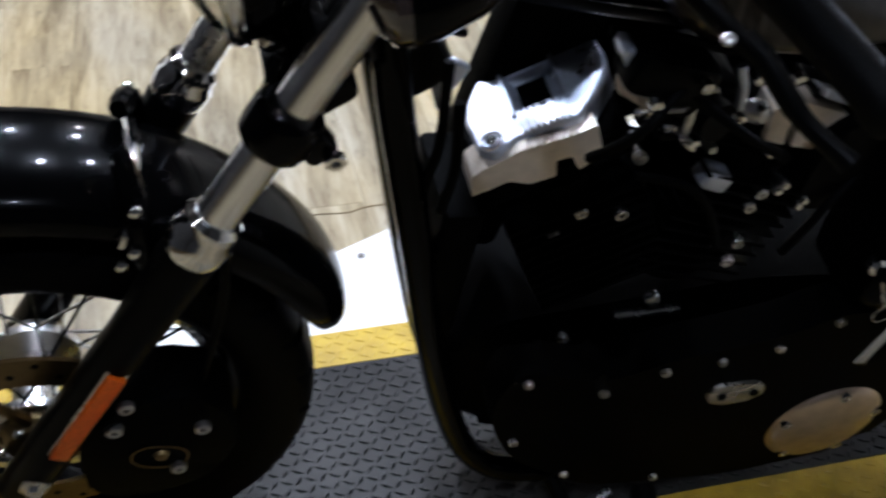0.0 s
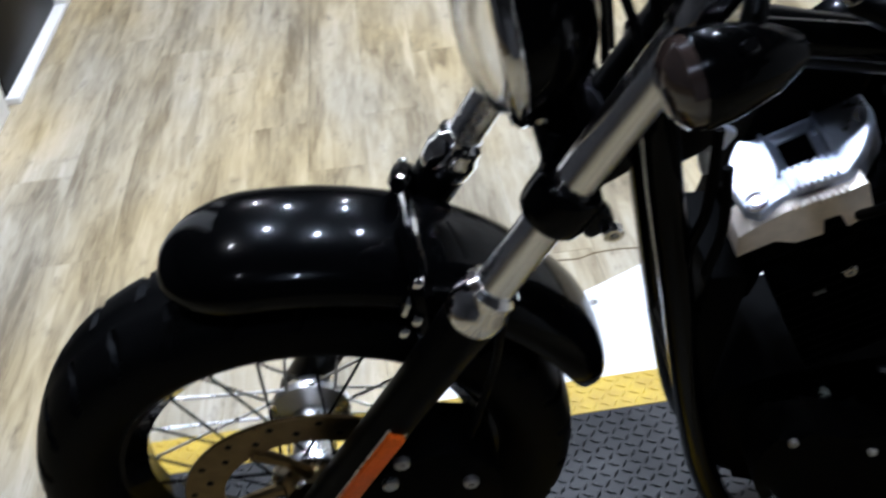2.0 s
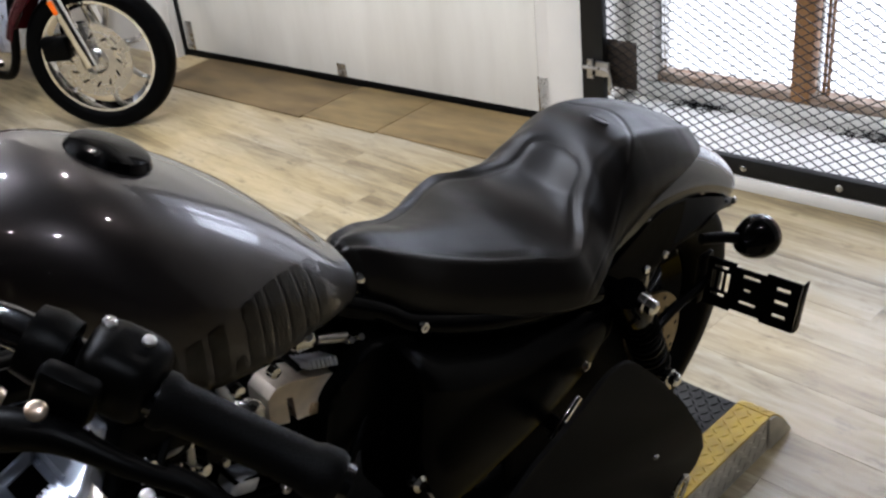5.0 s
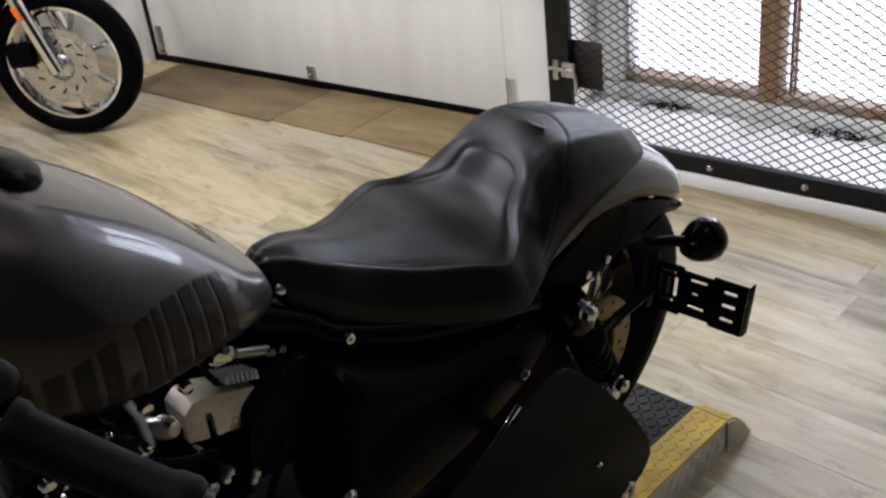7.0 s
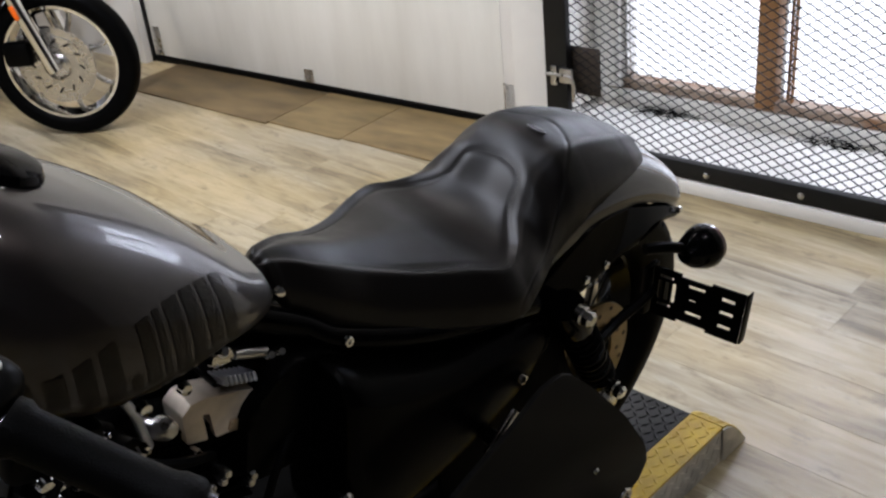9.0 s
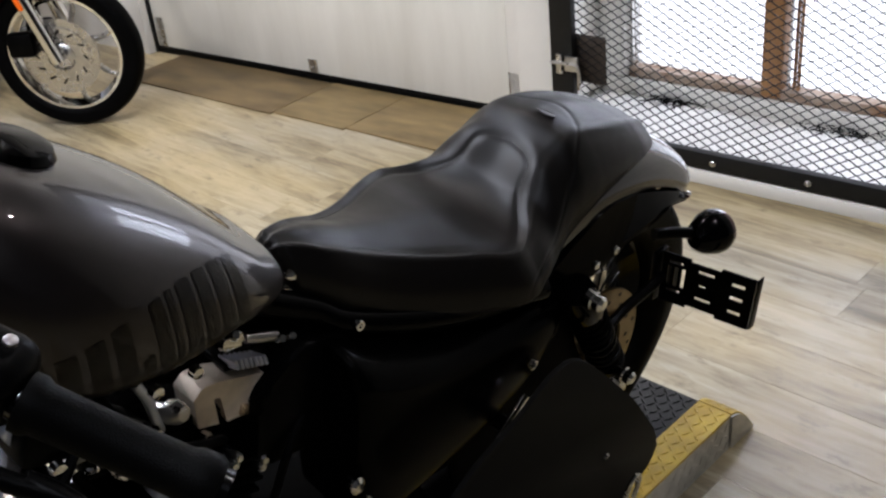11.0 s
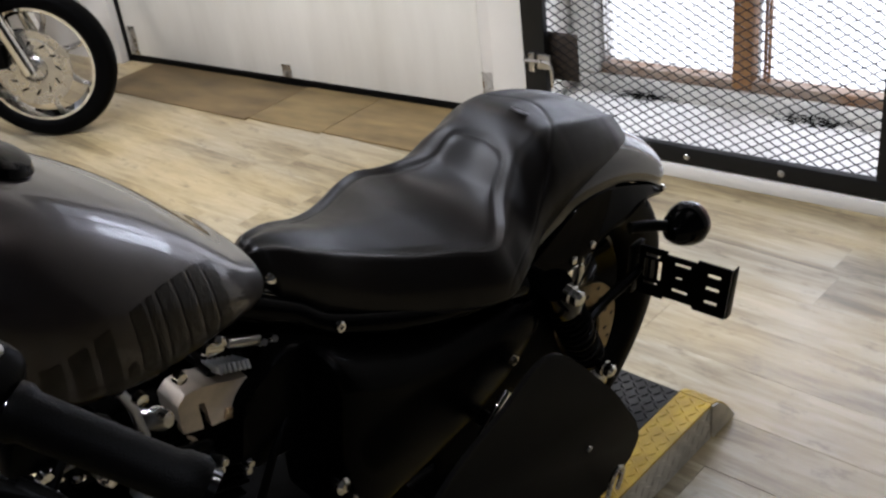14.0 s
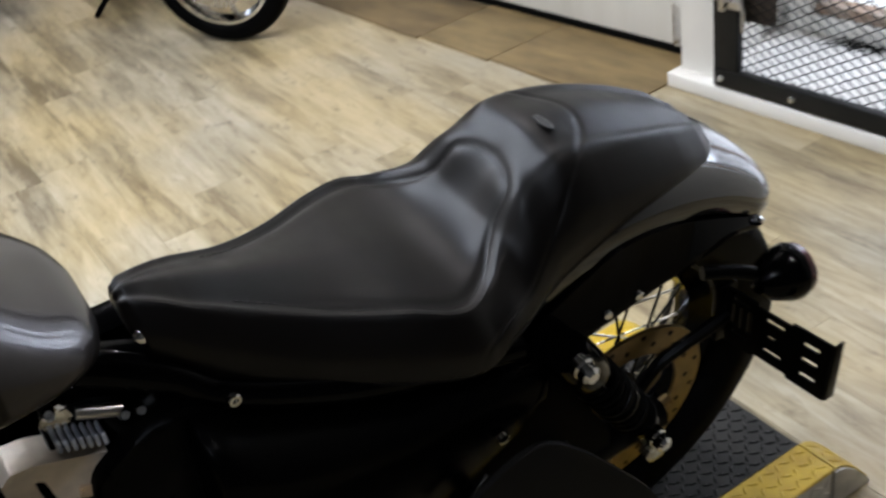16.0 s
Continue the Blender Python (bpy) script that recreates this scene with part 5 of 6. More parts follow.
def plate_bracket():
    """Slotted side plate bracket standing out from the wheel; u along it, v upwards."""
    O = V(0.856, -0.110, 0.493)
    U = V(-0.055, -0.965, 0.245).normalized()
    W = V(0.10, -0.02, -0.99).normalized()
    N = U.cross(W).normalized()
    bm = bmesh.new()
    slots = [(0.012, 0.012, 0.036, 0.019), (0.010, 0.024, 0.017, 0.064), (0.022, 0.024, 0.029, 0.064), (0.034, 0.024, 0.041, 0.064), (0.012, 0.070, 0.036, 0.077),
             (0.062, 0.016, 0.090, 0.023), (0.066, 0.044, 0.078, 0.049), (0.062, 0.070, 0.090, 0.077), (0.118, 0.018, 0.140, 0.026), (0.118, 0.044, 0.140, 0.052), (0.118, 0.072, 0.140, 0.080)]
    us = sorted({0.0, 0.155} | {s[0] for s in slots} | {s[2] for s in slots} | {0.1, 0.048})
    vs = sorted({0.0, 0.100} | {s[1] for s in slots} | {s[3] for s in slots} | {0.006, 0.094})
    for ua, ub in zip(us, us[1:]):
        for va, vb in zip(vs, vs[1:]):
            um, vm = (ua + ub) / 2, (va + vb) / 2
            if any(s[0] < um < s[2] and s[1] < vm < s[3] for s in slots):
                continue
            if 0.048 < um < 0.1 and (vm < 0.006 or vm > 0.094):
                continue
            bm.faces.new([bm.verts.new(O + U * a * 1.06 + W * b) for a, b in ((ua, va), (ub, va), (ub, vb), (ua, vb))])
    bmesh.ops.remove_doubles(bm, verts=bm.verts, dist=0.0001)
    bmesh.ops.solidify(bm, geom=bm.faces[:], thickness=0.003)
    br = part("plate_bracket", bm, SATIN, bike, "black slotted side plate bracket")
    bm = bmesh.new()
    box(bm, O + U * 0.166 + W * 0.05 + N * 0.006, (0.003, 0.014, 0.10), Matrix((tuple(U) + (0,), tuple(N) + (0,), tuple(W) + (0,), (0, 0, 0, 1))).transposed(), 0.001)
    part("bracket_lip", bm, SATIN, br)
    bm = bmesh.new()
    tube(bm, curve([O + W * 0.05, O + V(-0.02, 0.0, -0.06), V(0.76, -0.10, 0.40), RW + V(-0.01, -0.10, 0.03)], 4), 0.009, 8)
    box(bm, O + W * 0.05 - U * 0.008, (0.03, 0.012, 0.10), Matrix((tuple(N) + (0,), tuple(U) + (0,), tuple(W) + (0,), (0, 0, 0, 1))).transposed(), 0.003)
    part("bracket_arm", bm, SATIN, br)


plate_bracket()

# shocks and swingarm
for sy in (-1, 1):
    a, b = V(0.562, sy * 0.146, 0.600), V(0.702, sy * 0.138, 0.368)
    d = (b - a)
    ln = d.length
    bm = bmesh.new()
    lathe(bm, [(0.0, 0.0), (0.024, 0.0), (0.027, 0.02), (0.027, 0.06), (0.024, 0.075), (0.016, 0.08), (0.016, ln - 0.02), (0.022, ln - 0.015), (0.022, ln), (0, ln)], a, d, 24)
    sh = part("shock_absorber", bm, GLOSS, bike, "black rear shock absorber")
    bm = bmesh.new()
    pts = []
    dn = d.normalized()
    u, w = frame_axes(dn)
    for i in range(150):
        t = i / 149
        ang = t * 9 * 2 * math.pi
        pts.append(a + dn * (0.075 + t * (ln - 0.10)) + (u * math.cos(ang) + w * math.sin(ang)) * 0.024)
    tube(bm, pts, 0.0045, 6)
    part("spring", bm, SATIN, sh, "black coil spring")
    for p in (a, b):
        bm = bmesh.new()
        lathe(bm, [(0, 0), (0.013, 0), (0.013, 0.010), (0.011, 0.012), (0.011, 0.022), (0.007, 0.026), (0, 0.026)], p + V(0, sy * 0.020, 0), (0, sy, 0), 18)
        part("shock_bolt", bm, CHROME, sh, "chrome shock mount nuts")
bm = bmesh.new()
for sy in (-1, 1):
    tube(bm, curve([(0.30, sy * 0.11, 0.335), (0.45, sy * 0.118, 0.335), (0.60, sy * 0.112, 0.33), (0.76, sy * 0.108, 0.315)], 4), 0.024, 10)
rod(bm, (0.30, -0.12, 0.335), (0.30, 0.12, 0.335), 0.026, 14)
part("swingarm", bm, SATIN, bike)
bm = bmesh.new()
rod(bm, RW + V(0, -0.145, 0), RW + V(0, 0.145, 0), 0.012, 12)
lathe(bm, [(0, 0), (0.02, 0), (0.02, 0.014), (0.012, 0.018), (0, 0.018)], RW + V(0, -0.140, 0), (0, -1, 0), 6)
part("rear_axle", bm, STEEL, bike)

# added black sheet behind the lower panel, so the gap there reads dark
bm = bmesh.new()
prism(bm, rounded([(0.34, 0.50), (0.50, 0.58), (0.585, 0.565), (0.61, 0.46), (0.67, 0.36), (0.62, 0.22), (0.40, 0.20)], 0.03), -0.128, -0.120, 0.003)
part("wheel_gap_panel", bm, CRINKLE, bike, "black filler panel closing the gap by the wheel")
# side cover and lower matt panel
bm = bmesh.new()
COVER = [(0.186, 0.672, 0.47, 0.55), (0.196, 0.690, 0.42, 0.85), (0.25, 0.662, 0.40, 1.0), (0.345, 0.622, 0.41, 1.0), (0.43, 0.600, 0.43, 1.0), (0.508, 0.590, 0.46, 0.95), (0.545, 0.583, 0.49, 0.85), (0.562, 0.570, 0.52, 0.6)]
rings = []
for x, zt, zb, full in smooth_table(COVER, 6):
    prof = curve([(-0.03, zt - 0.002, 0), (-0.085, zt, 0), (-0.112, zt - 0.004, 0), (-0.130, zt - 0.014, 0), (-0.142, zt - 0.030, 0), (-0.147, zt - 0.055, 0), (-0.146, zb + 0.06, 0), (-0.136, zb + 0.02, 0), (-0.110, zb, 0), (-0.03, zb, 0)], 3)
    rings.append([bm.verts.new((x, -0.03 + (p.x + 0.03) * (0.55 + 0.45 * full), p.y)) for p in prof])
ringfaces(bm, rings)
sc = part("side_cover", bm, mat("semi_gloss_black", (0.0008, 0.0008, 0.0008), 0.27, spec=0.035, grain=0.2, scale=30), bike, "gloss black side cover", 70)
for p in ((0.222, -0.120, 0.634), (0.479, -0.150, 0.523)):
    bm = bmesh.new()
    lathe(bm, [(0, 0), (0.008, 0), (0.007, 0.005), (0.003, 0.007), (0, 0.007)], p, (0, -1, 0), 12)
    part("cover_bolt", bm, CHROME, sc)
bm = bmesh.new()
prism(bm, rounded([(0.255, 0.60), (0.255, 0.68), (0.16, 0.70), (0.10, 0.66), (0.09, 0.56), (0.19, 0.54)], 0.02), -0.075, 0.075, 0.01)
box(bm, (0.36, 0, 0.56), (0.26, 0.15, 0.13), bevel=0.02)
part("frame_centre", bm, SATIN, bike)
bm = bmesh.new()
tube(bm, curve([(-0.30, -0.02, 0.87), (-0.1, -0.02, 0.82), (0.08, -0.02, 0.775), (0.19, -0.045, 0.72), (0.235, -0.066, 0.687), (0.36, -0.10, 0.645), (0.52, -0.12, 0.612)], 6), 0.017, 12)
part("frame_rail", bm, GLOSS, bike, "gloss black frame rail")
bm = bmesh.new()
hexbolt(bm, (0.234, -0.080, 0.693), (0, -1, 0.1), 0.007, 0.006)
part("rail_bolt", bm, CHROME, bike)
def on_guard(p):
    """Shear an upright sheet so that its foot stands out from the wheel."""
    return V(p.x, p.y - 0.3 * (0.546 - p.z), p.z)


bm = bmesh.new()
prism(bm, rounded([(0.225, 0.455), (0.240, 0.486), (0.30, 0.512), (0.385, 0.532), (0.455, 0.556), (0.500, 0.557), (0.545, 0.513), (0.610, 0.432), (0.658, 0.345), (0.645, 0.316), (0.58, 0.298), (0.44, 0.285), (0.30, 0.33)], 0.018, 4), -0.205, -0.198, 0.003, 2)
for v in bm.verts:
    v.co = on_guard(v.co)
lg = part("lower_guard", bm, mat("matt_black_sheet", (0.0035, 0.0035, 0.0035), 0.55, spec=0.12, grain=0.3, scale=25, bump=0.05), bike, "matt black drive guard panel")
for px, pz in ((0.535, 0.385), (0.43, 0.345)):
    bm = bmesh.new()
    lathe(bm, [(0, 0), (0.006, 0), (0.0055, 0.004), (0, 0.005)], on_guard(V(px, -0.205, pz)), (0, -1, -0.3), 12)
    part("guard_bolt", bm, STEEL, lg)
for px, pz in ((0.445, 0.275), (0.572, 0.292)):
    bm = bmesh.new()
    o = on_guard(V(px, -0.209, pz))
    tube(bm, curve([o + V(-0.013, 0, -0.006), o + V(-0.013, -0.002, 0.034), o + V(-0.006, -0.002, 0.048), o + V(0.006, -0.002, 0.048), o + V(0.013, -0.002, 0.034), o + V(0.013, 0, -0.006)], 4), 0.0036, 8)
    part("strap_loop", bm, STEEL, lg, "worn metal strap loop")
for px, pz in ((0.45, 0.42), (0.58, 0.40)):
    bm = bmesh.new()
    rod(bm, on_guard(V(px, -0.20, pz)), (px, -0.11, pz), 0.012, 10)
    part("guard_spacer", bm, SATIN, lg)
bm = bmesh.new()
box(bm, (0.425, -0.168, 0.475), (0.07, 0.006, 0.016), Matrix.Rotation(radians(-42), 4, "Y"), 0.002)
part("silver_badge", bm, CHROME, bike, "small chrome badge")

# ---- frame, engine ----
for sy in (-1, 1):
    bm = bmesh.new()
    tube(bm, curve([(-0.362, sy * 0.03, 0.85), (-0.358, sy * 0.045, 0.76), (-0.334, sy * 0.052, 0.60), (-0.300, sy * 0.056, 0.38), (-0.268, sy * 0.060, 0.22), (-0.225, sy * 0.075, 0.12), (-0.14, sy * 0.09, 0.085), (0.10, sy * 0.11, 0.10), (0.30, sy * 0.11, 0.12)], 8), 0.018, 12)
    part("frame_tube", bm, GLOSS, bike, "gloss black frame down tube")
bm = bmesh.new()
tube(bm, curve([(-0.335, 0, 0.875), (-0.2, 0, 0.83), (0.05, 0, 0.76), (0.25, 0, 0.66)], 6), 0.025, 12)
box(bm, (-0.345, 0.0, 0.79), (0.06, 0.06, 0.12), Matrix.Rotation(radians(-28), 4, "Y"), 0.012)
part("backbone", bm, SATIN, bike)
# cooler and regulator behind the down tubes
bm = bmesh.new()
box(bm, (-0.290, 0.0, 0.50), (0.045, 0.13, 0.20), Matrix.Rotation(radians(6), 4, "Y"), 0.008)
reg = part("regulator", bm, CRINKLE, bike, "black finned regulator")
for i in range(9):
    bm = bmesh.new()
    box(bm, (-0.313 + 0.0025 * i, 0.0, 0.42 + i * 0.02), (0.02, 0.125, 0.005), Matrix.Rotation(radians(6), 4, "Y"))
    part("fin", bm, CRINKLE, reg)

CR = V(-0.06, 0, 0.345)


def cylinder(dx, lead):
    """One finned cylinder with its head; dx leans it forwards or back."""
    up = V(dx, 0, 1).normalized()
    fx = V(up.z, 0, -up.x)
    R = Matrix(((fx.x, 0, up.x, 0), (0, 1, 0, 0), (fx.z, 0, up.z, 0), (0, 0, 0, 1)))
    bm = bmesh.new()
    rod(bm, CR + up * 0.10, CR + up * 0.30, 0.058, 24)
    cyl = part("cylinder", bm, CRINKLE, bike, "black finned cylinder")
    for i in range(10):
        bm = bmesh.new()
        box(bm, CR + up * (0.125 + 0.0165 * i), (0.150, 0.148, 0.005), R, 0.0016, 1)
        part("fin", bm, CRINKLE, cyl)
    bm = bmesh.new()
    box(bm, CR + up * 0.318, (0.150, 0.092, 0.044), R, 0.010)
    head = part("cylinder_head", bm, CRINKLE, bike, "black cylinder head")
    for i in range(3):
        bm = bmesh.new()
        box(bm, CR + up * (0.30 + 0.016 * i), (0.158, 0.096, 0.005), R, 0.0016, 1)
        part("fin", bm, CRINKLE, head)
    return up, fx, R


upF, fxF, RF = cylinder(-0.42, -1)
upR, fxR, RR = cylinder(0.40, 1)


def slant_block(bm, poly, o, ex, ez, en, h0, h1, bevel=0.003):
    """Polygon in ex, ez pulled along en from h0 to h1."""
    tmp = bmesh.new()
    prism(tmp, poly, h0, h1, bevel)
    vm = {}
    for v in tmp.verts:
        vm[v] = bm.verts.new(o + ex * v.co.x + ez * v.co.z + en * v.co.y)
    for f in tmp.faces:
        bm.faces.new([vm[v] for v in f.verts])
    tmp.free()


def rect(x0, x1, z0, z1):
    return [(x0, z0), (x1, z0), (x1, z1), (x0, z1)]


# front rocker cover: its upper face lies square to the forward-leaning cylinder
ro = V(-0.199, 0.0216, 0.6876)
ru = V(0.9239, 0, 0.3827)
rv = V(0, -1, 0)
rn = V(-0.3827, 0, 0.9239)


def on_cover(u, v, h):
    return ro + ru * u + rv * v + rn * h


PORT = (-0.0257, 0.0257, -0.0292, 0.0292)
LIP = rounded([(-0.028, -0.040), (-0.052, -0.037), (-0.068, -0.014), (-0.076, 0.010), (-0.074, 0.054), (-0.060, 0.069), (-0.044, 0.062), (-0.031, 0.0575), (0.033, 0.060), (0.058, 0.038), (0.072, 0.018), (0.080, -0.004), (0.077, -0.045), (0.045, -0.067), (0.032, -0.076), (0.020, -0.063)], 0.007)
bm = bmesh.new()
low = [bm.verts.new(on_cover(u, v, -0.045)) for u, v in LIP]
mid = [bm.verts.new(on_cover(u, v, -0.006)) for u, v in LIP]
shoulder = [bm.verts.new(on_cover(u * 0.975, v * 0.975, -0.0015)) for u, v in LIP]
rim = [bm.verts.new(on_cover(u * 0.945, v * 0.945, 0.0)) for u, v in LIP]
for A, B in ((low, mid), (mid, shoulder), (shoulder, rim)):
    for i in range(len(A)):
        j = (i + 1) % len(A)
        bm.faces.new((A[i], A[j], B[j], B[i]))
u0, u1, v0, v1 = PORT
mouth = [bm.verts.new(on_cover(u, v, 0.0)) for u, v in ((u0, v0), (u1, v0), (u1, v1), (u0, v1))]
edges = [bm.edges.get((A[i], A[(i + 1) % len(A)])) or bm.edges.new((A[i], A[(i + 1) % len(A)])) for A in (rim, mouth) for i in range(len(A))]
bmesh.ops.triangle_fill(bm, use_beauty=True, use_dissolve=False, edges=edges)
step = [bm.verts.new(on_cover(u, v, -0.004)) for u, v in ((u0 + 0.002, v0 + 0.002), (u1 - 0.002, v0 + 0.002), (u1 - 0.002, v1 - 0.002), (u0 + 0.002, v1 - 0.002))]
seat_in = [bm.verts.new(on_cover(u, v, -0.011)) for u, v in ((-0.0165, -0.0205), (0.0155, -0.0205), (0.0155, 0.0205), (-0.0165, 0.0205))]
deep = [bm.verts.new(on_cover(u, v, -0.030)) for u, v in ((-0.0165, -0.0205), (0.0155, -0.0205), (0.0155, 0.0205), (-0.0165, 0.0205))]
for A, B in ((mouth, step), (step, seat_in), (seat_in, deep)):
    for i in range(4):
        j = (i + 1) % 4
        bm.faces.new((A[i], A[j], B[j], B[i]))
bmesh.ops.recalc_face_normals(bm, faces=bm.faces)
rb = part("rocker_cover", bm, ALU, bike, "polished aluminium rocker cover with square port", 12)
bm = bmesh.new()
slant_block(bm, rect(-0.0160, 0.0150, -0.020, 0.020), ro, ru, rv, rn, -0.029, -0.0135, 0.0)
part("port_hole", bm, CRINKLE, rb, "dark square port")
for x0, x1, z0, z1 in ((-0.0305, -0.0260, -0.030, 0.0335), (0.0260, 0.0305, -0.030, 0.0335)):
    bm = bmesh.new()
    slant_block(bm, rect(x0, x1, z0, z1), ro, ru, rv, rn, -0.004, 0.0055, 0.0015)
    part("port_wall", bm, ALU, rb)
for i in range(8):
    x = -0.0226 + i * 0.0064
    bm = bmesh.new()
    slant_block(bm, rect(x - 0.0018, x + 0.0018, 0.0296, 0.0575), ro, ru, rv, rn, -0.012, 0.0060, 0.0012)
    part("fin", bm, ALU, rb)
    bm = bmesh.new()
    slant_block(bm, rect(x - 0.0020, x + 0.0020, -0.0390 - 0.0030 * i, -0.0296), ro, ru, rv, rn, -0.012, 0.0065, 0.0014)
    part("fin", bm, ALU, rb)
for a, b in ((-0.057, 0.0515), (0.031, -0.059)):
    bm = bmesh.new()
    lathe(bm, [(0.0, 0.001), (0.0022, 0.001), (0.0026, 0.004), (0.0058, 0.004), (0.0062, -0.001), (0.0088, -0.001), (0.0094, 0.0035), (0.0112, 0.003), (0.0116, -0.004)], on_cover(a, b, 0.0), rn, 18)
    part("cap_screw", bm, CHROME, rb, "recessed chrome cap screw")
bm = bmesh.new()
prism(bm, rounded([(-0.272, 0.612), (-0.274, 0.640), (-0.262, 0.650), (-0.228, 0.670), (-0.170, 0.686), (-0.154, 0.694), (-0.139, 0.651), (-0.162, 0.634), (-0.173, 0.654), (-0.189, 0.650), (-0.1855, 0.628), (-0.212, 0.621), (-0.235, 0.628)], 0.002, 2), -0.050, -0.012, 0.0)
base = part("rocker_base", bm, TAN, rb, "machined aluminium base")
for i in range(9):
    bm = bmesh.new()
    o = V(-0.223, -0.048, 0.6715) + V(0.0062, 0, 0.0019) * i
    box(bm, o, (0.0036, 0.010, 0.007), Matrix.Rotation(radians(-22), 4, "Y"), 0.0012, 1)
    part("rib", bm, TAN, base)
# polished lugs on the frame's down tube before the cover
for o, ln, tilt in ((V(-0.298, -0.022, 0.752), 0.030, 32), (V(-0.306, -0.016, 0.722), 0.034, -14)):
    bm = bmesh.new()
    box(bm, o, (0.013 if tilt < 0 else 0.021, 0.012, ln), Matrix.Rotation(radians(tilt), 4, "Y"), 0.004, 3)
    part("tube_lug", bm, ALU, bike, "polished lug on the down tube")
# rear rocker cover, mostly under the tank
bm = bmesh.new()
prism(bm, rounded([(0.034, 0.692), (0.045, 0.702), (0.064, 0.700), (0.089, 0.689), (0.148, 0.664), (0.171, 0.643), (0.172, 0.618), (0.160, 0.602), (0.085, 0.634), (0.071, 0.637), (0.066, 0.676), (0.058, 0.680), (0.061, 0.641), (0.036, 0.651)], 0.002, 2), -0.055, -0.02, 0.0)
rr_ob = part("rear_rocker_base", bm, TAN, bike, "machined aluminium rear rocker base")
bm = bmesh.new()
prism(bm, rounded([(0.086, 0.636), (0.158, 0.606), (0.164, 0.618), (0.090, 0.651)], 0.003), -0.0575, -0.03, 0.001)
part("base_step", bm, BRASSY, rr_ob)
for i in range(7):
    bm = bmesh.new()
    p = V(0.088 + 0.0060 * i, -0.040, 0.702 - 0.0026 * i)
    box(bm, p, (0.0042, 0.040, 0.012), Matrix.Rotation(radians(-24), 4, "X"), 0.0012, 1)
    part("fin", bm, ALU, rr_ob)
bm = bmesh.new()
prism(bm, rounded([(0.080, 0.696), (0.130, 0.676), (0.132, 0.684), (0.082, 0.704)], 0.002), -0.044, 0.0, 0.001)
part("fin_floor", bm, SATIN, rr_ob)
bm = bmesh.new()
prism(bm, rounded([(0.078, 0.722), (0.086, 0.742), (0.104, 0.742), (0.110, 0.718)], 0.006), -0.045, 0.0, 0.006, 3)
part("rocker_top", bm, CHROME, rr_ob)
bm = bmesh.new()
prism(bm, rounded([(0.166, 0.592), (0.178, 0.594), (0.182, 0.624), (0.170, 0.626)], 0.004), -0.072, -0.03, 0.003)
part("base_lug", bm, STEEL, rr_ob)
bm = bmesh.new()
lathe(bm, [(0, 0), (0.115, 0), (0.12, 0.008), (0.12, 0.05), (0.105, 0.062), (0.05, 0.066), (0, 0.066)], V(-0.065, 0.11, 0.655), (0, 1, 0), 40)
part("air_cleaner", bm, GLOSS, bike, "round black air cleaner")
# added black block, hides the bright floor behind the front cylinder
bm = bmesh.new()
box(bm, (-0.205, 0.075, 0.60), (0.11, 0.05, 0.38), Matrix.Rotation(radians(14), 4, "Y"), 0.012)
part("front_gap_block", bm, CRINKLE, bike, "black filler block behind the front cylinder")
# added black box that keeps the opening below tank and saddle dark
bm = bmesh.new()
box(bm, (0.10, 0.06, 0.60), (0.24, 0.05, 0.24), None, 0.02)
part("saddle_gap_block", bm, GLOSS, bike, "black filler block under the saddle")
# carburettor side clutter between the cylinders
bm = bmesh.new()
lathe(bm, [(0, 0), (0.028, 0), (0.028, 0.02), (0.022, 0.03), (0.022, 0.05), (0, 0.05)], V(-0.055, -0.03, 0.70), (0.3, -1, 0.1), 20)
lathe(bm, [(0, 0), (0.014, 0), (0.014, 0.03), (0, 0.03)], V(-0.085, -0.05, 0.735), (0, -1, 0), 14)
box(bm, (-0.045, 0.0, 0.69), (0.08, 0.10, 0.07), bevel=0.01)
part("intake", bm, SATIN, bike, "grey intake throttle body")
bm = bmesh.new()
box(bm, (-0.11, -0.07, 0.775), (0.09, 0.05, 0.045), Matrix.Rotation(radians(20), 4, "Y"), 0.01)
part("coil", bm, SATIN, bike)
for p in ((-0.13, -0.098, 0.762), (-0.085, -0.098, 0.778), (-0.02, -0.08, 0.765), (-0.03, -0.085, 0.72), (0.03, -0.07, 0.75)):
    bm = bmesh.new()
    lathe(bm, [(0, 0), (0.0075, 0), (0.0065, 0.008), (0, 0.01)], p, (0, -1, 0), 10)
    part("coil_stud", bm, CHROME, bike)
for pts in ([(-0.10, -0.09, 0.77), (-0.14, -0.11, 0.74), (-0.155, -0.09, 0.70), (-0.16, -0.06, 0.66)], [(-0.09, -0.09, 0.76), (-0.02, -0.11, 0.71), (0.04, -0.09, 0.66), (0.05, -0.06, 0.62)],
            [(-0.31, -0.05, 0.79), (-0.315, -0.06, 0.70), (-0.325, -0.055, 0.64), (-0.33, -0.05, 0.56)], [(-0.30, -0.06, 0.75), (-0.30, -0.07, 0.68), (-0.31, -0.07, 0.62)]):
    bm = bmesh.new()
    tube(bm, curve(pts, 6), 0.0055, 8)
    part("ignition_lead", bm, RUBBER, bike)

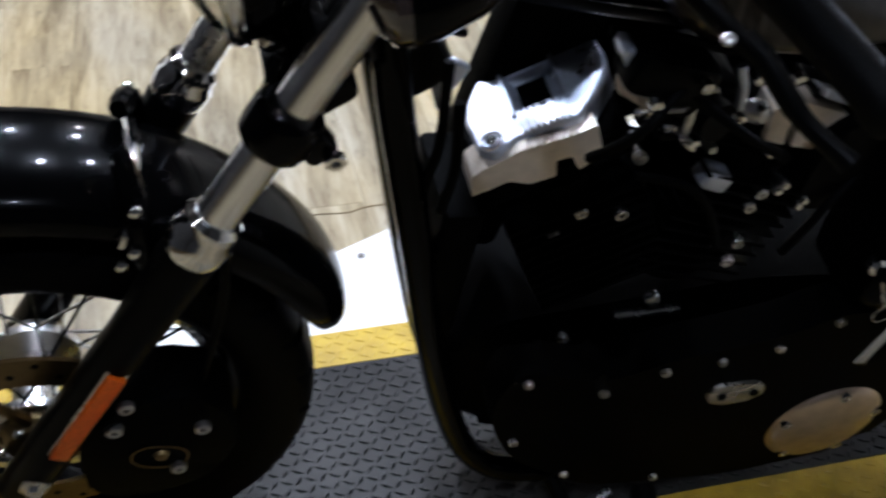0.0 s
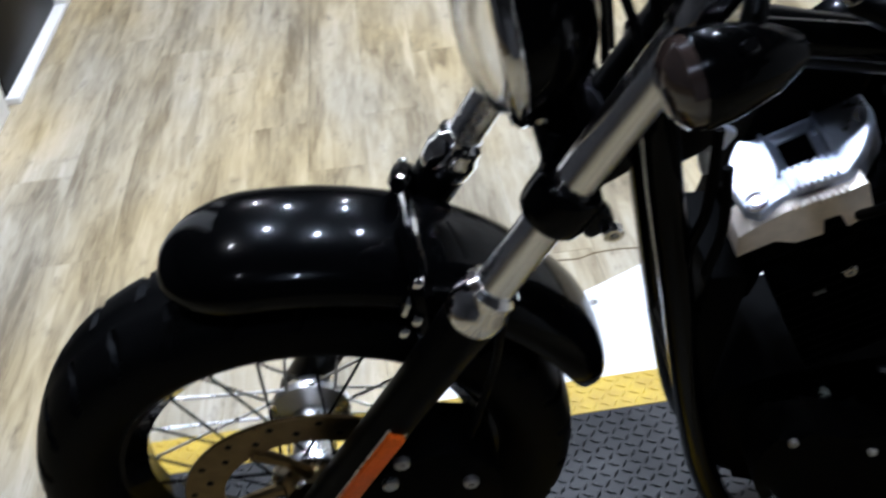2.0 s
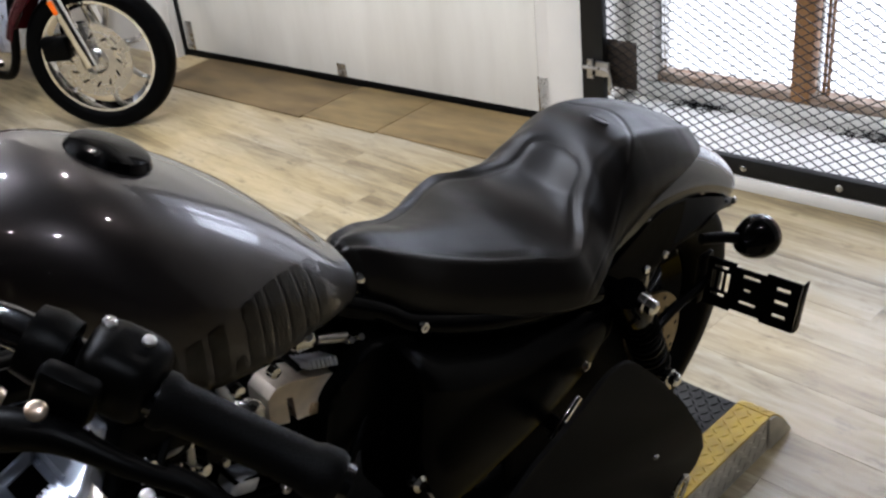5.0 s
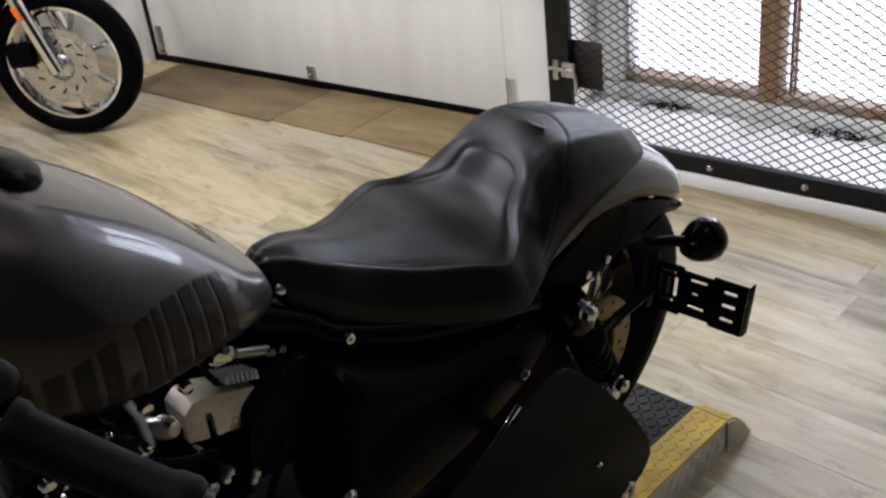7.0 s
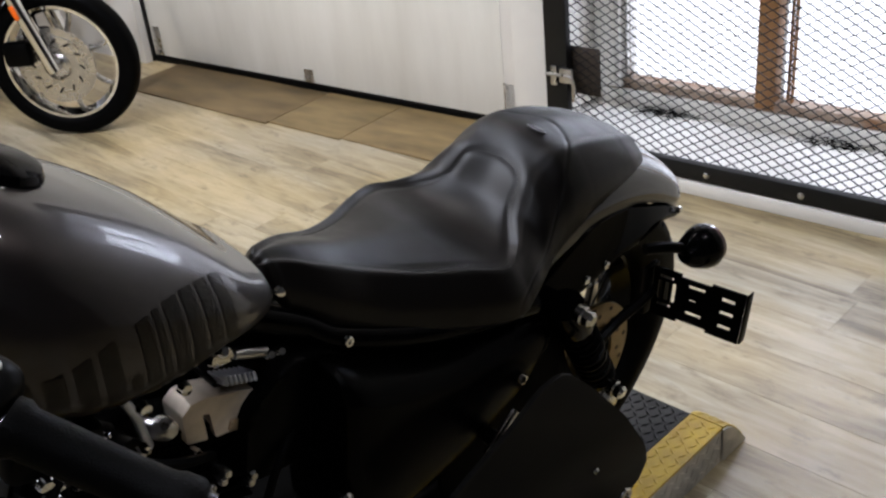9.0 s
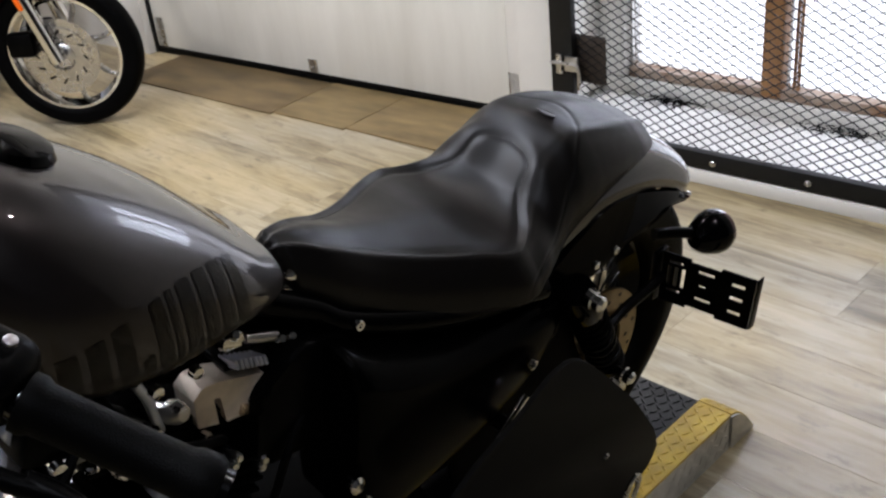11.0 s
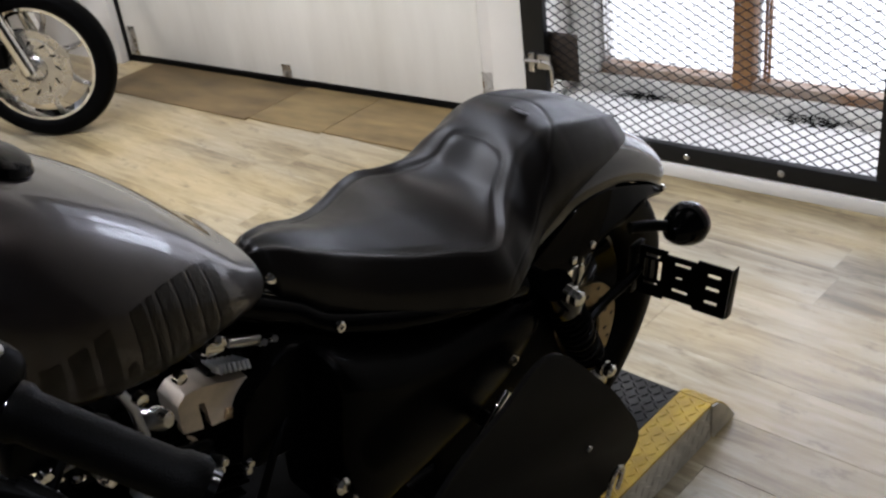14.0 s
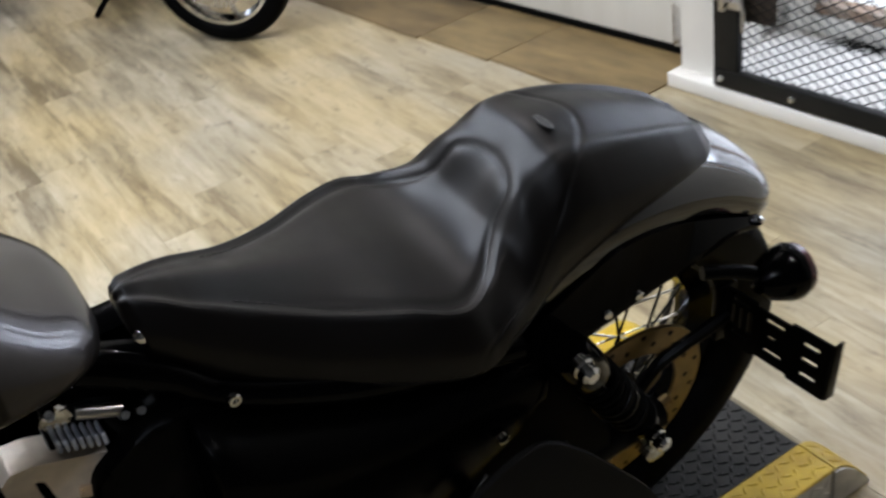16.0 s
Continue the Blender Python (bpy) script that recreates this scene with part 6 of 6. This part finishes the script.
# crankcase, primary cover
bm = bmesh.new()
prism(bm, rounded([(-0.29, 0.33), (-0.22, 0.38), (0.10, 0.40), (0.24, 0.38), (0.34, 0.33), (0.36, 0.22), (0.28, 0.12), (-0.12, 0.10), (-0.26, 0.18)], 0.05), -0.045, 0.105, 0.02)
part("crankcase", bm, CRINKLE, bike, "black crankcase")
bm = bmesh.new()
prism(bm, rounded([(-0.235, 0.365), (-0.205, 0.400), (-0.15, 0.372), (-0.10, 0.350), (-0.02, 0.376), (0.12, 0.392), (0.19, 0.424), (0.30, 0.39), (0.385, 0.30), (0.39, 0.16), (0.33, 0.065), (0.15, 0.05), (-0.08, 0.09), (-0.20, 0.20), (-0.24, 0.30)], 0.04, 5), -0.132, -0.08, 0.016, 4)
pc = part("primary_cover", bm, CRINKLE, bike, "black primary cover")
for px, pz in ((-0.203, 0.377), (-0.102, 0.331), (-0.029, 0.356), (0.044, 0.359), (0.116, 0.370), (0.182, 0.407), (0.30, 0.36), (0.366, 0.20), (-0.205, 0.25), (-0.12, 0.14), (0.02, 0.085)):
    bm = bmesh.new()
    hexbolt(bm, (px, -0.131, pz), (0, -1, 0), 0.0062, 0.007)
    part("cover_screw", bm, STEEL, pc, "bright socket screw")
bm = bmesh.new()
prism(bm, rounded([(0.040, 0.284), (0.052, 0.308), (0.110, 0.302), (0.127, 0.284), (0.116, 0.263), (0.058, 0.262)], 0.012, 4), -0.138, -0.130, 0.003)
ip = part("inspection_cover", bm, STEEL, pc, "silver inspection cover")
for px, pz in ((0.062, 0.285), (0.107, 0.283)):
    bm = bmesh.new()
    hexbolt(bm, (px, -0.138, pz), (0, -1, 0), 0.006, 0.004)
    part("cover_screw", bm, SATIN, ip)
bm = bmesh.new()
lathe(bm, [(0, 0.014), (0.03, 0.0135), (0.058, 0.011), (0.074, 0.006), (0.083, 0.0), (0.085, -0.006), (0.085, -0.02), (0, -0.02)], V(0.256, -0.134, 0.157), (0, -1, 0), 44)
dc = part("derby_cover", bm, BRASSY, pc, "warm polished round derby cover", 50)
for k in range(5):
    bm = bmesh.new()
    a = radians(88 + 72 * k)
    p = V(0.256 + 0.072 * math.cos(a), -0.140, 0.157 + 0.072 * math.sin(a))
    lathe(bm, [(0, 0.001), (0.0035, 0.001), (0.004, 0.003), (0.0075, 0.003), (0.008, 0.0), (0.008, -0.006), (0, -0.006)], p, (0, -1, 0), 14)
    part("cover_screw", bm, CHROME, dc)
bm = bmesh.new()
rod(bm, (-0.069, -0.05, 0.367), (0.017, -0.05, 0.362), 0.0062, 10)
lathe(bm, [(0, 0), (0.011, 0), (0.010, 0.01), (0.006, 0.013), (0, 0.013)], (-0.025, -0.045, 0.391), (0, -1, 0), 12)
rod(bm, (-0.03, -0.045, 0.365), (-0.03, -0.02, 0.36), 0.009, 10)
part("shift_linkage", bm, STEEL, bike, "grey linkage rod")
for px, pz, yy in ((-0.181, 0.555, -0.062), (-0.114, 0.583, -0.068), (-0.160, 0.593, -0.068), (-0.111, 0.664, -0.068), (0.039, 0.476, -0.068), (0.042, 0.508, -0.068), (0.038, 0.567, -0.068), (0.046, 0.588, -0.068), (-0.130, 0.339, -0.05)):
    bm = bmesh.new()
    hexbolt(bm, (px, yy, pz), (0, -1, 0), 0.0075, 0.008)
    rod(bm, (px, yy, pz), (px, -0.02, pz), 0.005, 8)
    part("engine_bolt", bm, STEEL, bike)
# foot peg, shifter and side stand
bm = bmesh.new()
lathe(bm, [(0, 0), (0.018, 0), (0.019, 0.01), (0.016, 0.09), (0.018, 0.10), (0, 0.10)], V(-0.02, -0.17, 0.13), (-0.15, -1, 0.0), 18)
part("foot_peg", bm, GRIPM, bike)
bm = bmesh.new()
tube(bm, curve([(-0.06, -0.16, 0.12), (-0.12, -0.175, 0.11), (-0.16, -0.19, 0.125), (-0.19, -0.21, 0.14)], 4), 0.007, 8)
rod(bm, (-0.10, -0.18, 0.118), (-0.03, -0.185, 0.105), 0.010, 8)
part("gear_lever", bm, STEEL, bike, "bright gear lever")
bm = bmesh.new()
tube(bm, curve([(-0.13, -0.12, 0.11), (-0.10, -0.19, 0.07), (-0.02, -0.26, 0.0), (0.03, -0.30, -0.03)], 4), 0.011, 10)
part("side_stand", bm, SATIN, bike)
# key with a paper tag
bm = bmesh.new()
lathe(bm, [(0, 0), (0.012, 0), (0.011, 0.012), (0.006, 0.016), (0, 0.016)], (0.180, -0.13, 0.515), (0, -1, 0.2), 14)
kb = part("ignition_lock", bm, CHROME, bike, "chrome ignition lock")
bm = bmesh.new()
pts = [(0.214 + 0.012 * math.cos(a), -0.152, 0.440 + 0.016 * math.sin(a)) for a in [2 * math.pi * i / 16 for i in range(17)]]
tube(bm, pts, 0.0012, 6, False)
rod(bm, (0.190, -0.147, 0.498), (0.210, -0.152, 0.454), 0.002, 6)
part("key_ring", bm, STEEL, kb)
bm = bmesh.new()
box(bm, (0.234, -0.153, 0.375), (0.016, 0.002, 0.075), Matrix.Rotation(radians(14), 4, "Y"), 0.0006)
part("key_tag", bm, TAG, kb, "white paper key tag")

# throttle body and its bright fittings between the cylinders
def fitting(nm, c, ax, prof, mt, label, n=16):
    bm = bmesh.new()
    lathe(bm, prof, V(*c), ax, n)
    return part(nm, bm, mt, bike, label)


bm = bmesh.new()
prism(bm, rounded([(-0.160, 0.800), (-0.150, 0.806), (-0.118, 0.770), (-0.112, 0.744), (-0.124, 0.742), (-0.148, 0.770)], 0.006), -0.074, -0.045, 0.004, 3)
part("intake_cover", bm, ALU, bike, "polished intake cover")
fitting("throttle_body", (-0.100, -0.045, 0.735), (0.35, -0.9, 0.2), [(0, 0.004), (0.012, 0.004), (0.013, 0.010), (0.020, 0.012), (0.021, 0.004), (0.026, 0.0), (0.027, -0.03), (0, -0.03)], TAN, "cast throttle body")
fitting("knurled_knob", (-0.063, -0.072, 0.679), (0.2, -1, 0.2), [(0, 0.010), (0.006, 0.009), (0.009, 0.004), (0.009, -0.006), (0.005, -0.008), (0.005, -0.03), (0, -0.03)], CHROME, "small chrome knob")
for c in ((-0.119, -0.07, 0.723), (-0.108, -0.07, 0.714), (-0.088, -0.07, 0.699), (-0.056, -0.068, 0.741), (-0.092, -0.066, 0.757)):
    fitting("intake_stud", c, (0.1, -0.7, 0.7), [(0, 0.012), (0.003, 0.010), (0.0055, 0.0), (0.006, -0.012), (0, -0.02)], CHROME, "bright intake stud", 10)
bm = bmesh.new()
tube(bm, curve([(-0.108, -0.072, 0.726), (-0.098, -0.080, 0.733), (-0.084, -0.078, 0.732), (-0.074, -0.07, 0.745), (-0.070, -0.066, 0.752)], 5), 0.0034, 8)
part("intake_bracket", bm, STEEL, bike, "bent steel bracket")
bm = bmesh.new()
tube(bm, curve([(-0.078, -0.066, 0.748), (-0.073, -0.074, 0.730), (-0.074, -0.076, 0.705), (-0.070, -0.07, 0.690)], 5), 0.0044, 8)
part("throttle_link", bm, STEEL, bike, "grey throttle link")
bm = bmesh.new()
box(bm, (-0.014, -0.060, 0.612), (0.036, 0.03, 0.024), Matrix.Rotation(radians(24), 4, "Y"), 0.006, 3)
part("sensor_block", bm, ALU, bike, "small alloy sensor block")
for c in ((0.060, -0.075, 0.594), (0.066, -0.075, 0.602), (0.095, -0.075, 0.565), (0.099, -0.075, 0.573), (-0.035, -0.07, 0.665)):
    fitting("case_bolt", c, (0, -1, 0.2), [(0, 0.006), (0.004, 0.006), (0.0055, 0.003), (0.0055, 0), (0.004, -0.04), (0, -0.04)], STEEL, "bright case bolt", 12)
for pts in ([(-0.118, -0.086, 0.655), (-0.06, -0.092, 0.635), (-0.02, -0.086, 0.585), (0.01, -0.08, 0.52)], [(0.16, -0.07, 0.60), (0.125, -0.085, 0.57), (0.11, -0.085, 0.53), (0.10, -0.08, 0.49)], [(-0.16, -0.04, 0.80), (-0.10, -0.05, 0.795), (-0.04, -0.05, 0.775), (0.04, -0.045, 0.765)]):
    bm = bmesh.new()
    tube(bm, curve(pts, 6), 0.0052, 8)
    part("hose", bm, RUBBER, bike, "black rubber hose")
# fittings behind the rear rocker base
fitting("rear_fitting", (0.128, -0.045, 0.716), (0.9, -0.2, -0.3), [(0, 0.020), (0.006, 0.020), (0.0065, 0.0), (0.0055, -0.018), (0, -0.018)], STEEL, "grey tube fitting")
fitting("hose_union", (0.010, -0.058, 0.697), (0.3, -0.9, 0.3), [(0, 0.014), (0.008, 0.013), (0.012, 0.006), (0.013, -0.006), (0.008, -0.010), (0.008, -0.03), (0, -0.03)], STEEL, "grey hose union")
bm = bmesh.new()
tube(bm, curve([(-0.026, -0.058, 0.760), (-0.018, -0.062, 0.735), (-0.014, -0.062, 0.710), (-0.008, -0.058, 0.686)], 5), 0.0052, 10)
part("intake_pipe", bm, ALU, bike, "polished bent intake pipe")
fitting("case_stud", (0.038, -0.066, 0.645), (0, -1, 0.3), [(0, 0.006), (0.005, 0.006), (0.0068, 0.002), (0.0068, -0.006), (0, -0.03)], CHROME, "bright case stud", 12)
for c in ((0.146, -0.055, 0.709), (0.160, -0.055, 0.705), (0.154, -0.058, 0.667), (0.091, -0.052, 0.746)):
    fitting("rear_bolt", c, (0, -0.8, 0.6), [(0, 0.006), (0.004, 0.006), (0.006, 0.002), (0.006, -0.008), (0, -0.02)], CHROME, "small chrome bolt", 12)


# ---------------- parked motorcycles behind ----------------
def parked_bike(pos, heading, steer, paint, label, cast):
    """A cruiser seen from the side of its front wheel: front wheel at pos, body away along heading."""
    root = thing("parked_motorcycle", label, "motorcycle", Matrix.Translation((pos[0], pos[1], FLOOR + 0.0005)) @ Matrix.Rotation(radians(heading), 4, "Z"), "parked motorcycles")
    R, w, rr = 0.276, 0.090, 0.200
    ST = Matrix.Translation((0, 0, R)) @ Matrix.Rotation(radians(steer), 4, "Z")

    def put(bm, m):
        bmesh.ops.transform(bm, matrix=m, verts=bm.verts)

    bm = bmesh.new()
    ringlathe(bm, [(rr, -0.035), (rr + 0.014, -0.035), (rr + 0.010, 0.0), (rr + 0.014, 0.035), (rr, 0.035), (rr - 0.016, 0.0)], V(0, 0, 0), (0, 1, 0), 56)
    spokes = []
    if cast:
        for i in range(7):
            sb = bmesh.new()
            spokes.append(sb)
            a = 2 * math.pi * i / 7
            e, f = V(math.cos(a), 0, math.sin(a)), V(-math.sin(a), 0, math.cos(a))
            tube(sb, curve([e * 0.03, e * 0.11 + f * 0.012, e * 0.16 + f * 0.022, e * 0.195 + f * 0.016], 4), [0.015] * 5 + [0.010] * 5 + [0.009] * 2 + [0.014], 8)
    else:
        for i in range(36):
            a = 2 * math.pi * i / 36
            l = 0.5 if i % 2 else -0.5
            sb = bmesh.new()
            spokes.append(sb)
            rod(sb, V(math.cos(a + l) * 0.04, 0.03 if i % 4 < 2 else -0.03, math.sin(a + l) * 0.04), V(math.cos(a) * rr, 0, math.sin(a) * rr), 0.002, 5)
    lathe(bm, [(0, -0.05), (0.045, -0.05), (0.03, -0.03), (0.03, 0.03), (0.045, 0.05), (0, 0.05)], V(0, 0, 0), (0, 1, 0), 20)
    put(bm, ST)
    wheel = part("front_wheel", bm, CHROME if cast else STEEL, root, "bright front wheel")
    for sb in spokes:
        put(sb, ST)
        part("spoke", sb, STEEL, wheel)
    bm = bmesh.new()
    tyre(bm, V(0, 0, 0), R, w, rr, False, 96)
    put(bm, ST)
    part("tyre", bm, RUBBER, wheel, "black tyre")
    for sy in (-1, 1):
        if sy > 0:
            bm = bmesh.new()
            ringlathe(bm, [(0.100, -0.002), (0.138, -0.002), (0.138, 0.002), (0.100, 0.002)], V(0, sy * 0.06, 0), (0, 1, 0), 48)
            put(bm, ST)
            part("brake_disc", bm, STEEL, wheel, "drilled brake disc")
            bm = bmesh.new()
            ringlathe(bm, [(0.052, -0.004), (0.108, -0.003), (0.108, 0.003), (0.052, 0.004)], V(0, sy * 0.063, 0), (0, 1, 0), 40)
            put(bm, ST)
            part("disc_carrier", bm, STEEL, wheel, "bright slotted disc carrier")
            bm = bmesh.new()
            lathe(bm, [(0, 0.012), (0.03, 0.010), (0.045, 0.002), (0.052, -0.004), (0, -0.02)], V(0, sy * 0.06, 0), (0, 1, 0), 30)
            put(bm, ST)
            part("hub_cap", bm, STEEL, wheel, "dull grey hub cap")
        for i in range(12 if sy > 0 else 0):
            bm = bmesh.new()
            a = 2 * math.pi * i / 12
            e, f = V(math.cos(a), 0, math.sin(a)), V(math.cos(a + 0.16), 0, math.sin(a + 0.16))
            rod(bm, V(0, sy * 0.0655, 0) + e * 0.082, V(0, sy * 0.0655, 0) + f * 0.100, 0.004, 6)
            put(bm, ST)
            part("slot", bm, SATIN, wheel)
        bm = bmesh.new()
        tube(bm, [V(0.0, sy * 0.095, -0.01), V(0.16, sy * 0.095, 0.52)], 0.026, 16)
        put(bm, ST)
        lg = part("fork_leg", bm, CHROME, root, "chrome fork leg")
        bm = bmesh.new()
        box(bm, V(0.075, sy * 0.123, 0.215), (0.017, 0.010, 0.052), Matrix.Rotation(radians(17), 4, "Y"), 0.004)
        put(bm, ST)
        part("reflector", bm, ORANGE, lg, "amber reflector")
        bm = bmesh.new()
        box(bm, V(0.12, sy * 0.085, 0.06), (0.10, 0.05, 0.09), None, 0.015)
        put(bm, ST)
        part("caliper", bm, SATIN, lg)
    bm = bmesh.new()
    rings = []
    for k in range(25):
        a = radians(100 - 82 * k / 24)
        ring = []
        for i in range(11):
            u = -1 + 2 * i / 10
            r = 0.345 - 0.05 * abs(u) ** 3
            ring.append(bm.verts.new((math.cos(a) * r, 0.085 * u, math.sin(a) * r)))
        rings.append(ring)
    ringfaces(bm, rings, False, False)
    bmesh.ops.solidify(bm, geom=bm.faces[:], thickness=0.003)
    put(bm, ST)
    part("front_fender", bm, paint, root, "painted front fender", 60)
    # frame, engine, tank, seat, rear wheel
    bm = bmesh.new()
    for sy in (-1, 1):
        tube(bm, curve([(0.32, sy * 0.05, 0.85), (0.40, sy * 0.10, 0.45), (0.46, sy * 0.13, 0.20), (0.62, sy * 0.14, 0.14), (1.10, sy * 0.14, 0.15), (1.35, sy * 0.13, 0.32)], 5), 0.018, 10)
    part("frame", bm, SATIN, root)
    bm = bmesh.new()
    box(bm, (0.78, 0, 0.32), (0.46, 0.24, 0.22), bevel=0.05)
    lathe(bm, [(0, 0), (0.09, 0), (0.085, 0.02), (0, 0.03)], V(0.66, 0.12, 0.32), (0, 1, 0), 24)
    lathe(bm, [(0, 0), (0.09, 0), (0.085, 0.02), (0, 0.03)], V(0.66, -0.12, 0.32), (0, -1, 0), 24)
    eng = part("engine", bm, ALU, root, "chrome and aluminium engine")
    for lean in (-0.4, 0.4):
        bm = bmesh.new()
        up = V(lean, 0, 1).normalized()
        Rm = Matrix.Rotation(math.atan2(up.x, up.z), 4, "Y")
        for i in range(9):
            box(bm, V(0.76, 0, 0.36) + up * (0.06 + 0.022 * i), (0.15, 0.15, 0.009), Rm, 0.002, 1)
        box(bm, V(0.76, 0, 0.36) + up * 0.28, (0.15, 0.15, 0.05), Rm, 0.015)
        part("cylinder", bm, CHROME if lean < 0 else STEEL, eng)
    for yy in (-0.17, 0.17):
        bm = bmesh.new()
        tube(bm, curve([(0.68, yy * 0.8, 0.45), (0.58, yy, 0.35), (0.62, yy * 1.1, 0.22), (0.85, yy * 1.15, 0.19), (1.5, yy * 1.15, 0.22), (1.85, yy * 1.15, 0.24)], 5), [0.022] * 11 + [0.036] * 15, 14)
        part("exhaust_pipe", bm, CHROME, root, "chrome exhaust pipe")
    for sy in (-1, 1):
        bm = bmesh.new()
        rod(bm, (0.55, sy * 0.14, 0.20), (0.55, sy * 0.30, 0.21), 0.016, 12)
        part("foot_peg", bm, CHROME, root)
    bm = bmesh.new()
    rings = []
    for x, ww, zt, zb in [(0.40, 0.03, 0.90, 0.84), (0.45, 0.12, 0.95, 0.80), (0.58, 0.15, 0.96, 0.76), (0.75, 0.13, 0.90, 0.74), (0.92, 0.08, 0.80, 0.72)]:
        rings.append([bm.verts.new((x, *tank_pt(ww, zt, zb, 2 * math.pi * k / 24))) for k in range(24)])
    ringfaces(bm, rings)
    part("fuel_tank", bm, paint, root, "painted fuel tank", 60)
    bm = bmesh.new()
    box(bm, (1.18, 0, 0.69), (0.55, 0.26, 0.12), bevel=0.05, seg=3)
    part("seat", bm, LEATHER, root, "black leather seat")
    bm = bmesh.new()
    tyre(bm, V(1.58, 0, 0.31), 0.31, 0.15, 0.20, False, 96)
    part("rear_tyre", bm, RUBBER, root, "black rear tyre")
    bm = bmesh.new()
    lathe(bm, [(0, -0.05), (0.20, -0.045), (0.20, 0.045), (0, 0.05)], V(1.58, 0, 0.31), (0, 1, 0), 36)
    part("rear_wheel", bm, STEEL, root)
    bm = bmesh.new()
    rings = []
    for k in range(25):
        a = radians(160 - 165 * k / 24)
        rings.append([bm.verts.new((1.58 + math.cos(a) * (0.37 - 0.05 * abs(-1 + 2 * i / 10) ** 3), 0.11 * (-1 + 2 * i / 10), 0.31 + math.sin(a) * (0.37 - 0.05 * abs(-1 + 2 * i / 10) ** 3))) for i in range(11)])
    ringfaces(bm, rings, False, False)
    bmesh.ops.solidify(bm, geom=bm.faces[:], thickness=0.003)
    part("rear_fender", bm, paint, root, "painted rear fender", 60)
    bm = bmesh.new()
    tube(bm, curve([(0.35, -0.36, 1.02), (0.32, -0.22, 1.08), (0.30, -0.06, 1.0), (0.30, 0.06, 1.0), (0.32, 0.22, 1.08), (0.35, 0.36, 1.02)], 5), 0.013, 10)
    part("handlebar", bm, CHROME, root)
    bm = bmesh.new()
    tube(bm, curve([(0.72, 0.13, 0.14), (0.74, 0.22, 0.07), (0.76, 0.28, 0.006)], 4), 0.011, 8)
    part("side_stand", bm, SATIN, root)


parked_bike((1.268, 2.675), 92, 38, RED, "dark red and chrome cruiser parked on the wood floor", True)
parked_bike((0.55, 3.93), 100, 20, GLOSS, "black cruiser with bright spoked wheel parked behind", False)
parked_bike((-0.62, 3.78), 100, 15, GLOSS, "black cruiser with dark wheel parked behind", False)

# ---------------- floor planks ----------------
PWD, PLN, GAP = 0.152, 1.22, 0.0005
rng = random.Random(11)


def plank_mesh(ln):
    bm = bmesh.new()
    w, h, b = PWD / 2 - GAP / 2, 0.012, 0.0004
    l = ln / 2 - GAP / 2
    lo = [bm.verts.new((x, y, 0)) for x, y in ((-w, -l), (w, -l), (w, l), (-w, l))]
    mid = [bm.verts.new((x, y, h - b)) for x, y in ((-w, -l), (w, -l), (w, l), (-w, l))]
    hi = [bm.verts.new((x, y, h)) for x, y in ((-w + b, -l + b), (w - b, -l + b), (w - b, l - b), (-w + b, l - b))]
    for i in range(4):
        j = (i + 1) % 4
        bm.faces.new((lo[i], lo[j], mid[j], mid[i]))
        bm.faces.new((mid[i], mid[j], hi[j], hi[i]))
    bm.faces.new(hi)
    return finish(bm, WOOD, 10)


whole = plank_mesh(PLN)
ncol = int((2.25 + 2.5) / PWD)
for i in range(ncol):
    x = -2.5 + (i + 0.5) * PWD
    y = YN - rng.random() * PLN
    while y < YF:
        c = y + PLN / 2
        y += PLN
        if c - PLN / 2 > YF - 0.4 or c + PLN / 2 < YN + 0.1:
            continue
        ob = new("plank", whole)
        ob.parent = floor
        ob.location = (x, c, FLOOR - 0.012)
